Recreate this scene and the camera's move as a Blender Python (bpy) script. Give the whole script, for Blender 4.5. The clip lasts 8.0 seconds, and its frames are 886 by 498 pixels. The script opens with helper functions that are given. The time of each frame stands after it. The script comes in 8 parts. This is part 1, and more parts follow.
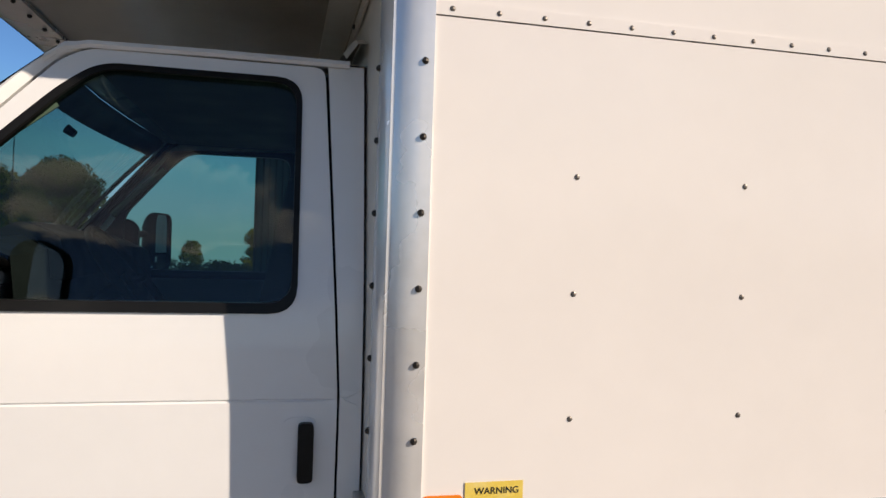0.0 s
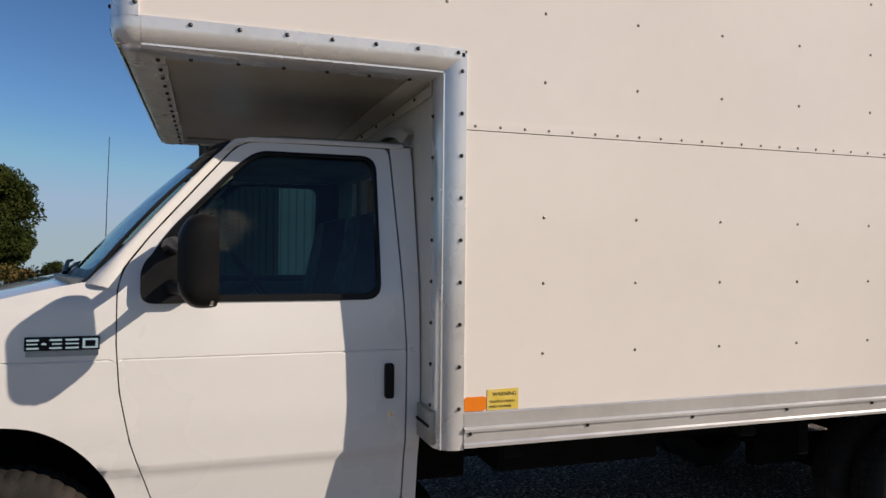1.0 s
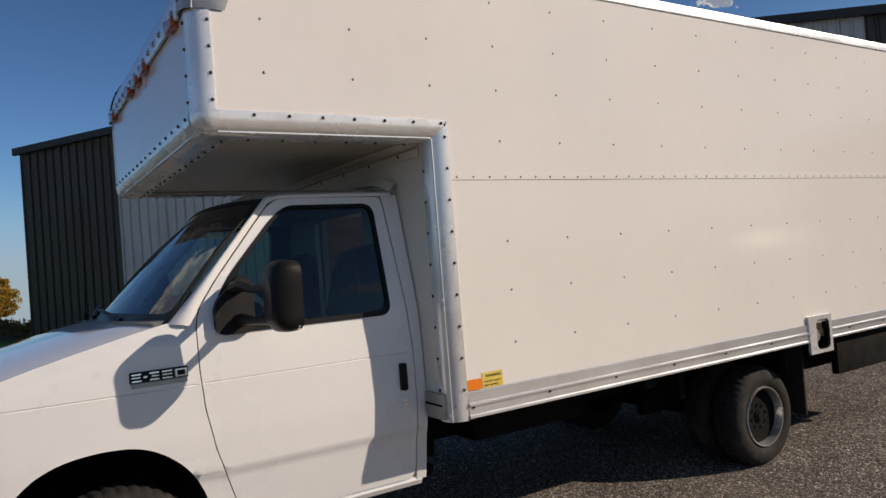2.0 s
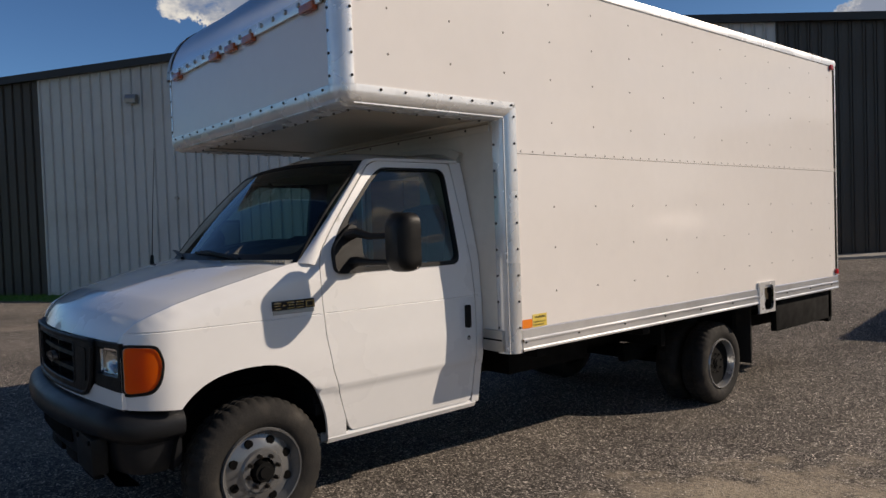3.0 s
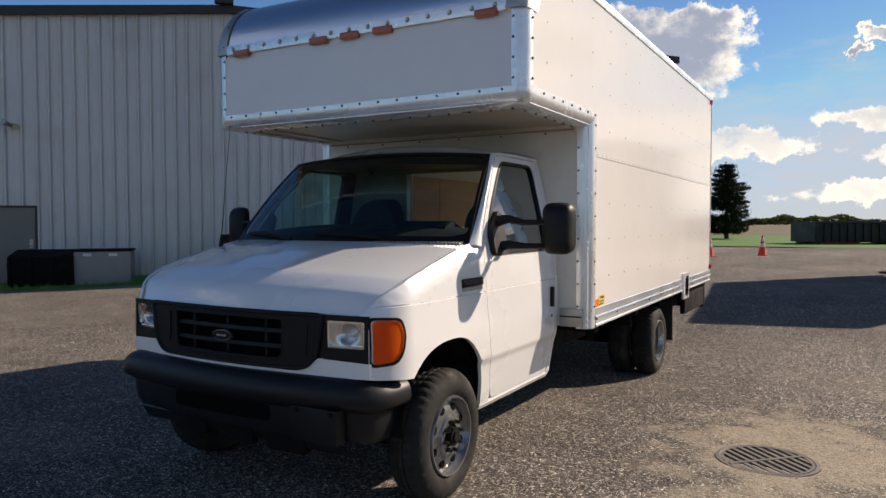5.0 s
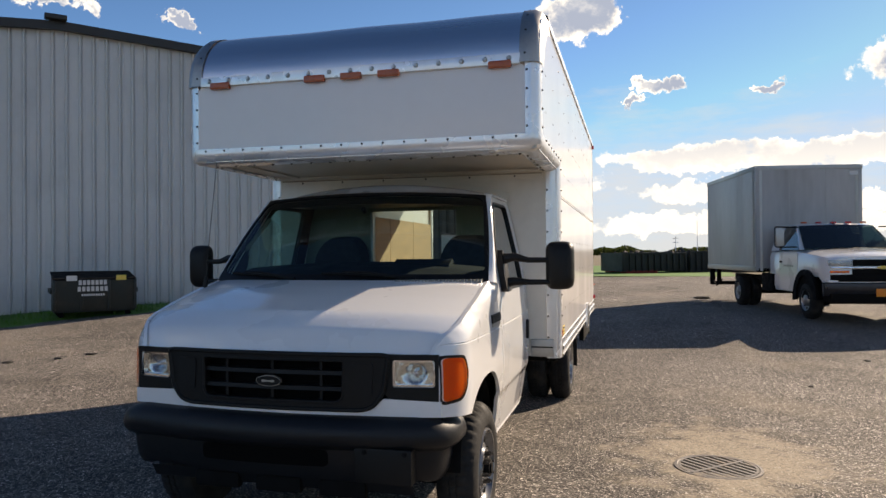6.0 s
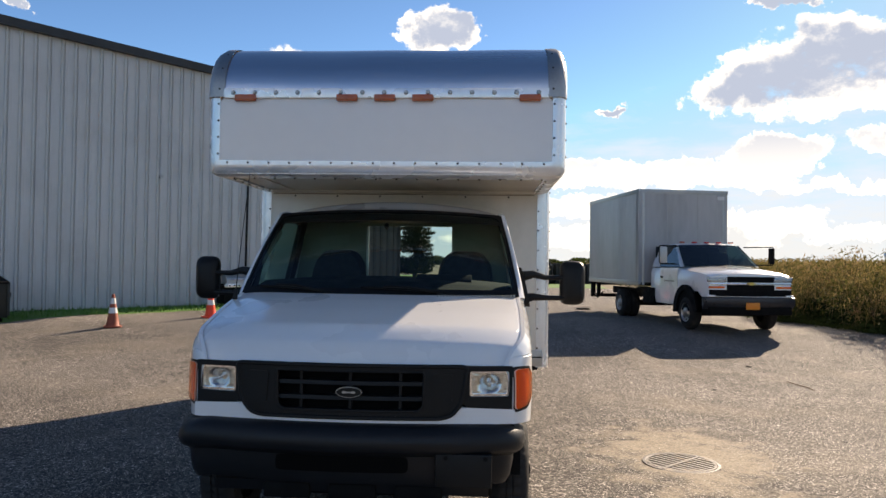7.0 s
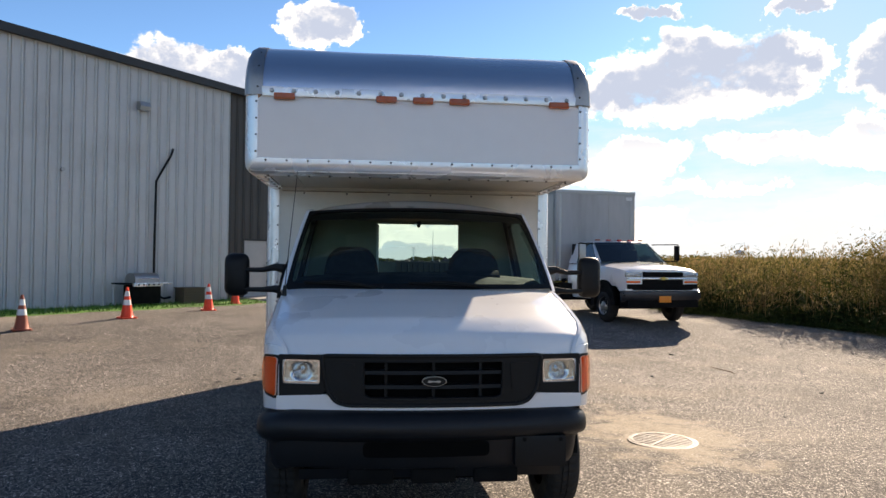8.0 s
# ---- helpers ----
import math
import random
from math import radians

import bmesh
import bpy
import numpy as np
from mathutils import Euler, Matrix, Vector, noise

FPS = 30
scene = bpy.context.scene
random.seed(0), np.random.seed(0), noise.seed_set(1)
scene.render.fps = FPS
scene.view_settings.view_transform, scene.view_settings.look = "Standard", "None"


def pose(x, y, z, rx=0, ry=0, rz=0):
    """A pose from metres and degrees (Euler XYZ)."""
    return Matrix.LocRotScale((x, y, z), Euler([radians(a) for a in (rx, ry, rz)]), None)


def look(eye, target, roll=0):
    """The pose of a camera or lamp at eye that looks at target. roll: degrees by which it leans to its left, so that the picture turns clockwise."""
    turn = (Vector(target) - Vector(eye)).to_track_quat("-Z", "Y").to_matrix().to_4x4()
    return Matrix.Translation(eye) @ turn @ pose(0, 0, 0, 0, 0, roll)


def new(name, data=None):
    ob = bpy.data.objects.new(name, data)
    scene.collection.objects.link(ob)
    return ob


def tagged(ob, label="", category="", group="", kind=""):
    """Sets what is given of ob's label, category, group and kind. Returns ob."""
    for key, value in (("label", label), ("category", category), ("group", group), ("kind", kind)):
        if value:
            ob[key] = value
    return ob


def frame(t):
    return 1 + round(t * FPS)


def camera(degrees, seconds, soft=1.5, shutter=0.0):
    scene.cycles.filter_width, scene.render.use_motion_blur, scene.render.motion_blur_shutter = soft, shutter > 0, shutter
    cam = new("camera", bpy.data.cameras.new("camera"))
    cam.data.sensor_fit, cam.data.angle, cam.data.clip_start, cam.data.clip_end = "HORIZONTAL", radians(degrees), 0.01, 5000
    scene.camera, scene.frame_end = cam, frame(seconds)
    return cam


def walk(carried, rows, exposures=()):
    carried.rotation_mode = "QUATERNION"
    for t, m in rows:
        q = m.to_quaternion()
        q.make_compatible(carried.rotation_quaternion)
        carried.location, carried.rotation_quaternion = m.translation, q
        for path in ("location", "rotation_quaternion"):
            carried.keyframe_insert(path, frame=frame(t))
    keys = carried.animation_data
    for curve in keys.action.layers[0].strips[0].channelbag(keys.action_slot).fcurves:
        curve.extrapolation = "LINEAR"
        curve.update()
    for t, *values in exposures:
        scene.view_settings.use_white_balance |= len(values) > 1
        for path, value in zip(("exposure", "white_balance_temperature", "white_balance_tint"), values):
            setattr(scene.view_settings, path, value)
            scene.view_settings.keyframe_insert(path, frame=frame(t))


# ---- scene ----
# ---------------------------------------------------------------- camera and its walk
cam = camera(64.3, 8.0, soft=1.5, shutter=0.0)
PATH = [
    (0, (-0.31, -0.019, 1.623), (0.131, 1.932, 1.625), 1.8),
    (0.2, (-0.503, -0.208, 1.523), (-0.029, 1.734, 1.543), -2.8),
    (0.5, (-0.622, -0.624, 1.652), (-0.251, 1.341, 1.671), -0.7),
    (0.8, (-0.829, -0.944, 1.642), (-0.368, 1.0, 1.54), 0.6),
    (1, (-0.963, -1.12, 1.671), (-0.332, 0.778, 1.668), 0.6),
    (1.2, (-1.17, -1.265, 1.645), (-0.528, 0.627, 1.558), -2.7),
    (1.5, (-1.492, -1.393, 1.716), (-0.756, 0.467, 1.671), -2.2),
    (1.7, (-1.699, -1.514, 1.718), (-0.802, 0.273, 1.761), -3.2),
    (2.8, (-3.008, -1.672, 1.711), (-1.775, -0.098, 1.671), -3.7),
    (3, (-3.24, -1.624, 1.693), (-1.959, -0.09, 1.63), -2.0),
    (3.5, (-3.779, -1.396, 1.67), (-2.373, 0.026, 1.61), 0.7),
    (4, (-4.316, -1.058, 1.666), (-2.823, 0.271, 1.601), 1.3),
    (4.5, (-4.727, -0.656, 1.649), (-3.116, 0.527, 1.564), 0.5),
    (4.7, (-4.866, -0.451, 1.657), (-3.206, 0.661, 1.568), 0.7),
    (5.8, (-5.598, 0.722, 1.644), (-3.7, 1.351, 1.643), -1.6),
    (6, (-5.695, 0.956, 1.697), (-3.763, 1.472, 1.712), -0.4),
    (6.5, (-5.991, 1.489, 1.717), (-4.018, 1.814, 1.745), -1.2),
    (7, (-6.158, 2.046, 1.751), (-4.162, 2.165, 1.79), 0.8),
    (7.5, (-6.353, 2.614, 1.735), (-4.354, 2.582, 1.794), -0.5),
    (8, (-6.386, 3.143, 1.729), (-4.398, 2.93, 1.765), 0.6),
]
EXPOSURES = [(t, e, 7250 if t < 5 else 7800, 11) for t, e in ((0.0, 0.41), (0.5, 0.17), (1.0, 0.05), (1.5, -0.02), (3.0, 0.0), (4.0, 0.07), (4.5, 0.29), (6.0, 0.82), (6.5, 0.89), (7.0, 1.08), (8.0, 1.23))]
walk(cam, [(t, look(eye, target, roll)) for t, eye, target, roll in PATH], EXPOSURES)

# ---------------------------------------------------------------- sky, sun
SUN = Vector((0.504, -0.348, 0.325)).normalized()
SUN_ELEV = math.asin(SUN.z)
SUN_AZ = math.atan2(SUN.x, SUN.y)      # clockwise from +y

world = bpy.data.worlds.new("world")
scene.world = world
world.use_nodes = True


def math_node(nt, op, a, b=None, clamp=False):
    n = nt.nodes.new("ShaderNodeMath")
    n.operation, n.use_clamp = op, clamp
    for i, v in enumerate((a, b)):
        if v is None:
            continue
        if isinstance(v, (int, float)):
            n.inputs[i].default_value = v
        else:
            nt.links.new(v, n.inputs[i])
    return n.outputs[0]


def build_sky():
    nt = world.node_tree
    nt.nodes.clear()
    sky = nt.nodes.new("ShaderNodeTexSky")
    sky.sky_type, sky.sun_disc = "NISHITA", False
    sky.sun_elevation, sky.sun_rotation = SUN_ELEV, SUN_AZ
    sky.air_density, sky.dust_density, sky.ozone_density = 1.0, 0.15, 2.0
    tc = nt.nodes.new("ShaderNodeTexCoord")
    sep = nt.nodes.new("ShaderNodeSeparateXYZ")
    nt.links.new(tc.outputs["Generated"], sep.inputs[0])
    up = math_node(nt, "MAXIMUM", sep.outputs[2], 0.0)
    den = math_node(nt, "ADD", up, 0.16)
    comb = nt.nodes.new("ShaderNodeCombineXYZ")
    nt.links.new(math_node(nt, "DIVIDE", sep.outputs[0], den), comb.inputs[0])
    nt.links.new(math_node(nt, "DIVIDE", sep.outputs[1], den), comb.inputs[1])
    nt.links.new(math_node(nt, "MULTIPLY", up, 5.0), comb.inputs[2])

    def cloud_noise(scale, detail, offset, source=None):
        mp = nt.nodes.new("ShaderNodeMapping")
        mp.inputs["Location"].default_value = offset
        nt.links.new(source or comb.outputs[0], mp.inputs[0])
        n = nt.nodes.new("ShaderNodeTexNoise")
        n.inputs["Scale"].default_value, n.inputs["Detail"].default_value, n.inputs["Roughness"].default_value = scale, detail, 0.64
        nt.links.new(mp.outputs[0], n.inputs["Vector"])
        return n.outputs["Fac"]

    def lift(fac, scale, detail, offset, by):
        """The same noise a little higher up, to find what lies in a cloud's own shade."""
        return math_node(nt, "SUBTRACT", cloud_noise(scale, detail, (offset[0], offset[1], offset[2] + by), puff.outputs[0]), fac)

    puff = nt.nodes.new("ShaderNodeMapping")
    puff.inputs["Scale"].default_value = (1.0, 1.0, 1.5)
    nt.links.new(tc.outputs["Generated"], puff.inputs[0])
    big = cloud_noise(0.62, 3.0, (3.1, 1.7, 0.4))
    fine = cloud_noise(14.0, 10.0, (0.3, 5.2, 1.0), puff.outputs[0])
    warp = nt.nodes.new("ShaderNodeTexNoise")
    warp.inputs["Scale"].default_value, warp.inputs["Detail"].default_value, warp.inputs["Roughness"].default_value = 17.0, 8.0, 0.68
    nt.links.new(tc.outputs["Generated"], warp.inputs["Vector"])
    wsub = nt.nodes.new("ShaderNodeVectorMath")
    wsub.operation = "SUBTRACT"
    wsub.inputs[1].default_value = (0.5, 0.5, 0.5)
    nt.links.new(warp.outputs["Color"], wsub.inputs[0])
    wmul = nt.nodes.new("ShaderNodeVectorMath")
    wmul.operation = "MULTIPLY_ADD"
    wmul.inputs[1].default_value = (0.13, 0.13, 0.072)
    nt.links.new(wsub.outputs[0], wmul.inputs[0])
    nt.links.new(tc.outputs["Generated"], wmul.inputs[2])
    # cumulus banks: azimuth and height of their middles, half sizes in degrees
    # banks at 118, 150 and -165 are unseen, added to fill the shaded fronts
    lumps = None
    for az, el, wa, we in ((-25.6, 14.2, 9.2, 4.2), (-31.3, 14.2, 4.0, 3.3), (-20.6, 13.5, 5.8, 3.1), (-39.3, 13.6, 4.6, 3.7), (-22.8, 18.9, 3.0, 0.9), (-32.7, 18.1, 2.8, 0.9),
                           (-21.7, 8.2, 5.3, 1.8), (-31.2, 8.8, 6.8, 1.3), (-37.3, 8.6, 5.2, 2.2), (-26.3, 6.0, 8, 0.55), (-34.2, 4.1, 6, 0.6), (-25.5, 2.7, 9, 0.8), (-37.7, 4.9, 2.6, 1.0),
                           (-2.0, 12.8, 1.7, 0.8), (-0.8, 11.7, 1.2, 0.5), (-9.6, 12.2, 1.5, 0.65), (-5.8, 7.3, 9.5, 1.4), (-16.0, 6.9, 9, 1.5), (-6.6, 4.7, 9.5, 1.2), (-19.7, 3.6, 7, 1.0), (-8, 2.2, 16, 1.2), (9, 6.0, 9, 1.6),
                           (3.8, 18.3, 4.2, 2.3), (18, 14, 3.0, 1.4), (35, 17.5, 1.4, 0.7), (44, 17.8, 3.0, 0.9), (66, 17, 7, 1.6),
                           (-49, 18, 5, 1.1), (-55, 15.5, 6, 1.4), (-51, 12.5, 4.5, 1.1), (-57, 10.5, 5, 1.0), (-49, 8, 6, 1.1), (-53, 21.5, 4, 1.4), (-60, 20, 5, 1.5), (-30, 27, 8, 3.5), (-20, 23, 5, 1.5), (-43, 25, 7, 3), (-33, 35, 8, 3.5), (-14, 31, 8, 3), (-85, 12, 14, 4), (-115, 16, 12, 4), (-140, 10, 16, 4), (170, 9, 16, 3), (-100, 28, 14, 6), (-70, 6, 20, 2), (-128, 36, 16, 7), (150, 24, 16, 6), (-165, 30, 16, 6), (118, 30, 14, 6), (14, 12.5, 9, 4.5), (11, 14.5, 5, 2.0), (12, 6, 10, 1.8)):
        a, e = radians(az), radians(el)
        d = (math.cos(a) * math.cos(e), math.sin(a) * math.cos(e), math.sin(e))
        side = (-math.sin(a), math.cos(a), 0.0)
        upv = (-math.cos(a) * math.sin(e), -math.sin(a) * math.sin(e), math.cos(e))
        parts_ = []
        for axis, half in ((side, wa), (upv, we)):
            dot = nt.nodes.new("ShaderNodeVectorMath")
            dot.operation = "DOT_PRODUCT"
            nt.links.new(wmul.outputs[0], dot.inputs[0])
            dot.inputs[1].default_value = axis
            q = math_node(nt, "DIVIDE", dot.outputs["Value"], math.sin(radians(half)))
            parts_.append(math_node(nt, "MULTIPLY", q, q))
        front = nt.nodes.new("ShaderNodeVectorMath")
        front.operation = "DOT_PRODUCT"
        nt.links.new(tc.outputs["Generated"], front.inputs[0])
        front.inputs[1].default_value = d
        r = math_node(nt, "ADD", parts_[0], parts_[1])
        bump = math_node(nt, "SUBTRACT", 1.0, r, clamp=True)
        bump = math_node(nt, "MULTIPLY", bump, math_node(nt, "GREATER_THAN", front.outputs["Value"], 0.3))
        lumps = bump if lumps is None else math_node(nt, "MAXIMUM", lumps, bump)
    s = math_node(nt, "ADD", math_node(nt, "MULTIPLY", math_node(nt, "SUBTRACT", big, 0.5), 0.25), math_node(nt, "MULTIPLY", math_node(nt, "SUBTRACT", fine, 0.5), 1.75))
    s = math_node(nt, "ADD", s, math_node(nt, "SUBTRACT", math_node(nt, "MULTIPLY", math_node(nt, "MINIMUM", math_node(nt, "MULTIPLY", lumps, 1.3), 0.85), 0.95), 0.42))
    s = math_node(nt, "ADD", s, math_node(nt, "MULTIPLY", math_node(nt, "SUBTRACT", 1.0, math_node(nt, "MULTIPLY", up, 8.0), clamp=True), 0.03))
    ramp = nt.nodes.new("ShaderNodeMapRange")
    ramp.interpolation_type = "SMOOTHSTEP"
    ramp.inputs["From Min"].default_value, ramp.inputs["From Max"].default_value = -0.03, 0.26
    nt.links.new(s, ramp.inputs["Value"])
    core = nt.nodes.new("ShaderNodeMapRange")
    core.inputs["From Min"].default_value, core.inputs["From Max"].default_value = 0.34, 0.80
    core.interpolation_type = "SMOOTHSTEP"
    shade = lift(fine, 14.0, 10.0, (0.3, 5.2, 1.0), 0.022)
    soft_lump = math_node(nt, "ADD", math_node(nt, "MULTIPLY", math_node(nt, "MINIMUM", lumps, 0.85), 0.95), math_node(nt, "MULTIPLY", math_node(nt, "SUBTRACT", cloud_noise(9.0, 3.0, (2.3, 0.2, 1.0), puff.outputs[0]), 0.5), 0.9))
    shade = math_node(nt, "ADD", soft_lump, math_node(nt, "MULTIPLY", shade, 0.9))
    nt.links.new(shade, core.inputs["Value"])
    ccol = nt.nodes.new("ShaderNodeMix")
    ccol.data_type = "RGBA"
    ccol.inputs["A"].default_value, ccol.inputs["B"].default_value = (7.4, 7.35, 7.2, 1), (2.4, 2.9, 4.05, 1)
    thick = nt.nodes.new("ShaderNodeMapRange")
    thick.inputs["From Min"].default_value, thick.inputs["From Max"].default_value, thick.inputs["To Min"].default_value = 0.09, 0.20, 0.22
    nt.links.new(up, thick.inputs["Value"])
    nt.links.new(math_node(nt, "MULTIPLY", core.outputs[0], thick.outputs[0]), ccol.inputs["Factor"])
    mix = nt.nodes.new("ShaderNodeMix")
    mix.data_type = "RGBA"
    nt.links.new(ramp.outputs[0], mix.inputs["Factor"])
    deep = nt.nodes.new("ShaderNodeMix")
    deep.data_type, deep.blend_type = "RGBA", "MULTIPLY"
    deep.inputs["Factor"].default_value = 1.0
    # haze: the sky pales towards the sun's side
    toward = nt.nodes.new("ShaderNodeVectorMath")
    toward.operation = "DOT_PRODUCT"
    nt.links.new(tc.outputs["Generated"], toward.inputs[0])
    toward.inputs[1].default_value = SUN
    haze = nt.nodes.new("ShaderNodeMapRange")
    haze.interpolation_type = "SMOOTHSTEP"
    haze.inputs["From Min"].default_value, haze.inputs["From Max"].default_value = -0.2, 0.95
    nt.links.new(toward.outputs["Value"], haze.inputs["Value"])
    tint = nt.nodes.new("ShaderNodeMix")
    tint.data_type = "RGBA"
    tint.inputs["A"].default_value, tint.inputs["B"].default_value = (0.46, 0.74, 1.12, 1), (0.52, 0.76, 1.04, 1)
    nt.links.new(haze.outputs[0], tint.inputs["Factor"])
    nt.links.new(tint.outputs["Result"], deep.inputs["B"])
    nt.links.new(sky.outputs[0], deep.inputs["A"])
    cap_ = nt.nodes.new("ShaderNodeMix")
    cap_.data_type, cap_.blend_type = "RGBA", "DARKEN"
    cap_.inputs["Factor"].default_value = 1.0
    cap_.inputs["B"].default_value = (2.9, 4.6, 7.2, 1)
    nt.links.new(deep.outputs["Result"], cap_.inputs["A"])
    # the sky deepens overhead
    deepen = math_node(nt, "SUBTRACT", 1.0, math_node(nt, "MULTIPLY", math_node(nt, "DIVIDE", up, 0.65, clamp=True), 0.5))
    dome = nt.nodes.new("ShaderNodeMix")
    dome.data_type, dome.blend_type = "RGBA", "MULTIPLY"
    dome.inputs["Factor"].default_value = 1.0
    nt.links.new(cap_.outputs["Result"], dome.inputs["A"])
    nt.links.new(deepen, dome.inputs["B"])
    # pale haze low over the horizon
    low = math_node(nt, "SUBTRACT", 1.0, math_node(nt, "DIVIDE", up, 0.17), clamp=True)
    low = math_node(nt, "MULTIPLY", math_node(nt, "MULTIPLY", low, low), 0.8)
    veil = nt.nodes.new("ShaderNodeMix")
    veil.data_type = "RGBA"
    veil.inputs["B"].default_value = (3.3, 4.3, 5.4, 1)
    nt.links.new(low, veil.inputs["Factor"])
    nt.links.new(dome.outputs["Result"], veil.inputs["A"])
    # thin white cloud lies low on the sun's side
    near_sun = nt.nodes.new("ShaderNodeMapRange")
    near_sun.interpolation_type = "SMOOTHSTEP"
    near_sun.inputs["From Min"].default_value, near_sun.inputs["From Max"].default_value = 0.50, 0.84
    nt.links.new(toward.outputs["Value"], near_sun.inputs["Value"])
    film_ = nt.nodes.new("ShaderNodeMix")
    film_.data_type = "RGBA"
    film_.inputs["B"].default_value = (4.2, 4.4, 4.75, 1)
    streak = nt.nodes.new("ShaderNodeMapping")
    streak.inputs["Scale"].default_value = (1.0, 1.0, 4.5)
    nt.links.new(tc.outputs["Generated"], streak.inputs[0])
    wisp = math_node(nt, "MULTIPLY", math_node(nt, "SUBTRACT", cloud_noise(7.0, 6.0, (0.7, 0.9, 0.1), streak.outputs[0]), 0.5), 2.2)
    low2 = math_node(nt, "SUBTRACT", math_node(nt, "ADD", 1.15, wisp), math_node(nt, "DIVIDE", up, 0.17), clamp=True)
    nt.links.new(math_node(nt, "MULTIPLY", math_node(nt, "MULTIPLY", low2, near_sun.outputs[0]), 0.85), film_.inputs["Factor"])
    nt.links.new(veil.outputs["Result"], film_.inputs["A"])
    nt.links.new(film_.outputs["Result"], mix.inputs["A"])
    nt.links.new(ccol.outputs["Result"], mix.inputs["B"])
    bg = nt.nodes.new("ShaderNodeBackground")
    bg.inputs["Strength"].default_value = 0.10
    nt.links.new(mix.outputs["Result"], bg.inputs["Color"])
    out = nt.nodes.new("ShaderNodeOutputWorld")
    nt.links.new(bg.outputs[0], out.inputs["Surface"])


build_sky()
sun_data = bpy.data.lights.new("sun", "SUN")
sun_data.energy, sun_data.angle, sun_data.color = 4.2, radians(0.53), (1.0, 0.89, 0.79)
sun_ob = new("sun", sun_data)
sun_ob.matrix_world = look(SUN * 40, (0, 0, 0))

# ---------------------------------------------------------------- materials
CACHE = {}


def material(name, col, rough=0.5, metal=0.0, var=0.12, scale=6.0, bump=0.0, bscale=40.0, coat=0.0, spec=0.5, stain=None, per_piece=0.0, grain=(1, 1, 1)):
    """A surface with two scales of variation in colour and roughness, and fine relief."""
    if name in CACHE:
        return CACHE[name]
    m = bpy.data.materials.new(name)
    m.use_nodes = True
    nt = m.node_tree
    b = nt.nodes["Principled BSDF"]
    b.inputs["Metallic"].default_value, b.inputs["Coat Weight"].default_value = metal, coat
    b.inputs["Coat Roughness"].default_value = 0.035
    b.inputs["Specular IOR Level"].default_value = spec
    tc = nt.nodes.new("ShaderNodeTexCoord")
    mp = nt.nodes.new("ShaderNodeMapping")
    mp.inputs["Scale"].default_value = grain
    nt.links.new(tc.outputs["Object"], mp.inputs[0])

    def noise_fac(sc, detail):
        n = nt.nodes.new("ShaderNodeTexNoise")
        n.inputs["Scale"].default_value, n.inputs["Detail"].default_value = sc, detail
        nt.links.new(mp.outputs[0], n.inputs["Vector"])
        return n.outputs["Fac"]

    wide, fine = noise_fac(scale, 4.0), noise_fac(scale * 9, 3.0)
    v = math_node(nt, "ADD", math_node(nt, "MULTIPLY", wide, 0.65), math_node(nt, "MULTIPLY", fine, 0.35))
    if per_piece:
        oi = nt.nodes.new("ShaderNodeObjectInfo")
        v = math_node(nt, "ADD", v, math_node(nt, "MULTIPLY", math_node(nt, "SUBTRACT", oi.outputs["Random"], 0.5), per_piece))
    mr = nt.nodes.new("ShaderNodeMapRange")
    mr.inputs["From Min"].default_value, mr.inputs["From Max"].default_value = 0.3, 0.7
    mr.inputs["To Min"].default_value, mr.inputs["To Max"].default_value = 1 - var, 1 + var
    nt.links.new(v, mr.inputs["Value"])
    mul = nt.nodes.new("ShaderNodeMix")
    mul.data_type, mul.blend_type = "RGBA", "MULTIPLY"
    mul.inputs["Factor"].default_value = 1.0
    mul.inputs["A"].default_value = (*col, 1)
    nt.links.new(mr.outputs[0], mul.inputs["B"])
    colour = mul.outputs["Result"]
    if stain:
        scol, amount, ssc = stain
        sn = noise_fac(ssc, 6.0)
        sr = nt.nodes.new("ShaderNodeMapRange")
        sr.inputs["From Min"].default_value, sr.inputs["From Max"].default_value, sr.inputs["To Max"].default_value = 0.52, 0.75, amount
        nt.links.new(sn, sr.inputs["Value"])
        sm = nt.nodes.new("ShaderNodeMix")
        sm.data_type = "RGBA"
        sm.inputs["B"].default_value = (*scol, 1)
        nt.links.new(sr.outputs[0], sm.inputs["Factor"])
        nt.links.new(colour, sm.inputs["A"])
        colour = sm.outputs["Result"]
    nt.links.new(colour, b.inputs["Base Color"])
    rr = nt.nodes.new("ShaderNodeMapRange")
    rr.inputs["From Min"].default_value, rr.inputs["From Max"].default_value = 0.3, 0.7
    rr.inputs["To Min"].default_value, rr.inputs["To Max"].default_value = max(0.02, rough * 0.8), min(1, rough * 1.2)
    nt.links.new(wide, rr.inputs["Value"])
    nt.links.new(rr.outputs[0], b.inputs["Roughness"])
    if bump:
        bn = nt.nodes.new("ShaderNodeBump")
        bn.inputs["Strength"].default_value, bn.inputs["Distance"].default_value = min(1.0, bump), 0.01
        nt.links.new(noise_fac(bscale, 5.0), bn.inputs["Height"])
        nt.links.new(bn.outputs[0], b.inputs["Normal"])
    CACHE[name] = m
    return m


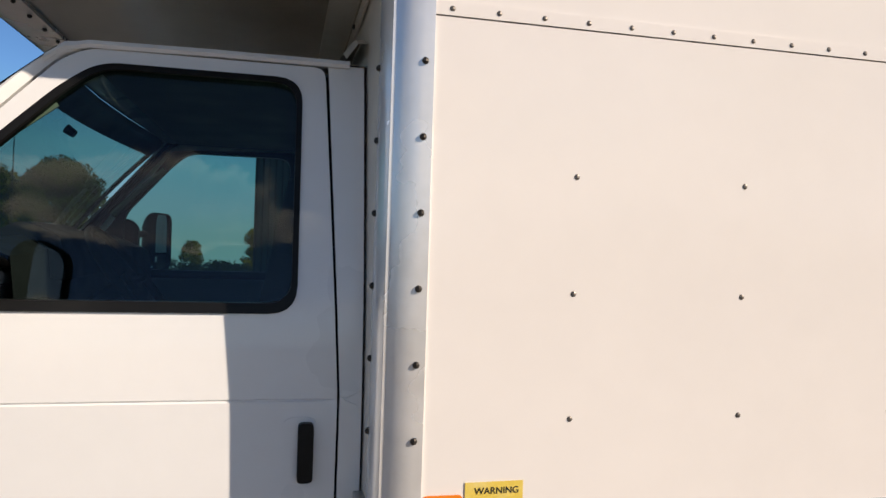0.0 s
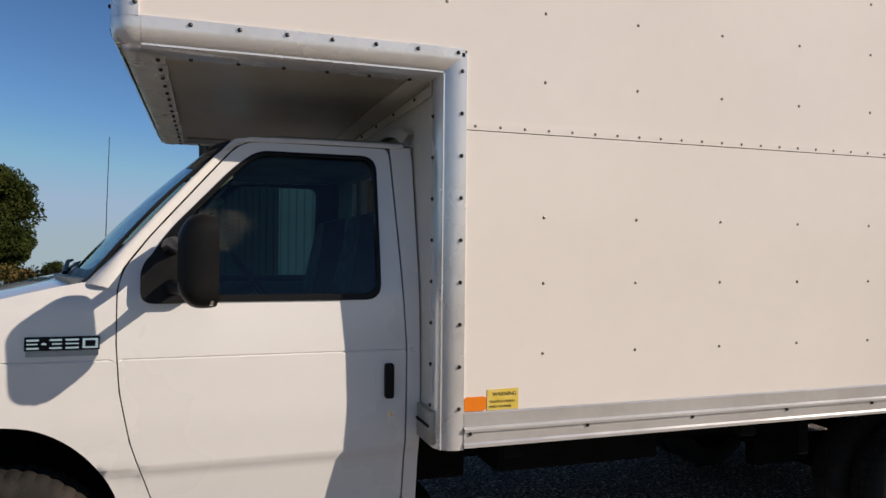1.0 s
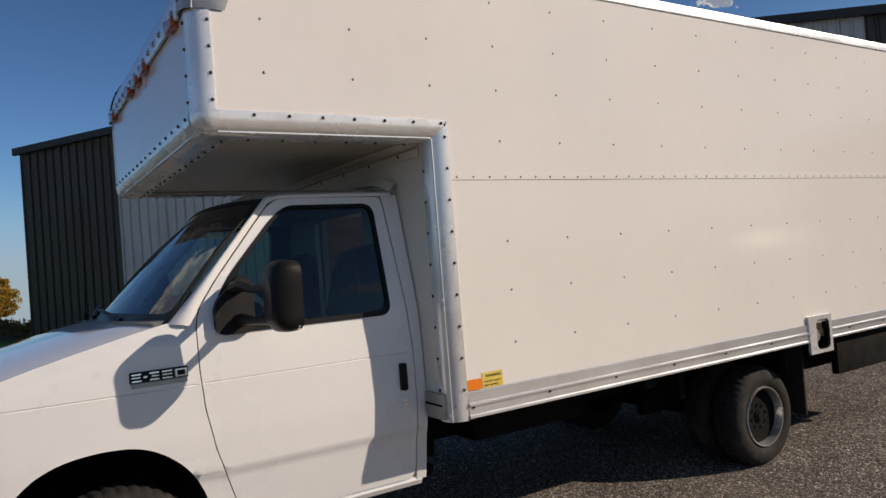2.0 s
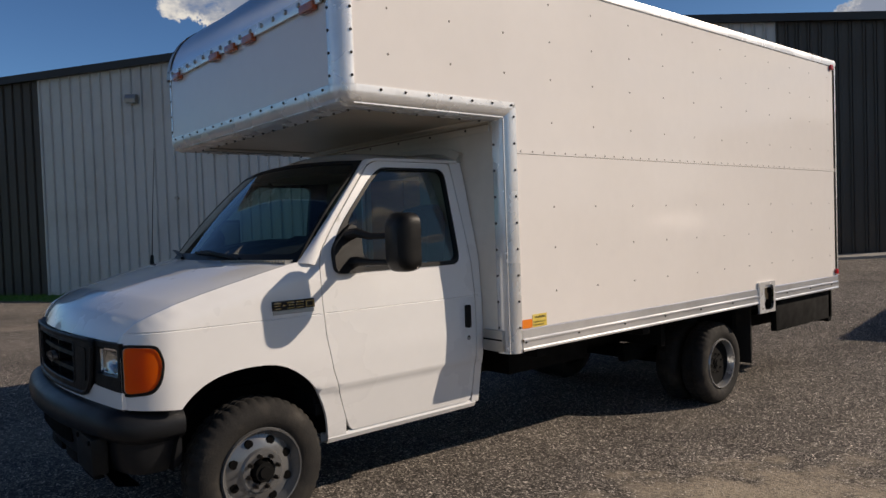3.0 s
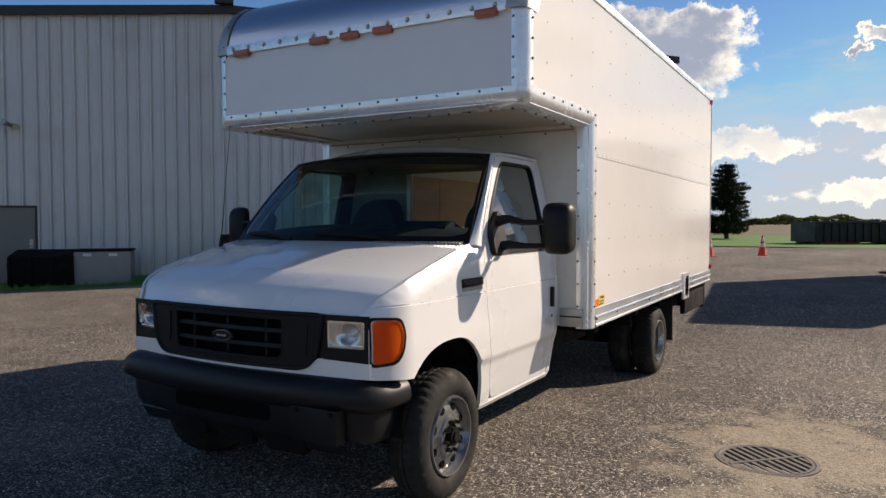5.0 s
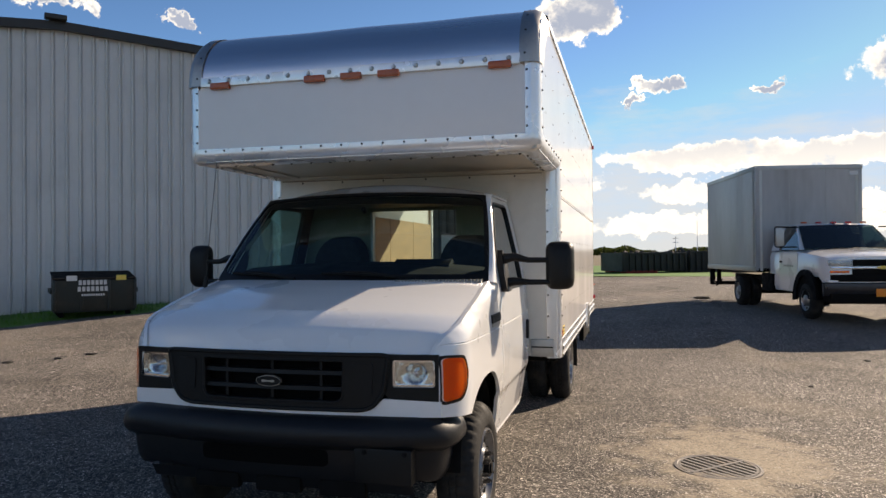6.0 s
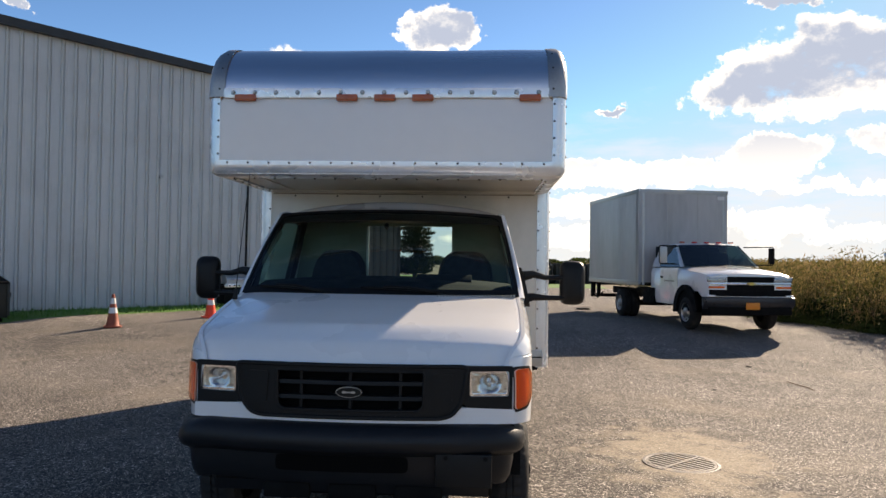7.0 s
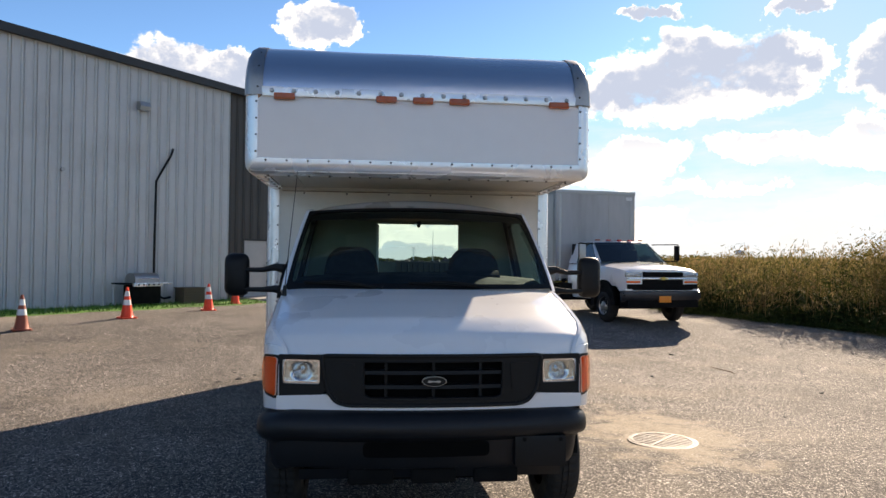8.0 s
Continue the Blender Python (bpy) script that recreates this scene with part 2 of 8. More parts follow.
def glass_material(name, tint, rough=0.0, falloff=4.0):
    """A thin pane: tinted clear sheet with a mirror gloss that grows at grazing angles."""
    m = bpy.data.materials.new(name)
    m.use_nodes = True
    nt = m.node_tree
    nt.nodes.clear()
    tr = nt.nodes.new("ShaderNodeBsdfTransparent")
    tr.inputs["Color"].default_value = (*tint, 1)
    gl = nt.nodes.new("ShaderNodeBsdfGlossy")
    gl.inputs["Roughness"].default_value = rough
    lw = nt.nodes.new("ShaderNodeLayerWeight")
    lw.inputs["Blend"].default_value = 0.5
    mx = nt.nodes.new("ShaderNodeMixShader")
    fac = math_node(nt, "ADD", 0.05, math_node(nt, "MULTIPLY", math_node(nt, "POWER", lw.outputs["Facing"], falloff), 1.0), clamp=True)
    nt.links.new(fac, mx.inputs[0])
    nt.links.new(tr.outputs[0], mx.inputs[1])
    nt.links.new(gl.outputs[0], mx.inputs[2])
    out = nt.nodes.new("ShaderNodeOutputMaterial")
    nt.links.new(mx.outputs[0], out.inputs["Surface"])
    return m


PAINT = material("white_paint", (0.81, 0.81, 0.805), 0.30, var=0.02, scale=2.0, coat=1.0, spec=0.5)
PANEL = material("white_panel", (0.80, 0.765, 0.735), 0.13, var=0.025, scale=1.2, coat=0.0, spec=0.5, bump=0.035, bscale=1.6, stain=((0.66, 0.60, 0.53), 0.12, 0.9))
INNER = material("cream_panel", (0.78, 0.74, 0.66), 0.45, var=0.06, scale=1.5, stain=((0.45, 0.37, 0.28), 0.45, 1.1))
# white underside: base darkened for the shade there, brown stains over it
UNDER = material("dirty_darkened_panel", (0.48, 0.425, 0.34), 0.34, var=0.12, scale=1.0, stain=((0.22, 0.175, 0.13), 0.75, 1.1))
GRIME = material("grimy_aluminium", (0.36, 0.31, 0.24), 0.55, 0.0, var=0.3, scale=5, bump=0.1, bscale=20, stain=((0.16, 0.11, 0.07), 0.7, 4))
ALU = material("aluminium", (0.86, 0.86, 0.855), 0.27, 0.5, var=0.08, scale=3.0, bump=0.10, bscale=9, stain=((0.62, 0.60, 0.57), 0.5, 5.0))
RAIL = material("bright_rail", (0.84, 0.845, 0.85), 0.20, 0.62, var=0.08, scale=3.0, bump=0.16, bscale=5, stain=((0.60, 0.58, 0.55), 0.4, 5.0))
ALU_BRUSHED = material("brushed_aluminium", (0.78, 0.80, 0.83), 0.30, 1.0, var=0.06, scale=2.0, bump=0.06, bscale=30, grain=(1, 0.06, 1))
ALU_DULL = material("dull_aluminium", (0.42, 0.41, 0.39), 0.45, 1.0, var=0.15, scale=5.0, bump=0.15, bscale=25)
CHROME = material("chrome", (0.85, 0.86, 0.88), 0.07, 1.0, var=0.02)
BRIGHT_RIM = material("silver_wheel_paint", (0.42, 0.425, 0.43), 0.25, 0.6, var=0.15, scale=8, stain=((0.20, 0.17, 0.14), 0.5, 7))
STEEL_PAINT = material("grey_wheel_paint", (0.21, 0.215, 0.22), 0.24, 0.6, var=0.15, scale=8, stain=((0.15, 0.125, 0.10), 0.5, 7))
PLASTIC = material("black_plastic", (0.010, 0.010, 0.010), 0.45, spec=0.20, var=0.2, scale=10, bump=0.12, bscale=220)
BUMPER = material("bumper_plastic", (0.011, 0.012, 0.014), 0.40, spec=0.25, var=0.15, scale=4, bump=0.10, bscale=200)
GASKET = material("black_rubber_gasket", (0.008, 0.008, 0.008), 0.4, var=0.1, spec=0.2)
RUBBER = material("tyre_rubber", (0.020, 0.019, 0.018), 0.8, spec=0.25, var=0.25, scale=9, bump=0.2, bscale=90, stain=((0.085, 0.073, 0.06), 0.45, 6))
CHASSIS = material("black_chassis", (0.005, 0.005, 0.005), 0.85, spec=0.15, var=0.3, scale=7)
NUT = material("dark_nut_steel", (0.05, 0.045, 0.04), 0.4, 0.8, var=0.3, scale=60)
RIVET = material("rivet_steel", (0.16, 0.145, 0.13), 0.4, 0.8, var=0.4, scale=80)
AMBER = material("amber_lens", (1.0, 0.115, 0.0015), 0.10, var=0.14, scale=25, bump=0.5, bscale=45, coat=0.9, spec=0.5)


def ribbed_lens(m, deep, pale):
    """Upright moulded flutes and the lamp's bowl showing through a coloured lens."""
    nt = m.node_tree
    b = nt.nodes["Principled BSDF"]
    tc = nt.nodes.new("ShaderNodeTexCoord")
    wv = nt.nodes.new("ShaderNodeTexWave")
    wv.bands_direction = "DIAGONAL"
    wv.inputs["Scale"].default_value, wv.inputs["Distortion"].default_value, wv.inputs["Detail"].default_value = 26.0, 1.5, 2.0
    nt.links.new(tc.outputs["Object"], wv.inputs["Vector"])
    vo = nt.nodes.new("ShaderNodeTexVoronoi")
    vo.feature = "SMOOTH_F1"
    vo.inputs["Scale"].default_value = 11.0
    nt.links.new(tc.outputs["Object"], vo.inputs["Vector"])
    f = math_node(nt, "ADD", math_node(nt, "MULTIPLY", wv.outputs["Fac"], 0.35), math_node(nt, "MULTIPLY", vo.outputs["Distance"], 1.1), clamp=True)
    mx = nt.nodes.new("ShaderNodeMix")
    mx.data_type = "RGBA"
    mx.inputs["A"].default_value, mx.inputs["B"].default_value = (*pale, 1), (*deep, 1)
    nt.links.new(f, mx.inputs["Factor"])
    nt.links.new(mx.outputs["Result"], b.inputs["Base Color"])


ribbed_lens(AMBER, (0.90, 0.085, 0.001), (1.0, 0.26, 0.006))
amber_nodes = AMBER.node_tree.nodes["Principled BSDF"]
amber_nodes.inputs["Subsurface Weight"].default_value = 0.15
amber_nodes.inputs["Subsurface Radius"].default_value = (1.0, 0.25, 0.03)
amber_nodes.inputs["Subsurface Scale"].default_value = 0.06
AMBER_BOWL = material("amber_lamp_bowl", (0.95, 0.90, 0.80), 0.20, 0.25, var=0.10, scale=30, bump=0.35, bscale=40)
AMBER_GLASS = glass_material("amber_lens_glass", (1.0, 0.22, 0.003))
ORANGE_FLAT = material("orange_reflector", (0.90, 0.24, 0.02), 0.2, var=0.05, coat=0.5)
MARKER = material("marker_lens", (0.42, 0.075, 0.012), 0.2, var=0.15, scale=40, coat=0.5, bump=0.3, bscale=150)
RED = material("red_lens", (0.50, 0.012, 0.02), 0.2, var=0.15, scale=40, coat=0.5)
LENS = material("clear_lens_reflector", (0.42, 0.43, 0.43), 0.14, 0.75, var=0.10, scale=30, bump=0.6, bscale=70)
BOWL = material("headlamp_bowl", (0.72, 0.72, 0.70), 0.05, 1.0, var=0.06, scale=30, bump=0.25, bscale=60)
COVER = glass_material("headlamp_glass", (0.93, 0.94, 0.93))
YELLOW = material("yellow_sticker", (0.74, 0.55, 0.10), 0.4, var=0.08, scale=20, stain=((0.80, 0.70, 0.35), 0.5, 18))
INK = material("black_ink", (0.02, 0.02, 0.018), 0.5, var=0.1)
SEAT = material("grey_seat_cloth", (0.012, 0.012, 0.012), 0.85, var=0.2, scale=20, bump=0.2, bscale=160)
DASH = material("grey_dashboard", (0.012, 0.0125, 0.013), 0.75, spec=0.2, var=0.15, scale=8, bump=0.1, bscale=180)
TRIM_IN = material("grey_interior_trim", (0.10, 0.108, 0.108), 0.6, var=0.1, scale=5)
PALE_TRIM = material("pale_interior_trim", (0.24, 0.255, 0.19), 0.55, var=0.08, scale=5)
PLYWOOD = material("plywood", (0.46, 0.30, 0.15), 0.6, var=0.22, scale=2.2, grain=(1, 6, 6), bump=0.1, bscale=40)
GLASS = glass_material("window_glass", (0.42, 0.62, 0.58), falloff=2.2)
WGLASS = glass_material("windscreen_glass", (0.50, 0.66, 0.62))
MIRROR = material("mirror_glass", (0.88, 0.9, 0.92), 0.015, 1.0, var=0.01)

# ---------------------------------------------------------------- mesh helpers


def finish(bm, name, mat, angle=32):
    if mat.name not in ("window_glass", "windscreen_glass", "headlamp_glass"):
        bmesh.ops.recalc_face_normals(bm, faces=bm.faces)
    me = bpy.data.meshes.new(name)
    bm.to_mesh(me)
    bm.free()
    me.materials.append(mat)
    me.shade_smooth()
    me.set_sharp_from_angle(angle=radians(angle))
    return me


def thing(name, place, label, category, group="", kind=""):
    ob = new(name)
    ob.location = place
    ob.empty_display_size = 0.2
    return tagged(ob, label, category, group, kind)


def base_of(ob):
    m = Matrix.Identity(4)
    while ob:
        m = Matrix.LocRotScale(ob.location, ob.rotation_euler, ob.scale) @ m
        ob = ob.parent
    return m


def part(name, bm, mat, parent, label="", angle=32):
    """One mesh, given in world places, under a thing or a part (whose own meshes stay at the thing's place)."""
    ob = new(name, finish(bm, name, mat, angle))
    root = parent
    while root.parent:
        root = root.parent
    ob.parent = parent
    ob.data.transform(base_of(root).inverted())
    if label:
        ob["label"] = label
    return ob


def piece(name, me, parent, m):
    """A repeat that shares its mesh: m is its pose in the world."""
    ob = new(name, me)
    root = parent
    while root.parent:
        root = root.parent
    ob.parent = parent
    ob.matrix_basis = base_of(root).inverted() @ m
    return ob


def block(bm, x0, x1, y0, y1, z0, z1, bevel=0.0, seg=2):
    r = bmesh.ops.create_cube(bm, size=1.0)
    vs = r["verts"]
    for v in vs:
        v.co = Vector(((x0 + x1) / 2 + v.co.x * (x1 - x0), (y0 + y1) / 2 + v.co.y * (y1 - y0), (z0 + z1) / 2 + v.co.z * (z1 - z0)))
    if bevel:
        es = list({e for v in vs for e in v.link_edges})
        bmesh.ops.bevel(bm, geom=es, offset=bevel, segments=seg, profile=0.6, affect="EDGES")
    return bm


def rod(bm, p0, p1, r0, r1=None, seg=16):
    p0, p1 = Vector(p0), Vector(p1)
    r1 = r0 if r1 is None else r1
    d = p1 - p0
    m = Matrix.Translation((p0 + p1) / 2) @ d.to_track_quat("Z", "Y").to_matrix().to_4x4()
    bmesh.ops.create_cone(bm, cap_ends=True, segments=seg, radius1=r0, radius2=r1, depth=d.length, matrix=m)
    return bm


def tube(bm, pts, r, seg=8):
    """A round bar along points; r may be a list."""
    pts = [Vector(p) for p in pts]
    rs = r if isinstance(r, (list, tuple)) else [r] * len(pts)
    rings, ref = [], None
    for i, p in enumerate(pts):
        d = (pts[min(i + 1, len(pts) - 1)] - pts[max(i - 1, 0)]).normalized()
        if ref is None:
            ref = d.orthogonal().normalized()
        a = (ref - d * ref.dot(d)).normalized()
        ref = a
        b = d.cross(a)
        rings.append([bm.verts.new(p + (a * math.cos(t) + b * math.sin(t)) * rs[i]) for t in [2 * math.pi * k / seg for k in range(seg)]])
    for u, v in zip(rings, rings[1:]):
        for k in range(seg):
            bm.faces.new((u[k], u[(k + 1) % seg], v[(k + 1) % seg], v[k]))
    bm.faces.new(rings[0])
    bm.faces.new(rings[-1])
    return bm


def strip(bm, rows, closed=False):
    """Faces between rows of points of equal length."""
    vs = [[bm.verts.new(p) for p in row] for row in rows]
    for a, b in zip(vs, vs[1:]):
        n = len(a)
        for k in range(n if closed else n - 1):
            bm.faces.new((a[k], a[(k + 1) % n], b[(k + 1) % n], b[k]))
    return vs


def prism(bm, pts, fn):
    """A solid from a plane outline: fn(point, 0 or 1) gives its two ends."""
    a = [bm.verts.new(fn(p, 0)) for p in pts]
    b = [bm.verts.new(fn(p, 1)) for p in pts]
    n = len(pts)
    for k in range(n):
        bm.faces.new((a[k], a[(k + 1) % n], b[(k + 1) % n], b[k]))
    bm.faces.new(a)
    bm.faces.new(list(reversed(b)))
    return bm


def inside(p, poly):
    x, y = p
    c = False
    for (x0, y0), (x1, y1) in zip(poly, poly[1:] + poly[:1]):
        if (y0 > y) != (y1 > y) and x < (x1 - x0) * (y - y0) / (y1 - y0) + x0:
            c = not c
    return c


def dense(poly, step):
    out = []
    for a, b in zip(poly, poly[1:] + poly[:1]):
        n = max(1, int(math.hypot(b[0] - a[0], b[1] - a[1]) / step))
        out += [(a[0] + (b[0] - a[0]) * k / n, a[1] + (b[1] - a[1]) * k / n) for k in range(n)]
    return out


def rounded(poly, r, seg=5):
    """The outline with its corners rounded."""
    out = []
    n = len(poly)
    for i in range(n):
        p, a, b = Vector(poly[i]), Vector(poly[i - 1]), Vector(poly[(i + 1) % n])
        u, v = (a - p), (b - p)
        d = min(r, u.length * 0.45, v.length * 0.45)
        s, e = p + u.normalized() * d, p + v.normalized() * d
        for k in range(seg + 1):
            t = k / seg
            out.append(tuple((1 - t) ** 2 * s + 2 * t * (1 - t) * p + t * t * e))
    return out


def sheet(bm, outline, holes, step, fn, thick=0.0, extra_rows=(), back=None):
    """A curved sheet: a plane region with holes, filled with small faces and bent by fn; back(p) is its other side."""
    from mathutils.geometry import delaunay_2d_cdt
    loops = [dense(outline, step)] + [dense(h, step) for h in holes]
    pts, edges = [], []
    for lp in loops:
        k0, n = len(pts), len(lp)
        pts += lp
        edges += [(k0 + k, k0 + (k + 1) % n) for k in range(n)]
    x0, x1 = min(p[0] for p in outline), max(p[0] for p in outline)
    z0, z1 = min(p[1] for p in outline), max(p[1] for p in outline)
    rows = [z0 + step * (k + 0.5) for k in range(int((z1 - z0) / step))] + list(extra_rows)
    edge_pts = np.array(pts)
    for z in rows:
        for k in range(int((x1 - x0) / step)):
            p = (x0 + step * (k + 0.5), z)
            if inside(p, loops[0]) and not any(inside(p, h) for h in loops[1:]):
                if np.min((edge_pts[:, 0] - p[0]) ** 2 + (edge_pts[:, 1] - p[1]) ** 2) > (0.35 * step) ** 2:
                    pts.append(p)
    vco, _, tris, *_ = delaunay_2d_cdt([Vector(p) for p in pts], edges, [], 0, 1e-6)
    keep = []
    for t in tris:
        c = ((vco[t[0]].x + vco[t[1]].x + vco[t[2]].x) / 3, (vco[t[0]].y + vco[t[1]].y + vco[t[2]].y) / 3)
        if inside(c, loops[0]) and not any(inside(c, h) for h in loops[1:]):
            keep.append(t)
    front = [bm.verts.new(fn(v.x, v.y)) for v in vco]
    for t in keep:
        bm.faces.new([front[k] for k in t])
    if back:
        rear = [bm.verts.new(back(v.x, v.y)) for v in vco]
        for t in keep:
            bm.faces.new([rear[k] for k in reversed(t)])
        count = {}
        for t in keep:
            for a, b in zip(t, t[1:] + t[:1]):
                count[(a, b)] = 1
        for a, b in list(count):
            if (b, a) not in count:
                bm.faces.new((front[b], front[a], rear[a], rear[b]))
    loose = [v for v in bm.verts if not v.link_faces]
    bmesh.ops.delete(bm, geom=loose, context="VERTS")
    return bm


def facing(bm, way):
    """Turn every face of an open sheet to one side."""
    flip = [f for f in bm.faces if f.normal.dot(Vector(way)) < 0]
    bmesh.ops.reverse_faces(bm, faces=flip)
    return bm


def lerp_table(table, x):
    return float(np.interp(x, [a for a, _ in table], [b for _, b in table]))


def smooth(t):
    t = min(1.0, max(0.0, t))
    return t * t * (3 - 2 * t)


def lathe(bm, profile, centre, axis_y=1, seg=40):
    """Profile of (radius, offset along y), turned round the y axis at centre."""
    cx, cy, cz = centre
    rows = []
    for r, o in profile:
        rows.append([(cx + r * math.cos(2 * math.pi * k / seg), cy + o * axis_y, cz + r * math.sin(2 * math.pi * k / seg)) for k in range(seg)])
    strip(bm, rows, closed=True)
    return bm


def text_mesh(words, size):
    cu = bpy.data.curves.new("writing", "FONT")
    cu.body, cu.size, cu.extrude, cu.align_x = words, size, 0.0004, "LEFT"
    ob = bpy.data.objects.new("writing", cu)
    scene.collection.objects.link(ob)
    me = bpy.data.meshes.new_from_object(ob.evaluated_get(bpy.context.evaluated_depsgraph_get()))
    bpy.data.objects.remove(ob)
    return me

# ---------------------------------------------------------------- ground and building
def ground_z(x, y=0.0):
    """The lot falls gently to the drain beside the truck."""
    if x < 1.5:
        return 0.09 * smooth((1.5 - x) / 3.2)
    if x < 2.5:
        return 0.0
    if x < 5.0:
        return 0.0063 * (x - 2.5) ** 2
    return 0.0394 + max(0.0315 * (min(x, 20.0) - 5.0), 0.335 * smooth((x - 5.0) / 5.6))


def asphalt_material():
    m = bpy.data.materials.new("asphalt")
    m.use_nodes = True
    nt = m.node_tree
    b = nt.nodes["Principled BSDF"]
    geo = nt.nodes.new("ShaderNodeNewGeometry")

    def tex(kind, scale, **kw):
        n = nt.nodes.new(kind)
        n.inputs["Scale"].default_value = scale
        for k, v in kw.items():
            n.inputs[k].default_value = v
        nt.links.new(geo.outputs["Position"], n.inputs["Vector"])
        return n

    stones = tex("ShaderNodeTexVoronoi", 112.0)
    grit = tex("ShaderNodeTexNoise", 220.0, Detail=2.0)
    wide = tex("ShaderNodeTexNoise", 0.35, Detail=6.0)
    patch = tex("ShaderNodeTexNoise", 1.6, Detail=5.0)
    sep = nt.nodes.new("ShaderNodeSeparateColor")
    nt.links.new(stones.outputs["Color"], sep.inputs[0])
    ramp = nt.nodes.new("ShaderNodeValToRGB")
    e = ramp.color_ramp.elements
    e[0].position, e[0].color = 0.0, (0.050, 0.046, 0.042, 1)
    e[1].position, e[1].color = 1.0, (0.70, 0.64, 0.57, 1)
    for pos, c in ((0.40, (0.098, 0.088, 0.079, 1)), (0.70, (0.172, 0.153, 0.134, 1)), (0.88, (0.30, 0.265, 0.23, 1))):
        k = ramp.color_ramp.elements.new(pos)
        k.color = c
    nt.links.new(sep.outputs[0], ramp.inputs[0])
    mr = nt.nodes.new("ShaderNodeMapRange")
    mr.inputs["From Min"].default_value, mr.inputs["From Max"].default_value = 0.3, 0.7
    mr.inputs["To Min"].default_value, mr.inputs["To Max"].default_value = 0.60, 1.34
    nt.links.new(math_node(nt, "ADD", math_node(nt, "MULTIPLY", wide.outputs["Fac"], 0.6), math_node(nt, "MULTIPLY", patch.outputs["Fac"], 0.4)), mr.inputs["Value"])
    mul = nt.nodes.new("ShaderNodeMix")
    mul.data_type, mul.blend_type = "RGBA", "MULTIPLY"
    mul.inputs["Factor"].default_value = 1.0
    nt.links.new(ramp.outputs[0], mul.inputs["A"])
    nt.links.new(mr.outputs[0], mul.inputs["B"])
    # coarser stones showing through, some pale and some dark
    coarse = tex("ShaderNodeTexVoronoi", 60.0, Randomness=1.0)
    csep = nt.nodes.new("ShaderNodeSeparateColor")
    nt.links.new(coarse.outputs["Color"], csep.inputs[0])
    cpow = math_node(nt, "POWER", csep.outputs[1], 2.2)
    cmr = nt.nodes.new("ShaderNodeMapRange")
    cmr.inputs["To Min"].default_value, cmr.inputs["To Max"].default_value = 0.58, 1.95
    nt.links.new(cpow, cmr.inputs["Value"])
    mul2 = nt.nodes.new("ShaderNodeMix")
    mul2.data_type, mul2.blend_type = "RGBA", "MULTIPLY"
    mul2.inputs["Factor"].default_value = 1.0
    nt.links.new(mul.outputs["Result"], mul2.inputs["A"])
    nt.links.new(cmr.outputs[0], mul2.inputs["B"])
    # clusters of pale and dark stones a hand wide
    mid = tex("ShaderNodeTexNoise", 34.0, Detail=3.0)
    mid.inputs["Roughness"].default_value = 0.7
    mmr = nt.nodes.new("ShaderNodeMapRange")
    mmr.inputs["From Min"].default_value, mmr.inputs["From Max"].default_value = 0.30, 0.70
    mmr.inputs["To Min"].default_value, mmr.inputs["To Max"].default_value = 0.66, 1.36
    nt.links.new(mid.outputs["Fac"], mmr.inputs["Value"])
    mul3 = nt.nodes.new("ShaderNodeMix")
    mul3.data_type, mul3.blend_type = "RGBA", "MULTIPLY"
    mul3.inputs["Factor"].default_value = 1.0
    nt.links.new(mul2.outputs["Result"], mul3.inputs["A"])
    nt.links.new(mmr.outputs[0], mul3.inputs["B"])
    # washed-in sand round the drain, with a ragged edge
    dist = nt.nodes.new("ShaderNodeVectorMath")
    dist.operation = "DISTANCE"
    sc = nt.nodes.new("ShaderNodeVectorMath")
    sc.operation = "MULTIPLY"
    sc.inputs[1].default_value = (0.62, 1.0, 0.0)
    nt.links.new(geo.outputs["Position"], sc.inputs[0])
    nt.links.new(sc.outputs[0], dist.inputs[0])
    dist.inputs[1].default_value = (0.42 * 0.62, 0.20, 0.0)
    sandn = tex("ShaderNodeTexNoise", 2.6, Detail=9.0, Roughness=0.62)
    s = math_node(nt, "SUBTRACT", math_node(nt, "ADD", 0.73, math_node(nt, "MULTIPLY", math_node(nt, "SUBTRACT", sandn.outputs["Fac"], 0.5), 2.6)), dist.outputs["Value"])
    far_sand = tex("ShaderNodeTexNoise", 0.5, Detail=6.0)
    fs = nt.nodes.new("ShaderNodeMapRange")
    fs.inputs["From Min"].default_value, fs.inputs["From Max"].default_value, fs.inputs["To Max"].default_value = 0.54, 0.76, 0.40
    nt.links.new(far_sand.outputs["Fac"], fs.inputs["Value"])
    smr = nt.nodes.new("ShaderNodeMapRange")
    smr.interpolation_type = "SMOOTHSTEP"
    smr.inputs["From Min"].default_value, smr.inputs["From Max"].default_value, smr.inputs["To Max"].default_value = -0.30, 0.42, 0.95
    nt.links.new(s, smr.inputs["Value"])
    fac = math_node(nt, "MAXIMUM", smr.outputs[0], fs.outputs[0])
    fac = math_node(nt, "MULTIPLY", fac, math_node(nt, "ADD", 0.42, math_node(nt, "MULTIPLY", csep.outputs[2], 0.75)), clamp=True)
    smix = nt.nodes.new("ShaderNodeMix")
    smix.data_type = "RGBA"
    smix.inputs["B"].default_value = (0.39, 0.33, 0.25, 1)
    nt.links.new(fac, smix.inputs["Factor"])
    nt.links.new(mul3.outputs["Result"], smix.inputs["A"])
    nt.links.new(smix.outputs["Result"], b.inputs["Base Color"])
    b.inputs["Roughness"].default_value = 0.84
    b.inputs["Specular IOR Level"].default_value = 0.18
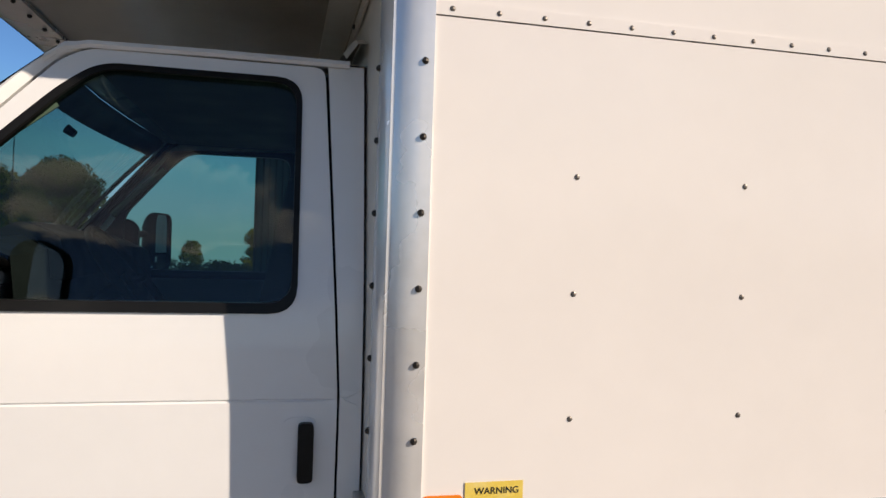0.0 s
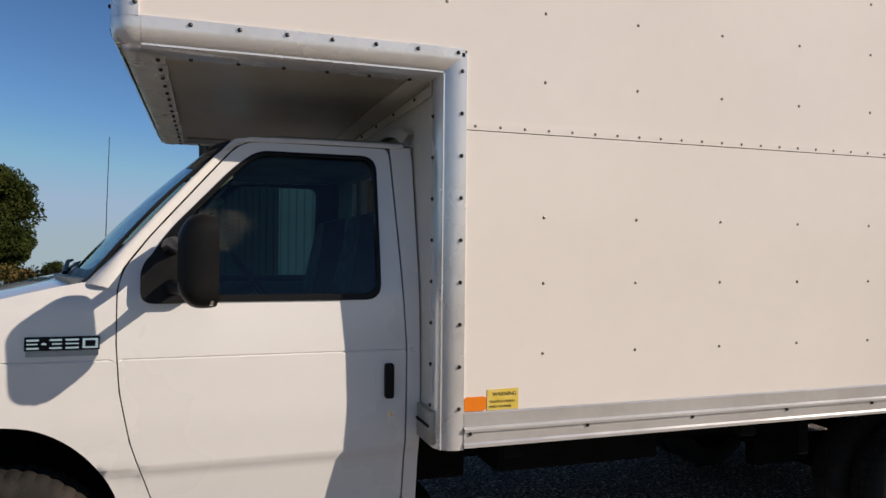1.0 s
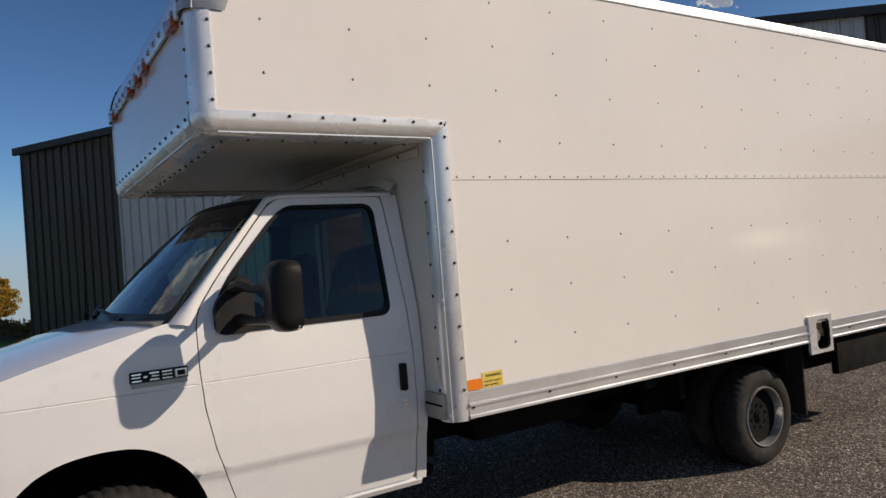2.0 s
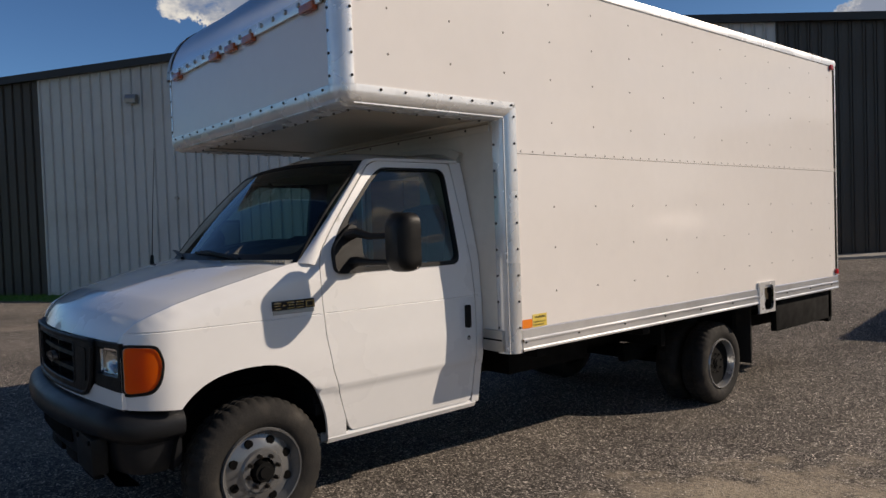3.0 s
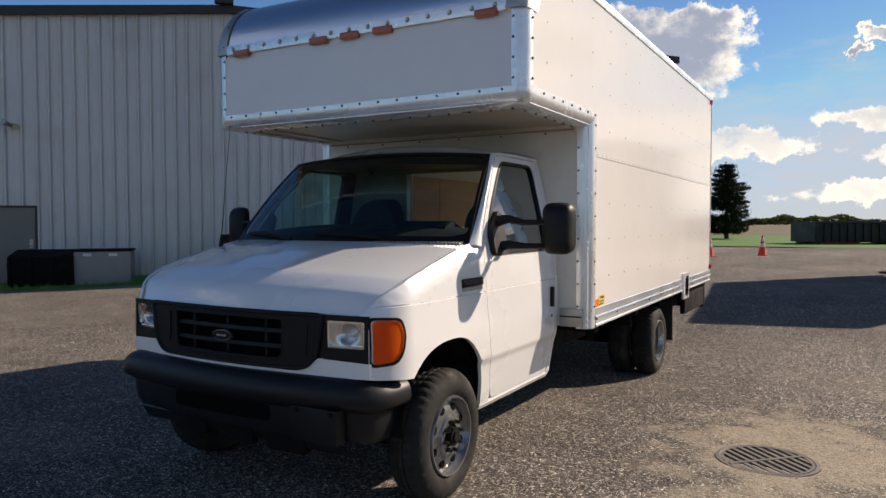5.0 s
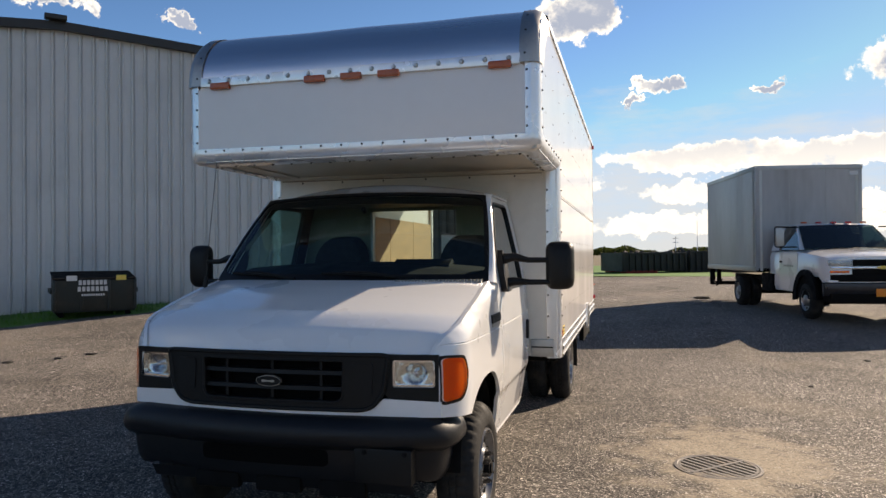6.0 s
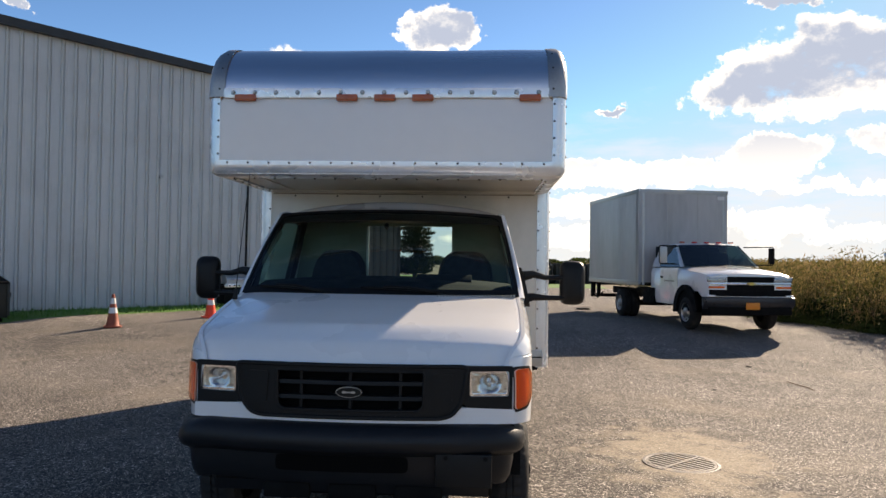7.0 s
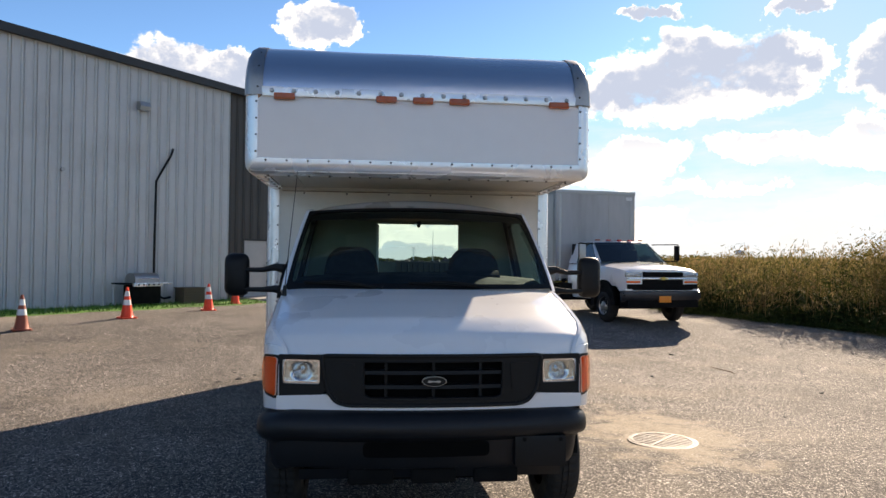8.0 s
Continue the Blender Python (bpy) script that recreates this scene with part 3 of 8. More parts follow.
    bn = nt.nodes.new("ShaderNodeBump")
    bn.inputs["Strength"].default_value, bn.inputs["Distance"].default_value = 0.75, 0.006
    nt.links.new(math_node(nt, "ADD", math_node(nt, "ADD", stones.outputs["Distance"], grit.outputs["Fac"]), math_node(nt, "MULTIPLY", coarse.outputs["Distance"], -0.4)), bn.inputs["Height"])
    nt.links.new(bn.outputs[0], b.inputs["Normal"])
    return m


ASPHALT = asphalt_material()
FIELD = material("field_grass", (0.125, 0.095, 0.042), 0.9, var=0.35, scale=0.4, bump=0.5, bscale=3, stain=((0.23, 0.16, 0.07), 0.7, 0.06))
LAWN = material("lawn", (0.075, 0.185, 0.020), 0.9, var=0.3, scale=1.2, bump=0.6, bscale=18)
SIDING = material("grey_siding", (0.54, 0.55, 0.54), 0.40, var=0.05, scale=0.8, per_piece=0.16, bump=0.05, bscale=6, stain=((0.26, 0.25, 0.23), 0.25, 0.7))
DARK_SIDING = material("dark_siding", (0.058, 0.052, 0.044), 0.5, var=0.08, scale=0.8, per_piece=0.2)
ROOF_TRIM = material("dark_roof_trim", (0.018, 0.017, 0.016), 0.45, var=0.15, scale=3)
DOOR_GREY = material("grey_door_paint", (0.17, 0.165, 0.15), 0.45, var=0.08, scale=2)
DOOR_WHITE = material("pale_door_paint", (0.42, 0.42, 0.40), 0.5, var=0.08, scale=2)
CONCRETE = material("concrete", (0.34, 0.32, 0.29), 0.85, var=0.15, scale=3, bump=0.3, bscale=40)
IRON = material("cast_iron", (0.15, 0.135, 0.12), 0.6, 0.25, var=0.2, scale=20, bump=0.3, bscale=120, stain=((0.30, 0.22, 0.14), 0.6, 9))
# plain black for sheets and discs that stand in for shaded openings
DARK = material("opening_shade", (0.004, 0.004, 0.004), 0.95, var=0.1, spec=0.05)

# the one sheet to the horizon
bm = bmesh.new()
xs = [-3000, -900, -300, -120, -60, -35, -22] + [-16 + k for k in range(0, 62)] + [52, 60, 80, 120, 300, 900, 3000]
ys = [-3000, -900, -300, -120, -60, -40, -28, -20, -14, -8, -3, 2, 7, 12, 18, 24, 30, 38, 50, 80, 120, 300, 900, 3000]
strip(bm, [[(x, y, ground_z(x) - 0.03 - 0.045 * max(0.0, y - 34.0 - 0.6 * max(x, 0.0))) for x in xs] for y in ys])
ground = new("ground", finish(bm, "ground", FIELD))
tagged(ground, "open field ground with dry grass reaching the horizon", "ground", kind="structure")

# the lot: pavement sheet over the ground
bm = bmesh.new()
lot_x = [-45, -30, -20] + [-14 + 0.5 * k for k in range(0, 91)]


def lot_far(x):
    return 34.0 if x < -3 else 40.0 if x < 21 else 40 - (x - 21) * 4.2


def lot_near(x):
    return -6.3 + 0.12 * math.sin(x * 0.9) - 0.68 * max(0.0, 10.3 - max(x, -3.0)) - 0.5 * max(0.0, -3.0 - x)


strip(bm, [[(x, lot_near(x) + (max(lot_far(x), 1.0) - lot_near(x)) * v / 24, ground_z(x)) for x in lot_x] for v in range(25)])
pavement = new("pavement", finish(bm, "pavement", ASPHALT))
tagged(pavement, "worn grey asphalt lot with sand washed round a drain", "pavement", kind="structure")

# building: a gable wall of ribbed sheets
WN, WD, WC = Vector((0.6837, 0.7298, 0)), Vector((0.7298, -0.6837, 0)), 17.163


def on_wall(s, out, z):
    """Along the wall, out from it towards the lot, and up."""
    return WN * (WC - out) + WD * s + Vector((0, 0, z))


def roof_line(s):
    return lerp_table([(-17.84, 6.22), (-3.6, 7.52), (10.75, 7.08)], s)


building = thing("building", on_wall(-3.5, -8, 0.2), "grey ribbed metal warehouse with dark corner panels", "building")
WALL_HOLES = ((-9.55, -8.42, 2.10), (7.72, 8.80, 2.42))


def siding_panel(s0, s1, z0, mat):
    """One sheet with trapezoid ribs at 0.31 m."""
    bm = bmesh.new()
    prof = []
    n = max(1, round((s1 - s0) / 0.31))
    w = (s1 - s0) / n
    for k in range(n):
        a = s0 + k * w
        prof += [(a, 0.046), (a + 0.030, 0.046), (a + 0.050, 0.0), (a + 0.052, -0.030), (a + 0.084, -0.030), (a + 0.086, 0.0), (a + w * 0.5 - 0.02, 0.0), (a + w * 0.5, 0.004), (a + w * 0.5 + 0.02, 0.0), (a + w - 0.025, 0.0)]
    prof.append((s1, 0.046))
    strip(bm, [[on_wall(s, o, z0) for s, o in prof], [on_wall(s, o, roof_line(s)) for s, o in prof]])
    return part("siding_panel", bm, mat, building, angle=20)


edges_s = [-17.84] + [-17.84 + 1.147 * k for k in (1, 2)] + [-14.40]
k = -14.40
while k < 7.15 - 0.5:
    k = round(k + (7.15 + 14.40) / 23, 4)
    edges_s.append(k)
edges_s += [8.35, 9.55, 10.75]
for a, b in zip(edges_s, edges_s[1:]):
    dark = b <= -14.39 or a >= 7.1
    base = ground_z(on_wall((a + b) / 2, 0, 0).x) - 0.1
    cut = [a, b]
    for d0, d1, top in WALL_HOLES:
        for q in (d0, d1):
            if a < q < b:
                cut.append(q)
    cut.sort()
    for c0, c1 in zip(cut, cut[1:]):
        mid = (c0 + c1) / 2
        over = [top for d0, d1, top in WALL_HOLES if d0 < mid < d1]
        siding_panel(c0, c1, over[0] if over else base, DARK_SIDING if dark else SIDING)

# solid wall behind, side walls, roof
bm = bmesh.new()
prism(bm, [(-17.80, -0.3), (-9.55, -0.3), (-9.55, 2.1), (-8.42, 2.1), (-8.42, -0.3), (7.72, -0.3), (7.72, 2.42), (8.80, 2.42), (8.80, -0.3), (10.71, -0.3), (10.71, 7.0), (-3.6, 7.44), (-17.80, 6.14)],
      lambda p, e: on_wall(p[0], -0.034 - 0.18 * e, p[1]))
part("gable_wall", bm, CONCRETE, building)
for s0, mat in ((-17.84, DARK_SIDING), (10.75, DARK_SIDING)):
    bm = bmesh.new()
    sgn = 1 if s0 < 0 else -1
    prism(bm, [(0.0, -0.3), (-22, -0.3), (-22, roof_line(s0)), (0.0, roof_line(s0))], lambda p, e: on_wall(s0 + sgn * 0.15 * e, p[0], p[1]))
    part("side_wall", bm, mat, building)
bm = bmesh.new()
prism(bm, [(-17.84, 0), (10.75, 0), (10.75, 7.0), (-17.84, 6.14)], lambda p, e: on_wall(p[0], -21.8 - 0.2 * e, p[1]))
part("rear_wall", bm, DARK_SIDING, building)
bm = bmesh.new()
prism(bm, [(-17.96, 6.21), (-3.6, 7.52), (10.86, 7.08), (10.86, 7.16), (-3.6, 7.60), (-17.96, 6.29)], lambda p, e: on_wall(p[0], 0.02 - 22.4 * e, p[1]))
part("roof", bm, ROOF_TRIM, building)
bm = bmesh.new()
prism(bm, [(-17.98, 6.15), (-3.6, 7.44), (10.88, 6.99), (10.88, 7.21), (-3.6, 7.66), (-17.98, 6.37)], lambda p, e: on_wall(p[0], 0.06 + 0.14 * e, p[1]))
part("rake_trim", bm, ROOF_TRIM, building, "dark metal rake trim")
bm = bmesh.new()
block(bm, -0.25, 0.25, -0.12, 0.12, -0.06, 0.06, 0.02)
bm.transform(Matrix.Translation(on_wall(-3.7, 0.3, 7.70)) @ Matrix.Rotation(math.atan2(WD.y, WD.x), 4, "Z"))
part("ridge_cap", bm, ROOF_TRIM, building)


def wall_door(d0, d1, z0, z1, mat, lbl):
    leaf_bm = bmesh.new()
    prism(leaf_bm, rounded([(d0 + 0.06, z0 + 0.02), (d1 - 0.06, z0 + 0.02), (d1 - 0.06, z1 - 0.06), (d0 + 0.06, z1 - 0.06)], 0.01, 2), lambda p, e: on_wall(p[0], 0.005 - 0.05 * e, p[1]))
    leaf = part("door", leaf_bm, mat, building, lbl)
    fb = bmesh.new()
    for pts in ([(d0, z0), (d0 + 0.06, z0), (d0 + 0.06, z1), (d0, z1)], [(d1 - 0.06, z0), (d1, z0), (d1, z1), (d1 - 0.06, z1)], [(d0 + 0.06, z1 - 0.06), (d1 - 0.06, z1 - 0.06), (d1 - 0.06, z1), (d0 + 0.06, z1)]):
        prism(fb, pts, lambda p, e: on_wall(p[0], 0.045 - 0.12 * e, p[1]))
    part("door_frame", fb, ROOF_TRIM, leaf)
    hb = bmesh.new()
    rod(hb, on_wall(d1 - 0.16, 0.0, z0 + 1.0), on_wall(d1 - 0.16, 0.06, z0 + 1.0), 0.025)
    rod(hb, on_wall(d1 - 0.17, 0.065, z0 + 1.0), on_wall(d1 - 0.27, 0.065, z0 + 1.0), 0.012)
    part("door_handle", hb, CHROME, leaf)
    pb = bmesh.new()
    prism(pb, [(d1 - 0.20, z0 + 0.92), (d1 - 0.12, z0 + 0.92), (d1 - 0.12, z0 + 1.15), (d1 - 0.20, z0 + 1.15)], lambda p, e: on_wall(p[0], 0.012 - 0.008 * e, p[1]))
    part("lock_plate", pb, ALU_DULL, leaf)


wall_door(-9.55, -8.42, 0.07, 2.10, DOOR_GREY, "grey steel door in a dark frame")
wall_door(7.72, 8.80, 0.42, 2.42, DOOR_WHITE, "pale steel door in the dark panels")


def wall_fixture(s, z, kind):
    bm = bmesh.new()
    if kind == "pack":
        prism(bm, [(0.0, 0.12), (0.16, 0.12), (0.22, -0.02), (0.20, -0.12), (0.0, -0.12)], lambda p, e: on_wall(s + 0.16 - 0.32 * e, 0.03 + p[0], z + p[1]))
        ob = part("wall_pack_light", bm, ALU_DULL, building, "bronze wall light")
        b2 = bmesh.new()
        prism(b2, [(0.06, -0.125), (0.19, -0.125), (0.19, -0.135), (0.06, -0.135)], lambda p, e: on_wall(s + 0.13 - 0.26 * e, 0.03 + p[0], z + p[1]))
        part("lens", b2, LENS, ob)
    elif kind == "flood":
        rod(bm, on_wall(s, 0.0, z), on_wall(s, 0.10, z), 0.06)
        ob = part("flood_light", bm, ALU_DULL, building, "small twin-headed flood light")
        for d in (-0.09, 0.09):
            b2 = bmesh.new()
            rod(b2, on_wall(s + d * 0.3, 0.10, z), on_wall(s + d * 1.6, 0.28, z - 0.07 + 0.13 * (d < 0)), 0.045, 0.085)
            part("head", b2, ALU_DULL, ob)
    else:
        rod(bm, on_wall(s, 0.0, z), on_wall(s, 0.14, z), 0.05)
        part("wall_stub", bm, ALU_DULL, building)


wall_fixture(-11.5, 5.80, "pack")
wall_fixture(4.14, 6.12, "pack")
wall_fixture(-8.96, 4.16, "flood")
wall_fixture(-10.28, 2.82, "stub")
wall_fixture(1.92, 4.06, "stub")
wall_fixture(10.55, 4.0, "stub")
bm = bmesh.new()
tube(bm, [on_wall(5.12, 0.08, 5.02), on_wall(5.04, 0.10, 4.80), on_wall(4.72, 0.10, 4.25), on_wall(4.58, 0.10, 4.0), on_wall(4.56, 0.10, 2.4), on_wall(4.55, 0.10, 1.0), on_wall(4.62, 0.12, 0.66), on_wall(4.84, 0.2, 0.56), on_wall(5.02, 0.25, 0.60)], 0.035, 8)
part("black_conduit", bm, GASKET, building, "black drain hose down the wall")

# lawn strip along the wall, with blades
def lawn_strip(name, s0, s1, o0, o1, seed):
    rng = random.Random(seed)
    bm = bmesh.new()
    n = int((s1 - s0) / 0.4)
    rows = []
    for v in range(6):
        row = []
        for k in range(n + 1):
            s = s0 + (s1 - s0) * k / n
            o = o0 + (o1 - o0) * v / 5 + (0.12 * math.sin(s * 2.3) + 0.08 * math.sin(s * 5.1) if v == 5 else 0)
            p = on_wall(s, o, 0)
            row.append((p.x, p.y, ground_z(p.x) + 0.035 * (v < 5)))
        rows.append(row)
    strip(bm, rows)
    for _ in range(int((s1 - s0) * abs(o1 - o0) * 130)):
        s, o = rng.uniform(s0, s1), rng.uniform(o0, o1 + 0.05)
        p = on_wall(s, o, 0)
        p.z = ground_z(p.x) + 0.02
        a, h = rng.uniform(0, 6.28), rng.uniform(0.05, 0.14)
        w = Vector((math.cos(a), math.sin(a), 0)) * 0.012
        tip = p + Vector((rng.uniform(-0.05, 0.05), rng.uniform(-0.05, 0.05), h))
        bm.faces.new([bm.verts.new(p - w), bm.verts.new(p + w), bm.verts.new(tip)])
    ob = new(name, finish(bm, name, LAWN))
    return tagged(ob, "strip of green lawn along the warehouse wall", "grass", kind="stuff")


lawn_strip("lawn_strip", -17.0, 7.55, 0.0, 1.72, 5)
bm = bmesh.new()
prism(bm, [(7.62, 0.0), (11.2, 0.0), (11.2, 1.0), (7.62, 1.0)], lambda p, e: on_wall(p[0], p[1], ground_z(on_wall(p[0], p[1], 0).x) - 0.05 + 0.12 * e))
slab = new("concrete_apron", finish(bm, "concrete_apron", CONCRETE))
tagged(slab, "pale concrete apron at the foot of the warehouse", "apron", kind="structure")
# ---------------------------------------------------------------- the box truck
CY = 2.76                      # middle of the truck
truck = thing("box_truck", (1.6, CY, 0.0), "white box truck with an overhanging cargo box, parked on the asphalt", "truck")

SIDE_W = [(0.48, 0.925), (0.55, 0.945), (0.79, 0.985), (0.832, 1.004), (1.0, 1.013), (1.236, 1.008), (1.2405, 1.001), (1.245, 1.007), (1.46, 0.992), (1.6, 0.965), (2.05, 0.860), (2.16, 0.822)]
HOOD_EDGE = [(-2.31, 1.19), (-2.285, 1.235), (-2.24, 1.285), (-2.07, 1.362), (-1.80, 1.437), (-1.60, 1.487), (-1.40, 1.53)]


def side_w(x, z):
    """Half width of the cab at a place along it and up."""
    w = lerp_table(SIDE_W, z)
    if x < -1.35:
        w -= 0.032 * ((-1.35 - x) / 0.95) ** 2
    if x < -2.08:
        w -= 0.10 * ((-2.08 - x) / 0.22) ** 2
    if x < -1.28:
        w -= 0.032 * smooth((z - (lerp_table(HOOD_EDGE, x) - 0.09)) / 0.09) ** 2 * smooth((-1.28 - x) / 0.1)
    return w


def side_fn(sgn, out=0.0):
    return lambda x, z: (x, CY + sgn * (side_w(x, z) + out), z)


DOOR = rounded([(-0.215, 2.105), (-0.168, 1.25), (-0.172, 0.60), (-0.19, 0.545), (-1.10, 0.545), (-1.135, 0.62), (-1.175, 0.74), (-1.235, 0.93), (-1.272, 1.12), (-1.285, 1.30), (-1.285, 1.50), (-1.265, 1.58), (-1.17, 1.71), (-0.93, 1.995), (-0.86, 2.075), (-0.80, 2.105)], 0.03, 3)
WINDOW = rounded([(-0.273, 1.452), (-0.273, 2.068), (-0.775, 2.068), (-0.862, 2.000), (-1.105, 1.735), (-1.195, 1.60), (-1.195, 1.452)], 0.07, 5)
WINDOW_IN = rounded([(-0.288, 1.478), (-0.288, 2.052), (-0.770, 2.052), (-0.850, 1.985), (-1.075, 1.738), (-1.075, 1.478)], 0.06, 5)
FENDER = [(-1.29, 1.50), (-1.30, 1.545), (-1.40, 1.53), (-1.50, 1.51), (-1.60, 1.487), (-1.70, 1.462), (-1.80, 1.437), (-1.94, 1.40), (-2.07, 1.362), (-2.17, 1.322), (-2.24, 1.285), (-2.285, 1.235), (-2.305, 1.19),
          (-2.304, 0.95), (-2.302, 0.90), (-2.285, 0.880), (-2.20, 0.872), (-2.07, 0.86), (-2.03, 0.905), (-1.96, 0.962), (-1.85, 1.003), (-1.70, 1.017), (-1.56, 1.003), (-1.45, 0.945), (-1.36, 0.86), (-1.30, 0.755), (-1.262, 0.64), (-1.25, 0.53),
          (-1.13, 0.53), (-1.14, 0.62), (-1.18, 0.74), (-1.24, 0.93), (-1.277, 1.12), (-1.29, 1.30)]


def soften(pts, rounds):
    """Cut the corners of an open line, again and again."""
    for _ in range(rounds):
        cut = [pts[0]]
        for a, b in zip(pts, pts[1:]):
            cut += [(a[0] * 0.75 + b[0] * 0.25, a[1] * 0.75 + b[1] * 0.25), (a[0] * 0.25 + b[0] * 0.75, a[1] * 0.25 + b[1] * 0.75)]
        pts = cut + [pts[-1]]
    return pts


arch0, arch1 = FENDER.index((-2.07, 0.86)), FENDER.index((-1.25, 0.53))
FENDER = FENDER[:arch0] + soften(FENDER[arch0:arch1 + 1], 2) + FENDER[arch1 + 1:]
PILLAR = [(-0.207, 2.115), (-0.11, 2.115), (-0.105, 0.53), (-0.165, 0.53), (-0.162, 1.25)]
CREASES = [0.79, 0.832, 1.23, 1.236, 1.2405, 1.245, 1.25]


def ws_edge(t, sgn):
    """Side edge of the windscreen, from its foot to its top."""
    return Vector((-1.405 + 0.525 * t, CY + sgn * (0.948 - 0.118 * t - 0.012 * math.sin(t * math.pi) * -1), 1.522 + 0.583 * t))


def build_cab_side(sgn):
    near = "driver" if sgn < 0 else "passenger"
    f = side_fn(sgn)
    bk = side_fn(sgn, -0.022)
    bm = sheet(bmesh.new(), FENDER, [], 0.035, f, extra_rows=CREASES, back=bk)
    fender = part("fender", bm, PAINT, truck, "white front fender", 40)
    bm = sheet(bmesh.new(), DOOR, [WINDOW], 0.035, f, extra_rows=CREASES, back=bk)
    door = part("door", bm, PAINT, truck, "white cab door with a long crease", 40)
    bm = sheet(bmesh.new(), PILLAR, [], 0.04, f, extra_rows=CREASES, back=bk)
    part("cab_corner", bm, PAINT, truck, "", 40)
    # black sheet behind the door gaps, standing in for the seams' shade
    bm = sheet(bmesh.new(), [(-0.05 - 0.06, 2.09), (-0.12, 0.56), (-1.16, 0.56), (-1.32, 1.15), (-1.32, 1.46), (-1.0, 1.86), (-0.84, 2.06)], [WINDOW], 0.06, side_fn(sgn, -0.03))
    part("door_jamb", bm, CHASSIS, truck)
    # window: gasket, pane, frame
    bm = sheet(bmesh.new(), WINDOW, [WINDOW_IN], 0.04, side_fn(sgn, 0.006), back=side_fn(sgn, -0.03))
    window = part("window", bm, GASKET, door, "black rubber window surround")
    bm = sheet(bmesh.new(), WINDOW_IN, [], 0.05, side_fn(sgn, -0.012))
    bm.normal_update()
    facing(bm, (0, sgn, 0))
    pane = part("pane", bm, GLASS, door, "tinted side glass")
    pane.visible_shadow = False
    # outer handle and lock
    y = CY + sgn * 1.008
    bm = bmesh.new()
    prism(bm, rounded([(-0.300, 1.035), (-0.215, 1.035), (-0.215, 1.20), (-0.300, 1.20)], 0.03, 4), lambda p, e: (p[0], y + sgn * (0.004 - 0.03 * e), p[1]))
    part("handle_recess", bm, PAINT, door)
    bm = bmesh.new()
    prism(bm, rounded([(-0.262, 1.042), (-0.224, 1.042), (-0.224, 1.188), (-0.262, 1.188)], 0.012, 3), lambda p, e: (p[0], y + sgn * (0.024 - 0.02 * e), p[1]))
    part("handle", bm, PLASTIC, door, "black paddle handle")
    bm = bmesh.new()
    rod(bm, (-0.236, y - sgn * 0.01, 0.975), (-0.236, y + sgn * 0.008, 0.975), 0.018, 0.015, 20)
    part("keyhole", bm, CHROME, door, "chrome lock barrel")
    # sill
    bm = bmesh.new()
    rows = []
    for x in [-1.25 + 1.12 * k / 12 for k in range(13)]:
        w = CY + sgn * 0.915
        rows.append([(x, w + sgn * 0.020, 0.545), (x, w + sgn * 0.026, 0.525), (x, w + sgn * 0.010, 0.498), (x, w - sgn * 0.06, 0.492), (x, w - sgn * 0.06, 0.545)])
    strip(bm, rows, closed=True)
    part("sill", bm, PAINT, truck)
    # windscreen pillar between glass and door
    bm = bmesh.new()
    cut = [(-1.29, 1.50), (-1.27, 1.585), (-1.175, 1.715), (-0.935, 2.0), (-0.865, 2.08), (-0.80, 2.11)]
    rows = []
    for k in range(17):
        t = k / 16
        a = ws_edge(t, sgn)
        q = t * (len(cut) - 1)
        i = min(int(q), len(cut) - 2)
        cx, cz = (cut[i][0] + (cut[i + 1][0] - cut[i][0]) * (q - i), cut[i][1] + (cut[i + 1][1] - cut[i][1]) * (q - i))
        b = Vector((cx, CY + sgn * side_w(max(cx, -1.28), cz), cz))
        row = []
        for j in range(6):
            u = j / 5
            p = a.lerp(b, u)
            p += Vector((-0.3, sgn * 0.6, 0.25)).normalized() * 0.022 * math.sin(u * math.pi)
            row.append(p)
        row.append(b - Vector((0, sgn * 0.03, 0)))
        rows.append(row)
    strip(bm, rows)
    part("windscreen_pillar", bm, PAINT, truck, "", 40)
    bm = bmesh.new()
    strip(bm, [[Vector(p) - Vector((-0.012, sgn * 0.030, 0.012)) for p in row[:-1]] for row in rows])
    part("pillar_trim", bm, DASH, truck, "dark inner pillar trim")
    # drip rail
    bm = bmesh.new()
    pts = [(-0.90, 2.062), (-0.86, 2.097), (-0.80, 2.110), (-0.5, 2.114), (-0.15, 2.114)]
    rows = []
    for x, z in pts:
        w = CY + sgn * side_w(x, z)
        rows.append([(x, w - sgn * 0.03, z + 0.020), (x, w + sgn * 0.012, z + 0.013), (x, w + sgn * 0.018, z + 0.002), (x, w + sgn * 0.012, z - 0.006), (x, w - sgn * 0.02, z - 0.006)])
    strip(bm, rows, closed=True)
    part("drip_rail", bm, PAINT, truck)
    # wheel arch liner
    bm = bmesh.new()
    rows = []
    for y_off in (0.93, 0.45):
        rows.append([(-1.67 + 0.43 * math.cos(a), CY + sgn * y_off, 0.55 + 0.45 * math.sin(a)) for a in [math.pi * (k / 20) for k in range(21)]])
    strip(bm, rows)
    part("arch_liner", bm, CHASSIS, truck)
    # turn-signal lamp round the corner
    out = rounded([(-2.298, 1.178), (-2.172, 1.168), (-2.148, 1.10), (-2.160, 1.02), (-2.194, 0.966), (-2.298, 0.955)], 0.028, 4)
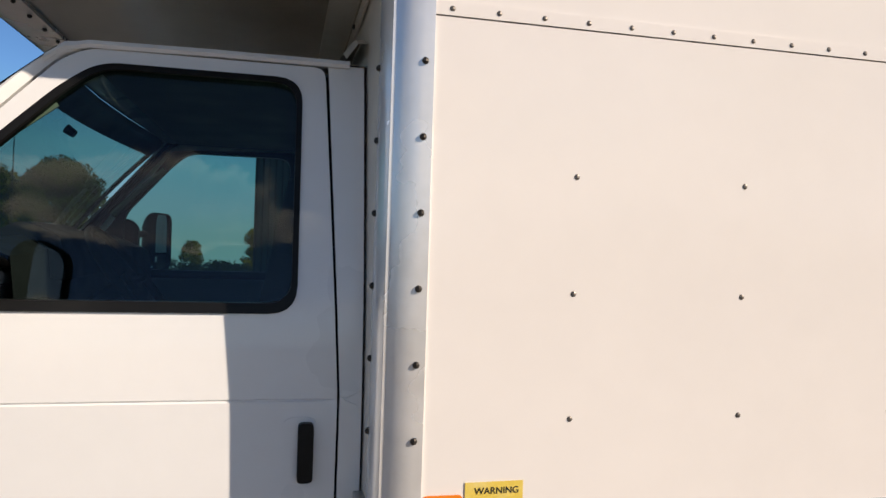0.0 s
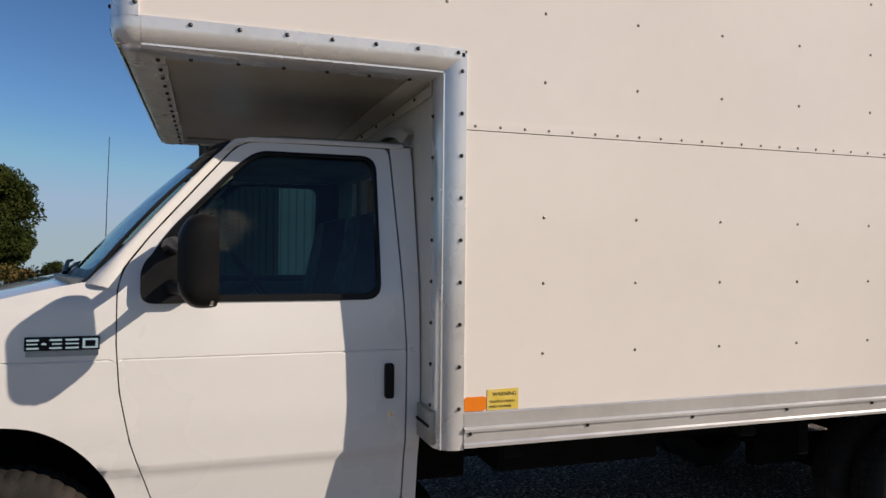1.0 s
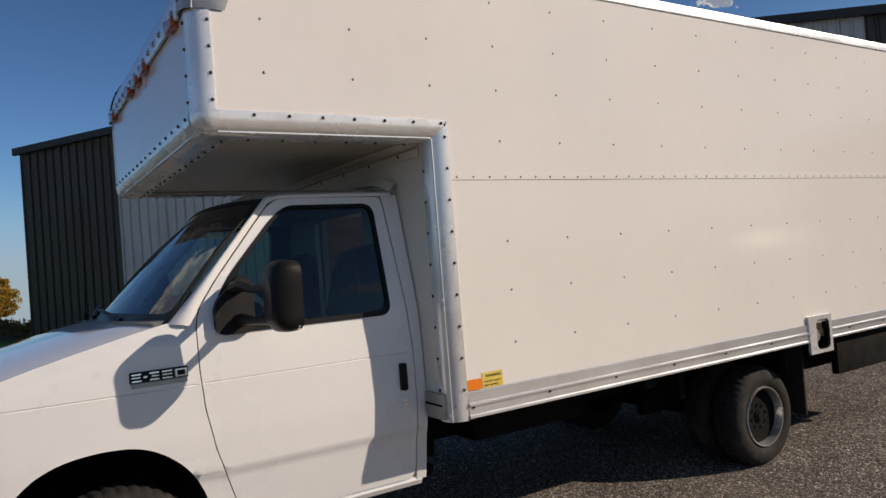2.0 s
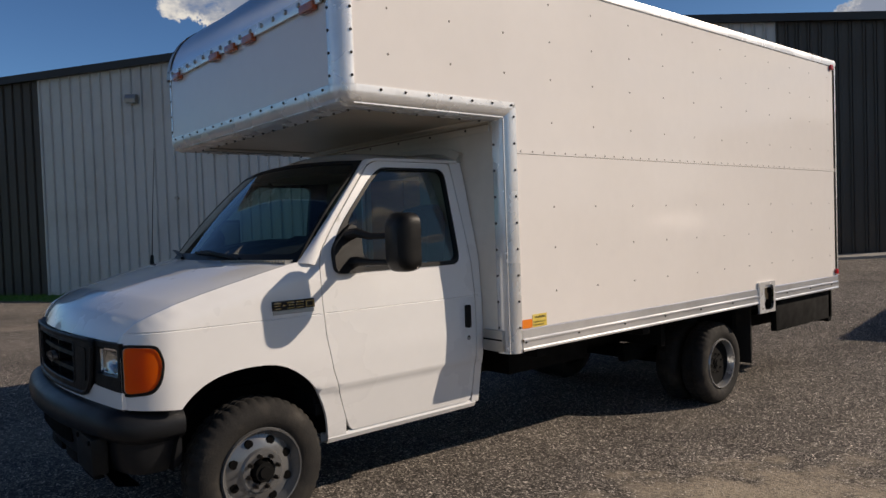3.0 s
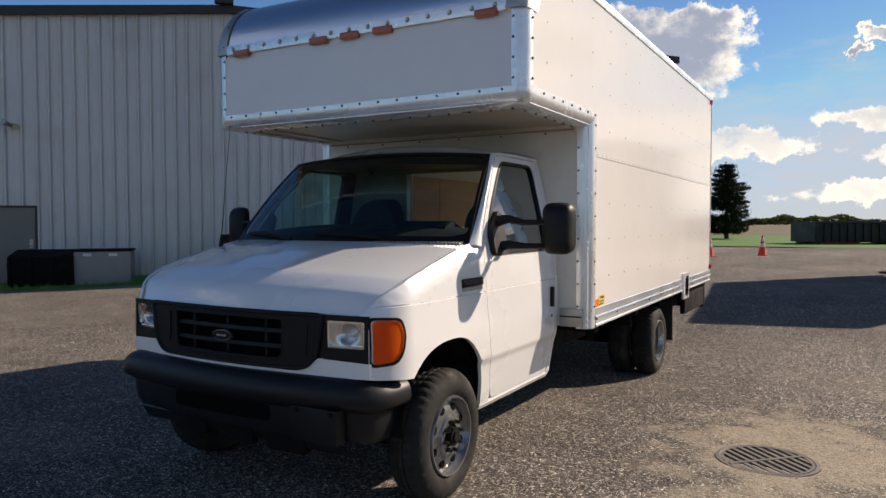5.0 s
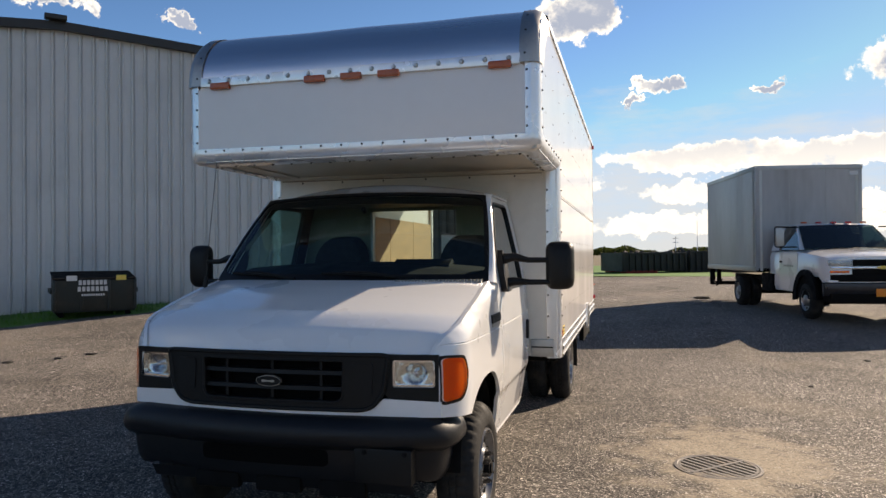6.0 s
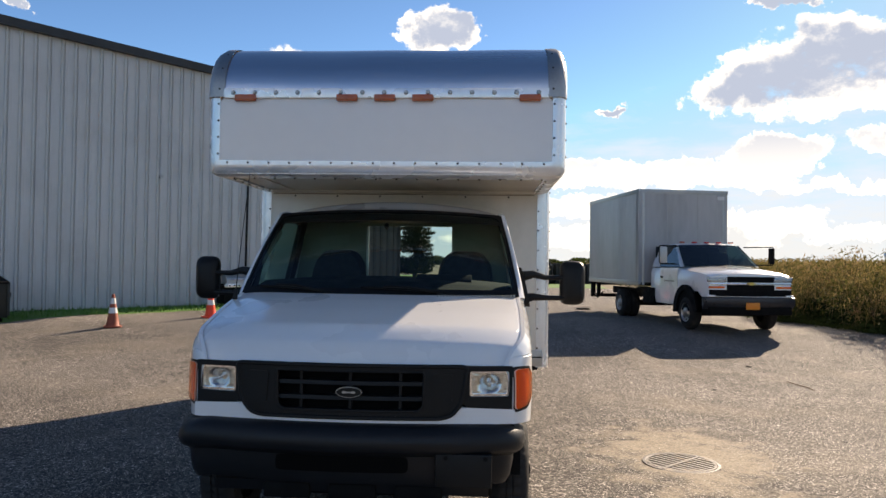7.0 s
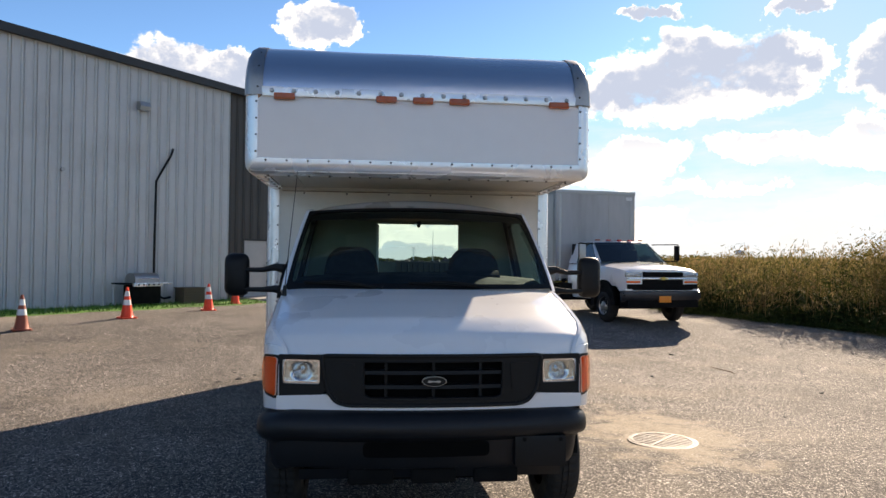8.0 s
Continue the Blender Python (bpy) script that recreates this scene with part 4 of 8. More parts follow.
    def signal_bowl(x, z, sgn=sgn):
        flute = 0.0035 * math.sin((x + 2.298) * 320) * smooth((-2.235 - x) / 0.02)
        deep = 0.034 * smooth(1.2 - math.hypot((x + 2.205) / 0.062, (z - 1.065) / 0.085))
        return side_fn(sgn, -0.006 - deep + flute)(x, z)

    bm = sheet(bmesh.new(), out, [], 0.005, signal_bowl)
    lamp = part("turn_signal", bm, AMBER_BOWL, truck, "amber corner lamp")
    bm = sheet(bmesh.new(), out, [], 0.02, side_fn(sgn, 0.012))
    bm.normal_update()
    lens = part("lens", facing(bm, (-0.6, sgn, 0)), AMBER_GLASS, lamp, "clear amber lens")
    lens.visible_shadow = False
    bm = sheet(bmesh.new(), rounded([(-2.305, 1.192), (-2.163, 1.182), (-2.136, 1.10), (-2.149, 1.01), (-2.186, 0.950), (-2.305, 0.940)], 0.03, 3), [out], 0.03, side_fn(sgn, 0.004))
    part("lamp_gasket", bm, GASKET, truck)
    # model badge: dark plate with bright bars
    x0, x1 = -1.588, -1.342
    plate = bmesh.new()
    sheet(plate, [(x0, 1.284), (x1, 1.284), (x1, 1.333), (x0, 1.333)], [], 0.03, side_fn(sgn, 0.008), back=side_fn(sgn, 0.0))
    badge = part("badge", plate, GASKET, fender, "chrome and black model badge")
    bb = bmesh.new()
    sheet(bb, [(x0 + 0.006, 1.286), (x1 - 0.006, 1.286), (x1 - 0.006, 1.330), (x0 + 0.006, 1.330)], [], 0.03, side_fn(sgn, 0.011))
    part("dark_field", bb, GASKET, badge)
    for k, (a, b, c, d) in enumerate([(0.008, 0.048, 1.290, 1.297), (0.008, 0.044, 1.306, 1.311), (0.008, 0.048, 1.319, 1.326), (0.056, 0.072, 1.305, 1.312), (0.082, 0.122, 1.290, 1.297), (0.090, 0.122, 1.306, 1.311), (0.082, 0.122, 1.319, 1.326), (0.134, 0.178, 1.290, 1.297), (0.134, 0.178, 1.306, 1.311), (0.134, 0.178, 1.319, 1.326), (0.190, 0.242, 1.290, 1.297), (0.190, 0.242, 1.319, 1.326), (0.190, 0.199, 1.297, 1.319), (0.233, 0.242, 1.297, 1.319)]):
        q = bmesh.new()
        sheet(q, [(x0 + a, c), (x0 + b, c), (x0 + b, d), (x0 + a, d)], [], 0.03, side_fn(sgn, 0.013))
        part("badge_bar", q, CHROME, badge)
    q = bmesh.new()
    sheet(q, [(x0 + 0.004, 1.262), (x1 - 0.004, 1.262), (x1 - 0.004, 1.281), (x0 + 0.004, 1.281)], [], 0.03, side_fn(sgn, 0.0055), back=side_fn(sgn, 0.0))
    part("badge_line", q, ALU_DULL, badge)
    return door


door_near = build_cab_side(-1)
door_far = build_cab_side(1)

# hood
bm = bmesh.new()
rows = []
HOOD_Z = [(0.0, 1.195), (0.03, 1.24), (0.08, 1.295), (0.27, 1.372), (0.58, 1.448), (0.80, 1.497), (1.0, 1.535)]
for i in range(33):
    u = i / 32
    u = u ** 1.25
    row = []
    for j in range(33):
        v = -1 + 2 * j / 32
        xf = -2.29 - 0.110 * (1 - abs(v) ** 1.9)
        xr = -1.405 - 0.20 * (1 - v * v)
        x = xf + (xr - xf) * u
        xe = -2.29 + (-1.405 + 2.29) * u
        z = lerp_table(HOOD_Z, u) + (0.022 - 0.020 * u) * (1 - v * v) * min(1.0, u * 5) + (0.010 - 0.008 * u) * (1 - v * v)
        w = side_w(xe, lerp_table(HOOD_EDGE, xe)) - 0.006
        z -= 0.012 * abs(v) ** 10
        row.append((x, CY + v * w, z))
    rows.append(row)
strip(bm, rows)
strip(bm, [[rows[0][j] for j in range(33)], [(rows[0][j][0] + 0.02, rows[0][j][1], rows[0][j][2] - 0.02) for j in range(33)]])
hood = part("hood", bm, PAINT, truck, "white sloping hood", 50)
for j in (0, 32):
    bm = bmesh.new()
    tube(bm, [Vector(rows[i][j]) + Vector((0, 0.002 if j else -0.002, 0.002)) for i in range(0, 33, 2)], 0.0035, 6)
    part("hood_seam", bm, CHASSIS, hood)

# cowl between hood and windscreen, with a louvre
bm = bmesh.new()
rows = []
for j in range(25):
    v = -1 + 2 * j / 24
    xr = -1.410 - 0.20 * (1 - v * v)
    rows.append([(xr - 0.06, CY + v * 0.93, 1.505), (xr + 0.01, CY + v * 0.945, 1.528), (xr + 0.06, CY + v * 0.95, 1.545), (xr + 0.10, CY + v * 0.94, 1.49)])
strip(bm, rows)
cowl = part("cowl", bm, PLASTIC, truck, "black cowl panel below the windscreen")
for k in range(26):
    bm = bmesh.new()
    y0 = CY - 0.915 + 0.020 * k
    v = (y0 - CY) / 0.95
    xr = -1.405 - 0.20 * (1 - v * v)
    block(bm, xr - 0.040, xr + 0.010, y0, y0 + 0.008, 1.522, 1.542)
    part("louvre_slat", bm, ALU_DULL, cowl)


def ws_point(u, v, out=0.0):
    """Windscreen surface: u up, v across."""
    bot = Vector((-1.405 - 0.185 * (1 - v * v), CY + v * 0.948, 1.524 + 0.003 * (1 - v * v)))
    top = Vector((-0.880 - 0.10 * (1 - v * v), CY + v * 0.830, 2.105 + 0.030 * (1 - v * v)))
    p = bot.lerp(top, u)
    n = Vector((-0.74, 0.10 * v, 0.67))
    return p + n * (0.022 * math.sin(u * math.pi) + out)


def ws_sheet(outline, holes, out, back=None):
    bm = bmesh.new()
    sheet(bm, outline, holes, 0.045, lambda v, u: ws_point(u, v, out), back=(lambda v, u: ws_point(u, v, back)) if back is not None else None)
    return bm


WS_IN = rounded([(-0.982, 0.07), (0.982, 0.07), (0.978, 0.962), (-0.978, 0.962)], 0.09, 6)
ws_bm = ws_sheet([(-1, 0), (1, 0), (1, 1), (-1, 1)], [], 0.0)
ws_bm.normal_update()
windscreen = part("windscreen", facing(ws_bm, (-0.74, 0, 0.67)), WGLASS, truck, "raked windscreen glass")
windscreen.visible_shadow = False
part("windscreen_seal", ws_sheet([(-1, 0), (1, 0), (1, 1), (-1, 1)], [WS_IN], 0.004, -0.008), GASKET, truck, "black windscreen border")
part("sun_band", ws_sheet([(-0.975, 0.865), (0.975, 0.865), (0.975, 0.962), (-0.975, 0.962)], [], -0.010), GASKET, windscreen, "dark sun band")
bm = bmesh.new()
p = ws_point(0.815, 0.0, -0.02)
rod(bm, p, p + Vector((0.03, 0, -0.02)), 0.018, 0.014)
part("mirror_mount", bm, GASKET, windscreen)

# cab roof
bm = bmesh.new()
rows = []
for i in range(17):
    u = i / 16
    row = []
    for j in range(25):
        v = -1 + 2 * j / 24
        front = ws_point(1.0, v)
        x = front.x + (-0.10 - front.x) * u
        w = 0.835 + 0.012 * u
        z = 2.108 + 0.030 * (1 - v * v) + (0.052 * (1 - v * v) + 0.028) * smooth(u * 3.0) - 0.02 * abs(v) ** 8
        row.append((x, CY + v * w, z))
    rows.append(row)
strip(bm, rows)
part("roof", bm, PAINT, truck, "white cab roof", 50)
bm = bmesh.new()
block(bm, -0.82, -0.12, CY - 0.80, CY + 0.80, 2.085, 2.098)
part("headliner", bm, TRIM_IN, truck)

# front end: grille, lamps, valance
def front_x(q):
    return -2.30 - 0.102 * (1 - min(1.0, abs(q) / 0.90) ** 1.9)


def front_fn(out=0.0):
    return lambda q, z: (front_x(q) - out, CY + q, z)


bm = sheet(bmesh.new(), [(-0.885, 0.885), (0.885, 0.885), (0.885, 0.962), (0.60, 0.975), (0.565, 0.945), (0.50, 0.918), (-0.50, 0.918), (-0.565, 0.945), (-0.60, 0.975), (-0.885, 0.962)], [], 0.035, front_fn(0.006), back=front_fn(-0.02))
part("valance", bm, PAINT, truck, "white lower front panel", 40)
bm = sheet(bmesh.new(), [(-0.885, 0.85), (0.885, 0.85), (0.885, 0.892), (-0.885, 0.892)], [], 0.04, front_fn(-0.03))
part("bumper_gap", bm, CHASSIS, truck)
GR_OUT = rounded([(-0.63, 1.195), (0.63, 1.195), (0.60, 1.0), (0.55, 0.935), (0.49, 0.918), (-0.49, 0.918), (-0.55, 0.935), (-0.60, 1.0)], 0.03, 3)
GR_IN = rounded([(-0.40, 1.165), (0.40, 1.165), (0.395, 0.975), (0.36, 0.955), (-0.36, 0.955), (-0.395, 0.975)], 0.02, 3)
bm = sheet(bmesh.new(), GR_OUT, [GR_IN], 0.03, front_fn(0.018), back=front_fn(-0.05))
grille = part("grille", bm, PLASTIC, truck, "black plastic grille")
bm = sheet(bmesh.new(), GR_OUT, [], 0.05, front_fn(-0.055))
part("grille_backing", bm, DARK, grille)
for line, r, o in ((GR_OUT, 0.012, 0.016), (GR_IN, 0.008, 0.014)):
    bm = bmesh.new()
    tube(bm, [front_fn(o)(q, z) for q, z in dense(line, 0.05) + line[:1]], r, 8)
    part("grille_rim", bm, PLASTIC, grille)
for z in (1.098, 1.018):
    bm = bmesh.new()
    rows = []
    for k in range(21):
        q = -0.41 + 0.82 * k / 20
        x = front_x(q)
        rows.append([(x + 0.045, CY + q, z + 0.016), (x - 0.000, CY + q, z + 0.011), (x - 0.004, CY + q, z - 0.009), (x + 0.045, CY + q, z - 0.016)])
    strip(bm, rows, closed=True)
    part("grille_bar", bm, PLASTIC, grille)
for q in (-0.27, 0.0, 0.27):
    bm = bmesh.new()
    block(bm, front_x(q) + 0.012, front_x(q) + 0.045, CY + q - 0.008, CY + q + 0.008, 0.95, 1.17)
    part("grille_post", bm, PLASTIC, grille)
for q in (-0.50, 0.50):
    bm = sheet(bmesh.new(), rounded([(q - 0.055, 1.155), (q + 0.065, 1.155), (q + 0.045, 0.985), (q - 0.045, 0.985)], 0.02, 3), [], 0.04, front_fn(0.008), back=front_fn(0.024))
    part("grille_cheek", bm, PLASTIC, grille)
bm = bmesh.new()
ov = [(0.070 * math.cos(a), 0.028 * math.sin(a)) for a in [2 * math.pi * k / 32 for k in range(32)]]
prism(bm, ov, lambda p, e: (front_x(0) - 0.030 + 0.02 * e, CY + p[0], 1.055 + p[1]))
emblem = part("emblem", bm, ALU_DULL, grille, "chrome-rimmed dark oval emblem")
bm = bmesh.new()
prism(bm, [(x * 0.95, z * 0.90) for x, z in ov], lambda p, e: (front_x(0) - 0.033 + 0.01 * e, CY + p[0], 1.055 + p[1]))
part("emblem_field", bm, GASKET, emblem)
bm = bmesh.new()
prism(bm, [(0.036 * math.cos(a), 0.006 * math.sin(a) + 0.003 * math.sin(3 * a)) for a in [2 * math.pi * k / 24 for k in range(24)]], lambda p, e: (front_x(0) - 0.0345 + 0.002 * e, CY + p[0], 1.055 + p[1]))
part("emblem_mark", bm, ALU_DULL, emblem)
for sgn in (-1, 1):
    q0 = sgn * 0.748
    hl = rounded([(q0 - 0.106, 1.032), (q0 + 0.106, 1.032), (q0 + 0.106, 1.168), (q0 - 0.106, 1.168)], 0.015, 3)
    hl_in = rounded([(q0 - 0.094, 1.044), (q0 + 0.094, 1.044), (q0 + 0.094, 1.156), (q0 - 0.094, 1.156)], 0.012, 3)
    surround = [(0.60, 1.195), (0.872, 1.195), (0.872, 0.955), (0.64, 0.965), (0.60, 1.0), (0.625, 1.19)]
    surround = [(sgn * a, b) for a, b in surround]
    bm = sheet(bmesh.new(), surround, [hl], 0.03, front_fn(0.004), back=front_fn(-0.06))
    bezel = part("headlamp_panel", bm, PLASTIC, truck, "black headlamp surround")
    bm = sheet(bmesh.new(), hl, [hl_in], 0.03, front_fn(-0.008), back=front_fn(-0.05))
    part("headlamp_rim", bm, CHROME, bezel)
    def bowl(q, z):
        r = math.hypot((q - q0) / 0.062, (z - 1.10) / 0.050)
        return (front_x(q) + 0.022 + 0.045 * smooth(1.15 - r), CY + q, z)

    bm = sheet(bmesh.new(), hl_in, [], 0.010, bowl)
    part("headlamp", bm, BOWL, bezel, "bright headlamp reflector", 60)
    bm = bmesh.new()
    rod(bm, (front_x(q0) + 0.070, CY + q0, 1.10), (front_x(q0) + 0.030, CY + q0, 1.10), 0.013, 0.011, 14)
    rod(bm, (front_x(q0) + 0.030, CY + q0, 1.10), (front_x(q0) + 0.024, CY + q0, 1.10), 0.011, 0.004, 14)
    part("bulb", bm, CHROME, bezel)
    bm = sheet(bmesh.new(), hl_in, [], 0.03, front_fn(-0.012))
    bm.normal_update()
    cover = part("lamp_cover", facing(bm, (-1, 0, 0)), COVER, bezel, "clear glass lamp cover")
    cover.visible_shadow = False

# bumper: a section swept round the front
plan = []
for k in range(41):
    q = -1 + 2 * k / 40
    a = abs(q)
    if a < 0.86:
        plan.append((-2.365 - 0.095 * (1 - (a / 0.86) ** 2), q))
plan = [(-2.04, -0.990), (-2.14, -0.994), (-2.22, -0.985), (-2.29, -0.96), (-2.34, -0.91)] + plan + [(-2.34, 0.91), (-2.29, 0.96), (-2.22, 0.985), (-2.14, 0.994), (-2.04, 0.990)]
plan = [(x, q * 0.955 + 0.03) for x, q in plan]
section = [(-0.09, 0.892), (-0.045, 0.889), (-0.008, 0.876), (0.018, 0.853), (0.032, 0.822), (0.036, 0.790), (0.030, 0.762), (0.012, 0.742), (-0.016, 0.730), (-0.030, 0.716), (-0.034, 0.66), (-0.046, 0.60), (-0.070, 0.56), (-0.12, 0.545)]
rows = []
for i, (x, q) in enumerate(plan):
    a, b = plan[max(0, i - 1)], plan[min(len(plan) - 1, i + 1)]
    t = Vector((b[0] - a[0], b[1] - a[1])).normalized()
    n = Vector((-t.y, t.x))
    if n.x > 0 and abs(q) < 0.9:
        n = -n
    if abs(q) > 0.9 and n.y * q < 0:
        n = -n
    drop = 0.03 * smooth((abs(q) - 0.8) / 0.2)
    end = 0.035 if i in (0, len(plan) - 1) else 0.0
    rows.append([(x + n.x * o, CY + q + n.y * o, (z - drop) * (1 - end) + 0.70 * end) for o, z in section])
bm = bmesh.new()
vs = strip(bm, rows)
bm.faces.new(vs[0])
bm.faces.new(vs[-1])
bumper = part("bumper", bm, BUMPER, truck, "dark grey moulded front bumper", 40)
slot_x = lambda q: -2.432 + 0.021 * ((q - 0.03) / 0.38) ** 2
# air slot: black sheet proud of the bumper, in place of a dark opening
bm = sheet(bmesh.new(), rounded([(-0.32, 0.632), (0.395, 0.632), (0.395, 0.716), (-0.32, 0.716)], 0.03, 4), [], 0.04, lambda q, z: (slot_x(q), CY + q, z), back=lambda q, z: (slot_x(q) + 0.05, CY + q, z))
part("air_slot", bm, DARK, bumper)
bm = bmesh.new()
block(bm, -2.425, -2.35, CY - 0.765, CY - 0.465, 0.565, 0.742, 0.012)
bracket = part("plate_bracket", bm, PLASTIC, bumper)
for q in (-0.73, -0.52):
    bm = bmesh.new()
    rod(bm, (-2.432, CY + q, 0.722), (-2.41, CY + q, 0.722), 0.012)
    part("bracket_bolt", bm, CHASSIS, bracket)
for k in range(3):
    bm = bmesh.new()
    block(bm, -2.36, -2.30, CY - 0.5 + 0.36 * k, CY - 0.24 + 0.36 * k, 0.46, 0.55, 0.02)
    part("lower_duct", bm, CHASSIS, bumper)
bm = bmesh.new()
rows = [[(-2.36, CY + q, 0.56), (-2.32, CY + q, 0.49), (-2.20, CY + q, 0.46)] for q in [-0.75 + 1.5 * k / 12 for k in range(13)]]
strip(bm, rows)
part("air_dam", bm, BUMPER, bumper)

# towing mirrors
def towing_mirror(sgn):
    yc = CY + sgn * 1.348
    bm = bmesh.new()
    prism(bm, rounded([(-1.205, 1.45), (-1.02, 1.45), (-1.01, 1.69), (-1.06, 1.735), (-1.205, 1.60)], 0.05, 5), lambda p, e: (p[0], CY + sgn * (side_w(max(p[0], -1.28), p[1]) - 0.01 + 0.05 * e), p[1]))
    mirror = part("mirror", bm, PLASTIC, truck, "large black towing mirror on two arms")
    for z0, z1 in ((1.665, 1.655), (1.505, 1.510)):
        bm = bmesh.new()
        tube(bm, [(-1.10, CY + sgn * 0.99, z0), (-1.085, CY + sgn * 1.06, z0 + 0.012), (-1.06, CY + sgn * 1.15, z1), (-1.03, yc - sgn * 0.05, z1)], [0.036, 0.028, 0.019, 0.017], 10)
        part("mirror_arm", bm, PLASTIC, mirror)
    # housing: a rounded shell, rounder towards the front
    bm = bmesh.new()
    rows = []
    for i in range(9):
        t = i / 8
        x = -0.955 - 0.105 * t
        sc = 0.985 - 0.05 * (1 - t) ** 2 - 0.42 * t ** 4
        out = rounded([(-0.096 * sc, -0.166 * sc), (0.096 * sc, -0.166 * sc), (0.096 * sc, 0.166 * sc), (-0.096 * sc, 0.166 * sc)], 0.068 * sc, 7)
        rows.append([(x + (1 - t) * 0.30 * p[0], yc + sgn * p[0], 1.618 + p[1]) for p in out])
    vs = strip(bm, rows, closed=True)
    bm.faces.new(vs[-1])
    shell = part("mirror_shell", bm, PLASTIC, mirror, "black plastic mirror housing", 40)
    bm = bmesh.new()
    prism(bm, rounded([(-0.085, -0.060), (0.085, -0.060), (0.085, 0.148), (-0.085, 0.148)], 0.035, 4), lambda p, e: (-0.970 - 0.01 * e + 0.30 * p[0], yc + sgn * p[0], 1.618 + p[1]))
    part("mirror_glass", bm, MIRROR, mirror)
    bm = bmesh.new()
    prism(bm, rounded([(-0.083, -0.148), (0.083, -0.148), (0.083, -0.070), (-0.083, -0.070)], 0.02, 4), lambda p, e: (-0.970 - 0.01 * e + 0.30 * p[0], yc + sgn * p[0], 1.618 + p[1]))
    part("spot_mirror", bm, MIRROR, mirror)


towing_mirror(-1)
towing_mirror(1)

# wipers and aerial
for y0, y1 in ((CY - 0.52, CY + 0.10), (CY + 0.28, CY + 0.82)):
    bm = bmesh.new()
    a = ws_point(0.01, (y0 - CY) / 0.95, 0.02)
    b = ws_point(0.055, (y1 - CY) / 0.95, 0.03)
    c = ws_point(0.05, ((y0 + y1) / 2 - CY) / 0.95, 0.045)
    tube(bm, [a, c, a.lerp(b, 0.75) + Vector((-0.02, 0, 0.02))], [0.012, 0.009, 0.006], 6)
    wiper = part("wiper", bm, GASKET, truck, "black windscreen wiper")
    bm = bmesh.new()
    tube(bm, [ws_point(0.035, (y0 - CY + 0.1) / 0.95, 0.016), ws_point(0.06, ((y0 + y1) / 2 - CY + 0.05) / 0.95, 0.016), ws_point(0.07, (y1 - CY) / 0.95, 0.016)], 0.008, 6)
    part("wiper_blade", bm, GASKET, wiper)
bm = bmesh.new()
rod(bm, (-1.575, CY + 0.935, 1.48), (-1.572, CY + 0.93, 1.56), 0.018, 0.010)
tube(bm, [(-1.572, CY + 0.93, 1.55), (-1.562, CY + 0.90, 1.9), (-1.545, CY + 0.86, 2.33)], [0.0035, 0.0025, 0.002], 5)
part("aerial", bm, GASKET, truck, "thin whip aerial")

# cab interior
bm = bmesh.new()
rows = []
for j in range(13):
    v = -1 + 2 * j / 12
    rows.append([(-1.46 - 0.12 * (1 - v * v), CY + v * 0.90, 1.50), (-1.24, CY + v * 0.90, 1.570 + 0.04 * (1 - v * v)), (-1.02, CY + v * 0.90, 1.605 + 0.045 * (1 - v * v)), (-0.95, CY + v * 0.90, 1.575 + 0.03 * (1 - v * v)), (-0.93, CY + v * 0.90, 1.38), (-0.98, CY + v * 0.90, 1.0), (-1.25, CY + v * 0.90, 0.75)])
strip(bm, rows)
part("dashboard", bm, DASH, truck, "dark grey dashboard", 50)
bm = bmesh.new()
prism(bm, rounded([(-0.90, 1.50), (-1.02, 1.53), (-1.12, 1.62), (-1.02, 1.67), (-0.92, 1.63)], 0.02, 3), lambda p, e: (p[0], CY - 0.62 + 0.40 * e, p[1]))
part("instrument_hood", bm, DASH, truck)
bm = bmesh.new()
ring = [Vector((0, 0.19 * math.cos(a), 0.19 * math.sin(a))) for a in [2 * math.pi * k / 28 for k in range(29)]]
rot = Matrix.Translation((-0.76, CY - 0.46, 1.50)) @ Matrix.Rotation(radians(-38), 4, "Y")
tube(bm, [rot @ p for p in ring], 0.014, 8)
tube(bm, [rot @ Vector((0, -0.19, 0)), rot @ Vector((-0.03, 0, 0)), rot @ Vector((0, 0.19, 0))], 0.013, 6)
tube(bm, [rot @ Vector((0, 0, 0)), rot @ Vector((-0.35, 0, 0))], 0.03, 8)
part("steering_wheel", bm, DASH, truck, "grey steering wheel")
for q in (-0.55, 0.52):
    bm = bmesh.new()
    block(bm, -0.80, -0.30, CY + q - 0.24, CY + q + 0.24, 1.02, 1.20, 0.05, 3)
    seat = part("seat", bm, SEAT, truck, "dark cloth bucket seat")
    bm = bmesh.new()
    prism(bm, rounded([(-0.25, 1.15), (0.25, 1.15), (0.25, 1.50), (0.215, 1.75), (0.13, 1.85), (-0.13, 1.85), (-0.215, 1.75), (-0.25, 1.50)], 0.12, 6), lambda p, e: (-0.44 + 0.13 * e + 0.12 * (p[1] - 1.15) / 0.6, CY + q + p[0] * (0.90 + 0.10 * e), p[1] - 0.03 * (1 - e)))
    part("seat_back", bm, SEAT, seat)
    bm = bmesh.new()
    block(bm, -0.75, -0.35, CY + q - 0.2, CY + q + 0.2, 0.72, 1.03, 0.02)
    part("seat_base", bm, CHASSIS, seat)
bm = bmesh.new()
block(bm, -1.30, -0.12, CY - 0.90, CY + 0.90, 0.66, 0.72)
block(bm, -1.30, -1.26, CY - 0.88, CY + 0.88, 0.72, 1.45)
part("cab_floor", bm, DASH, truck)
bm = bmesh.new()
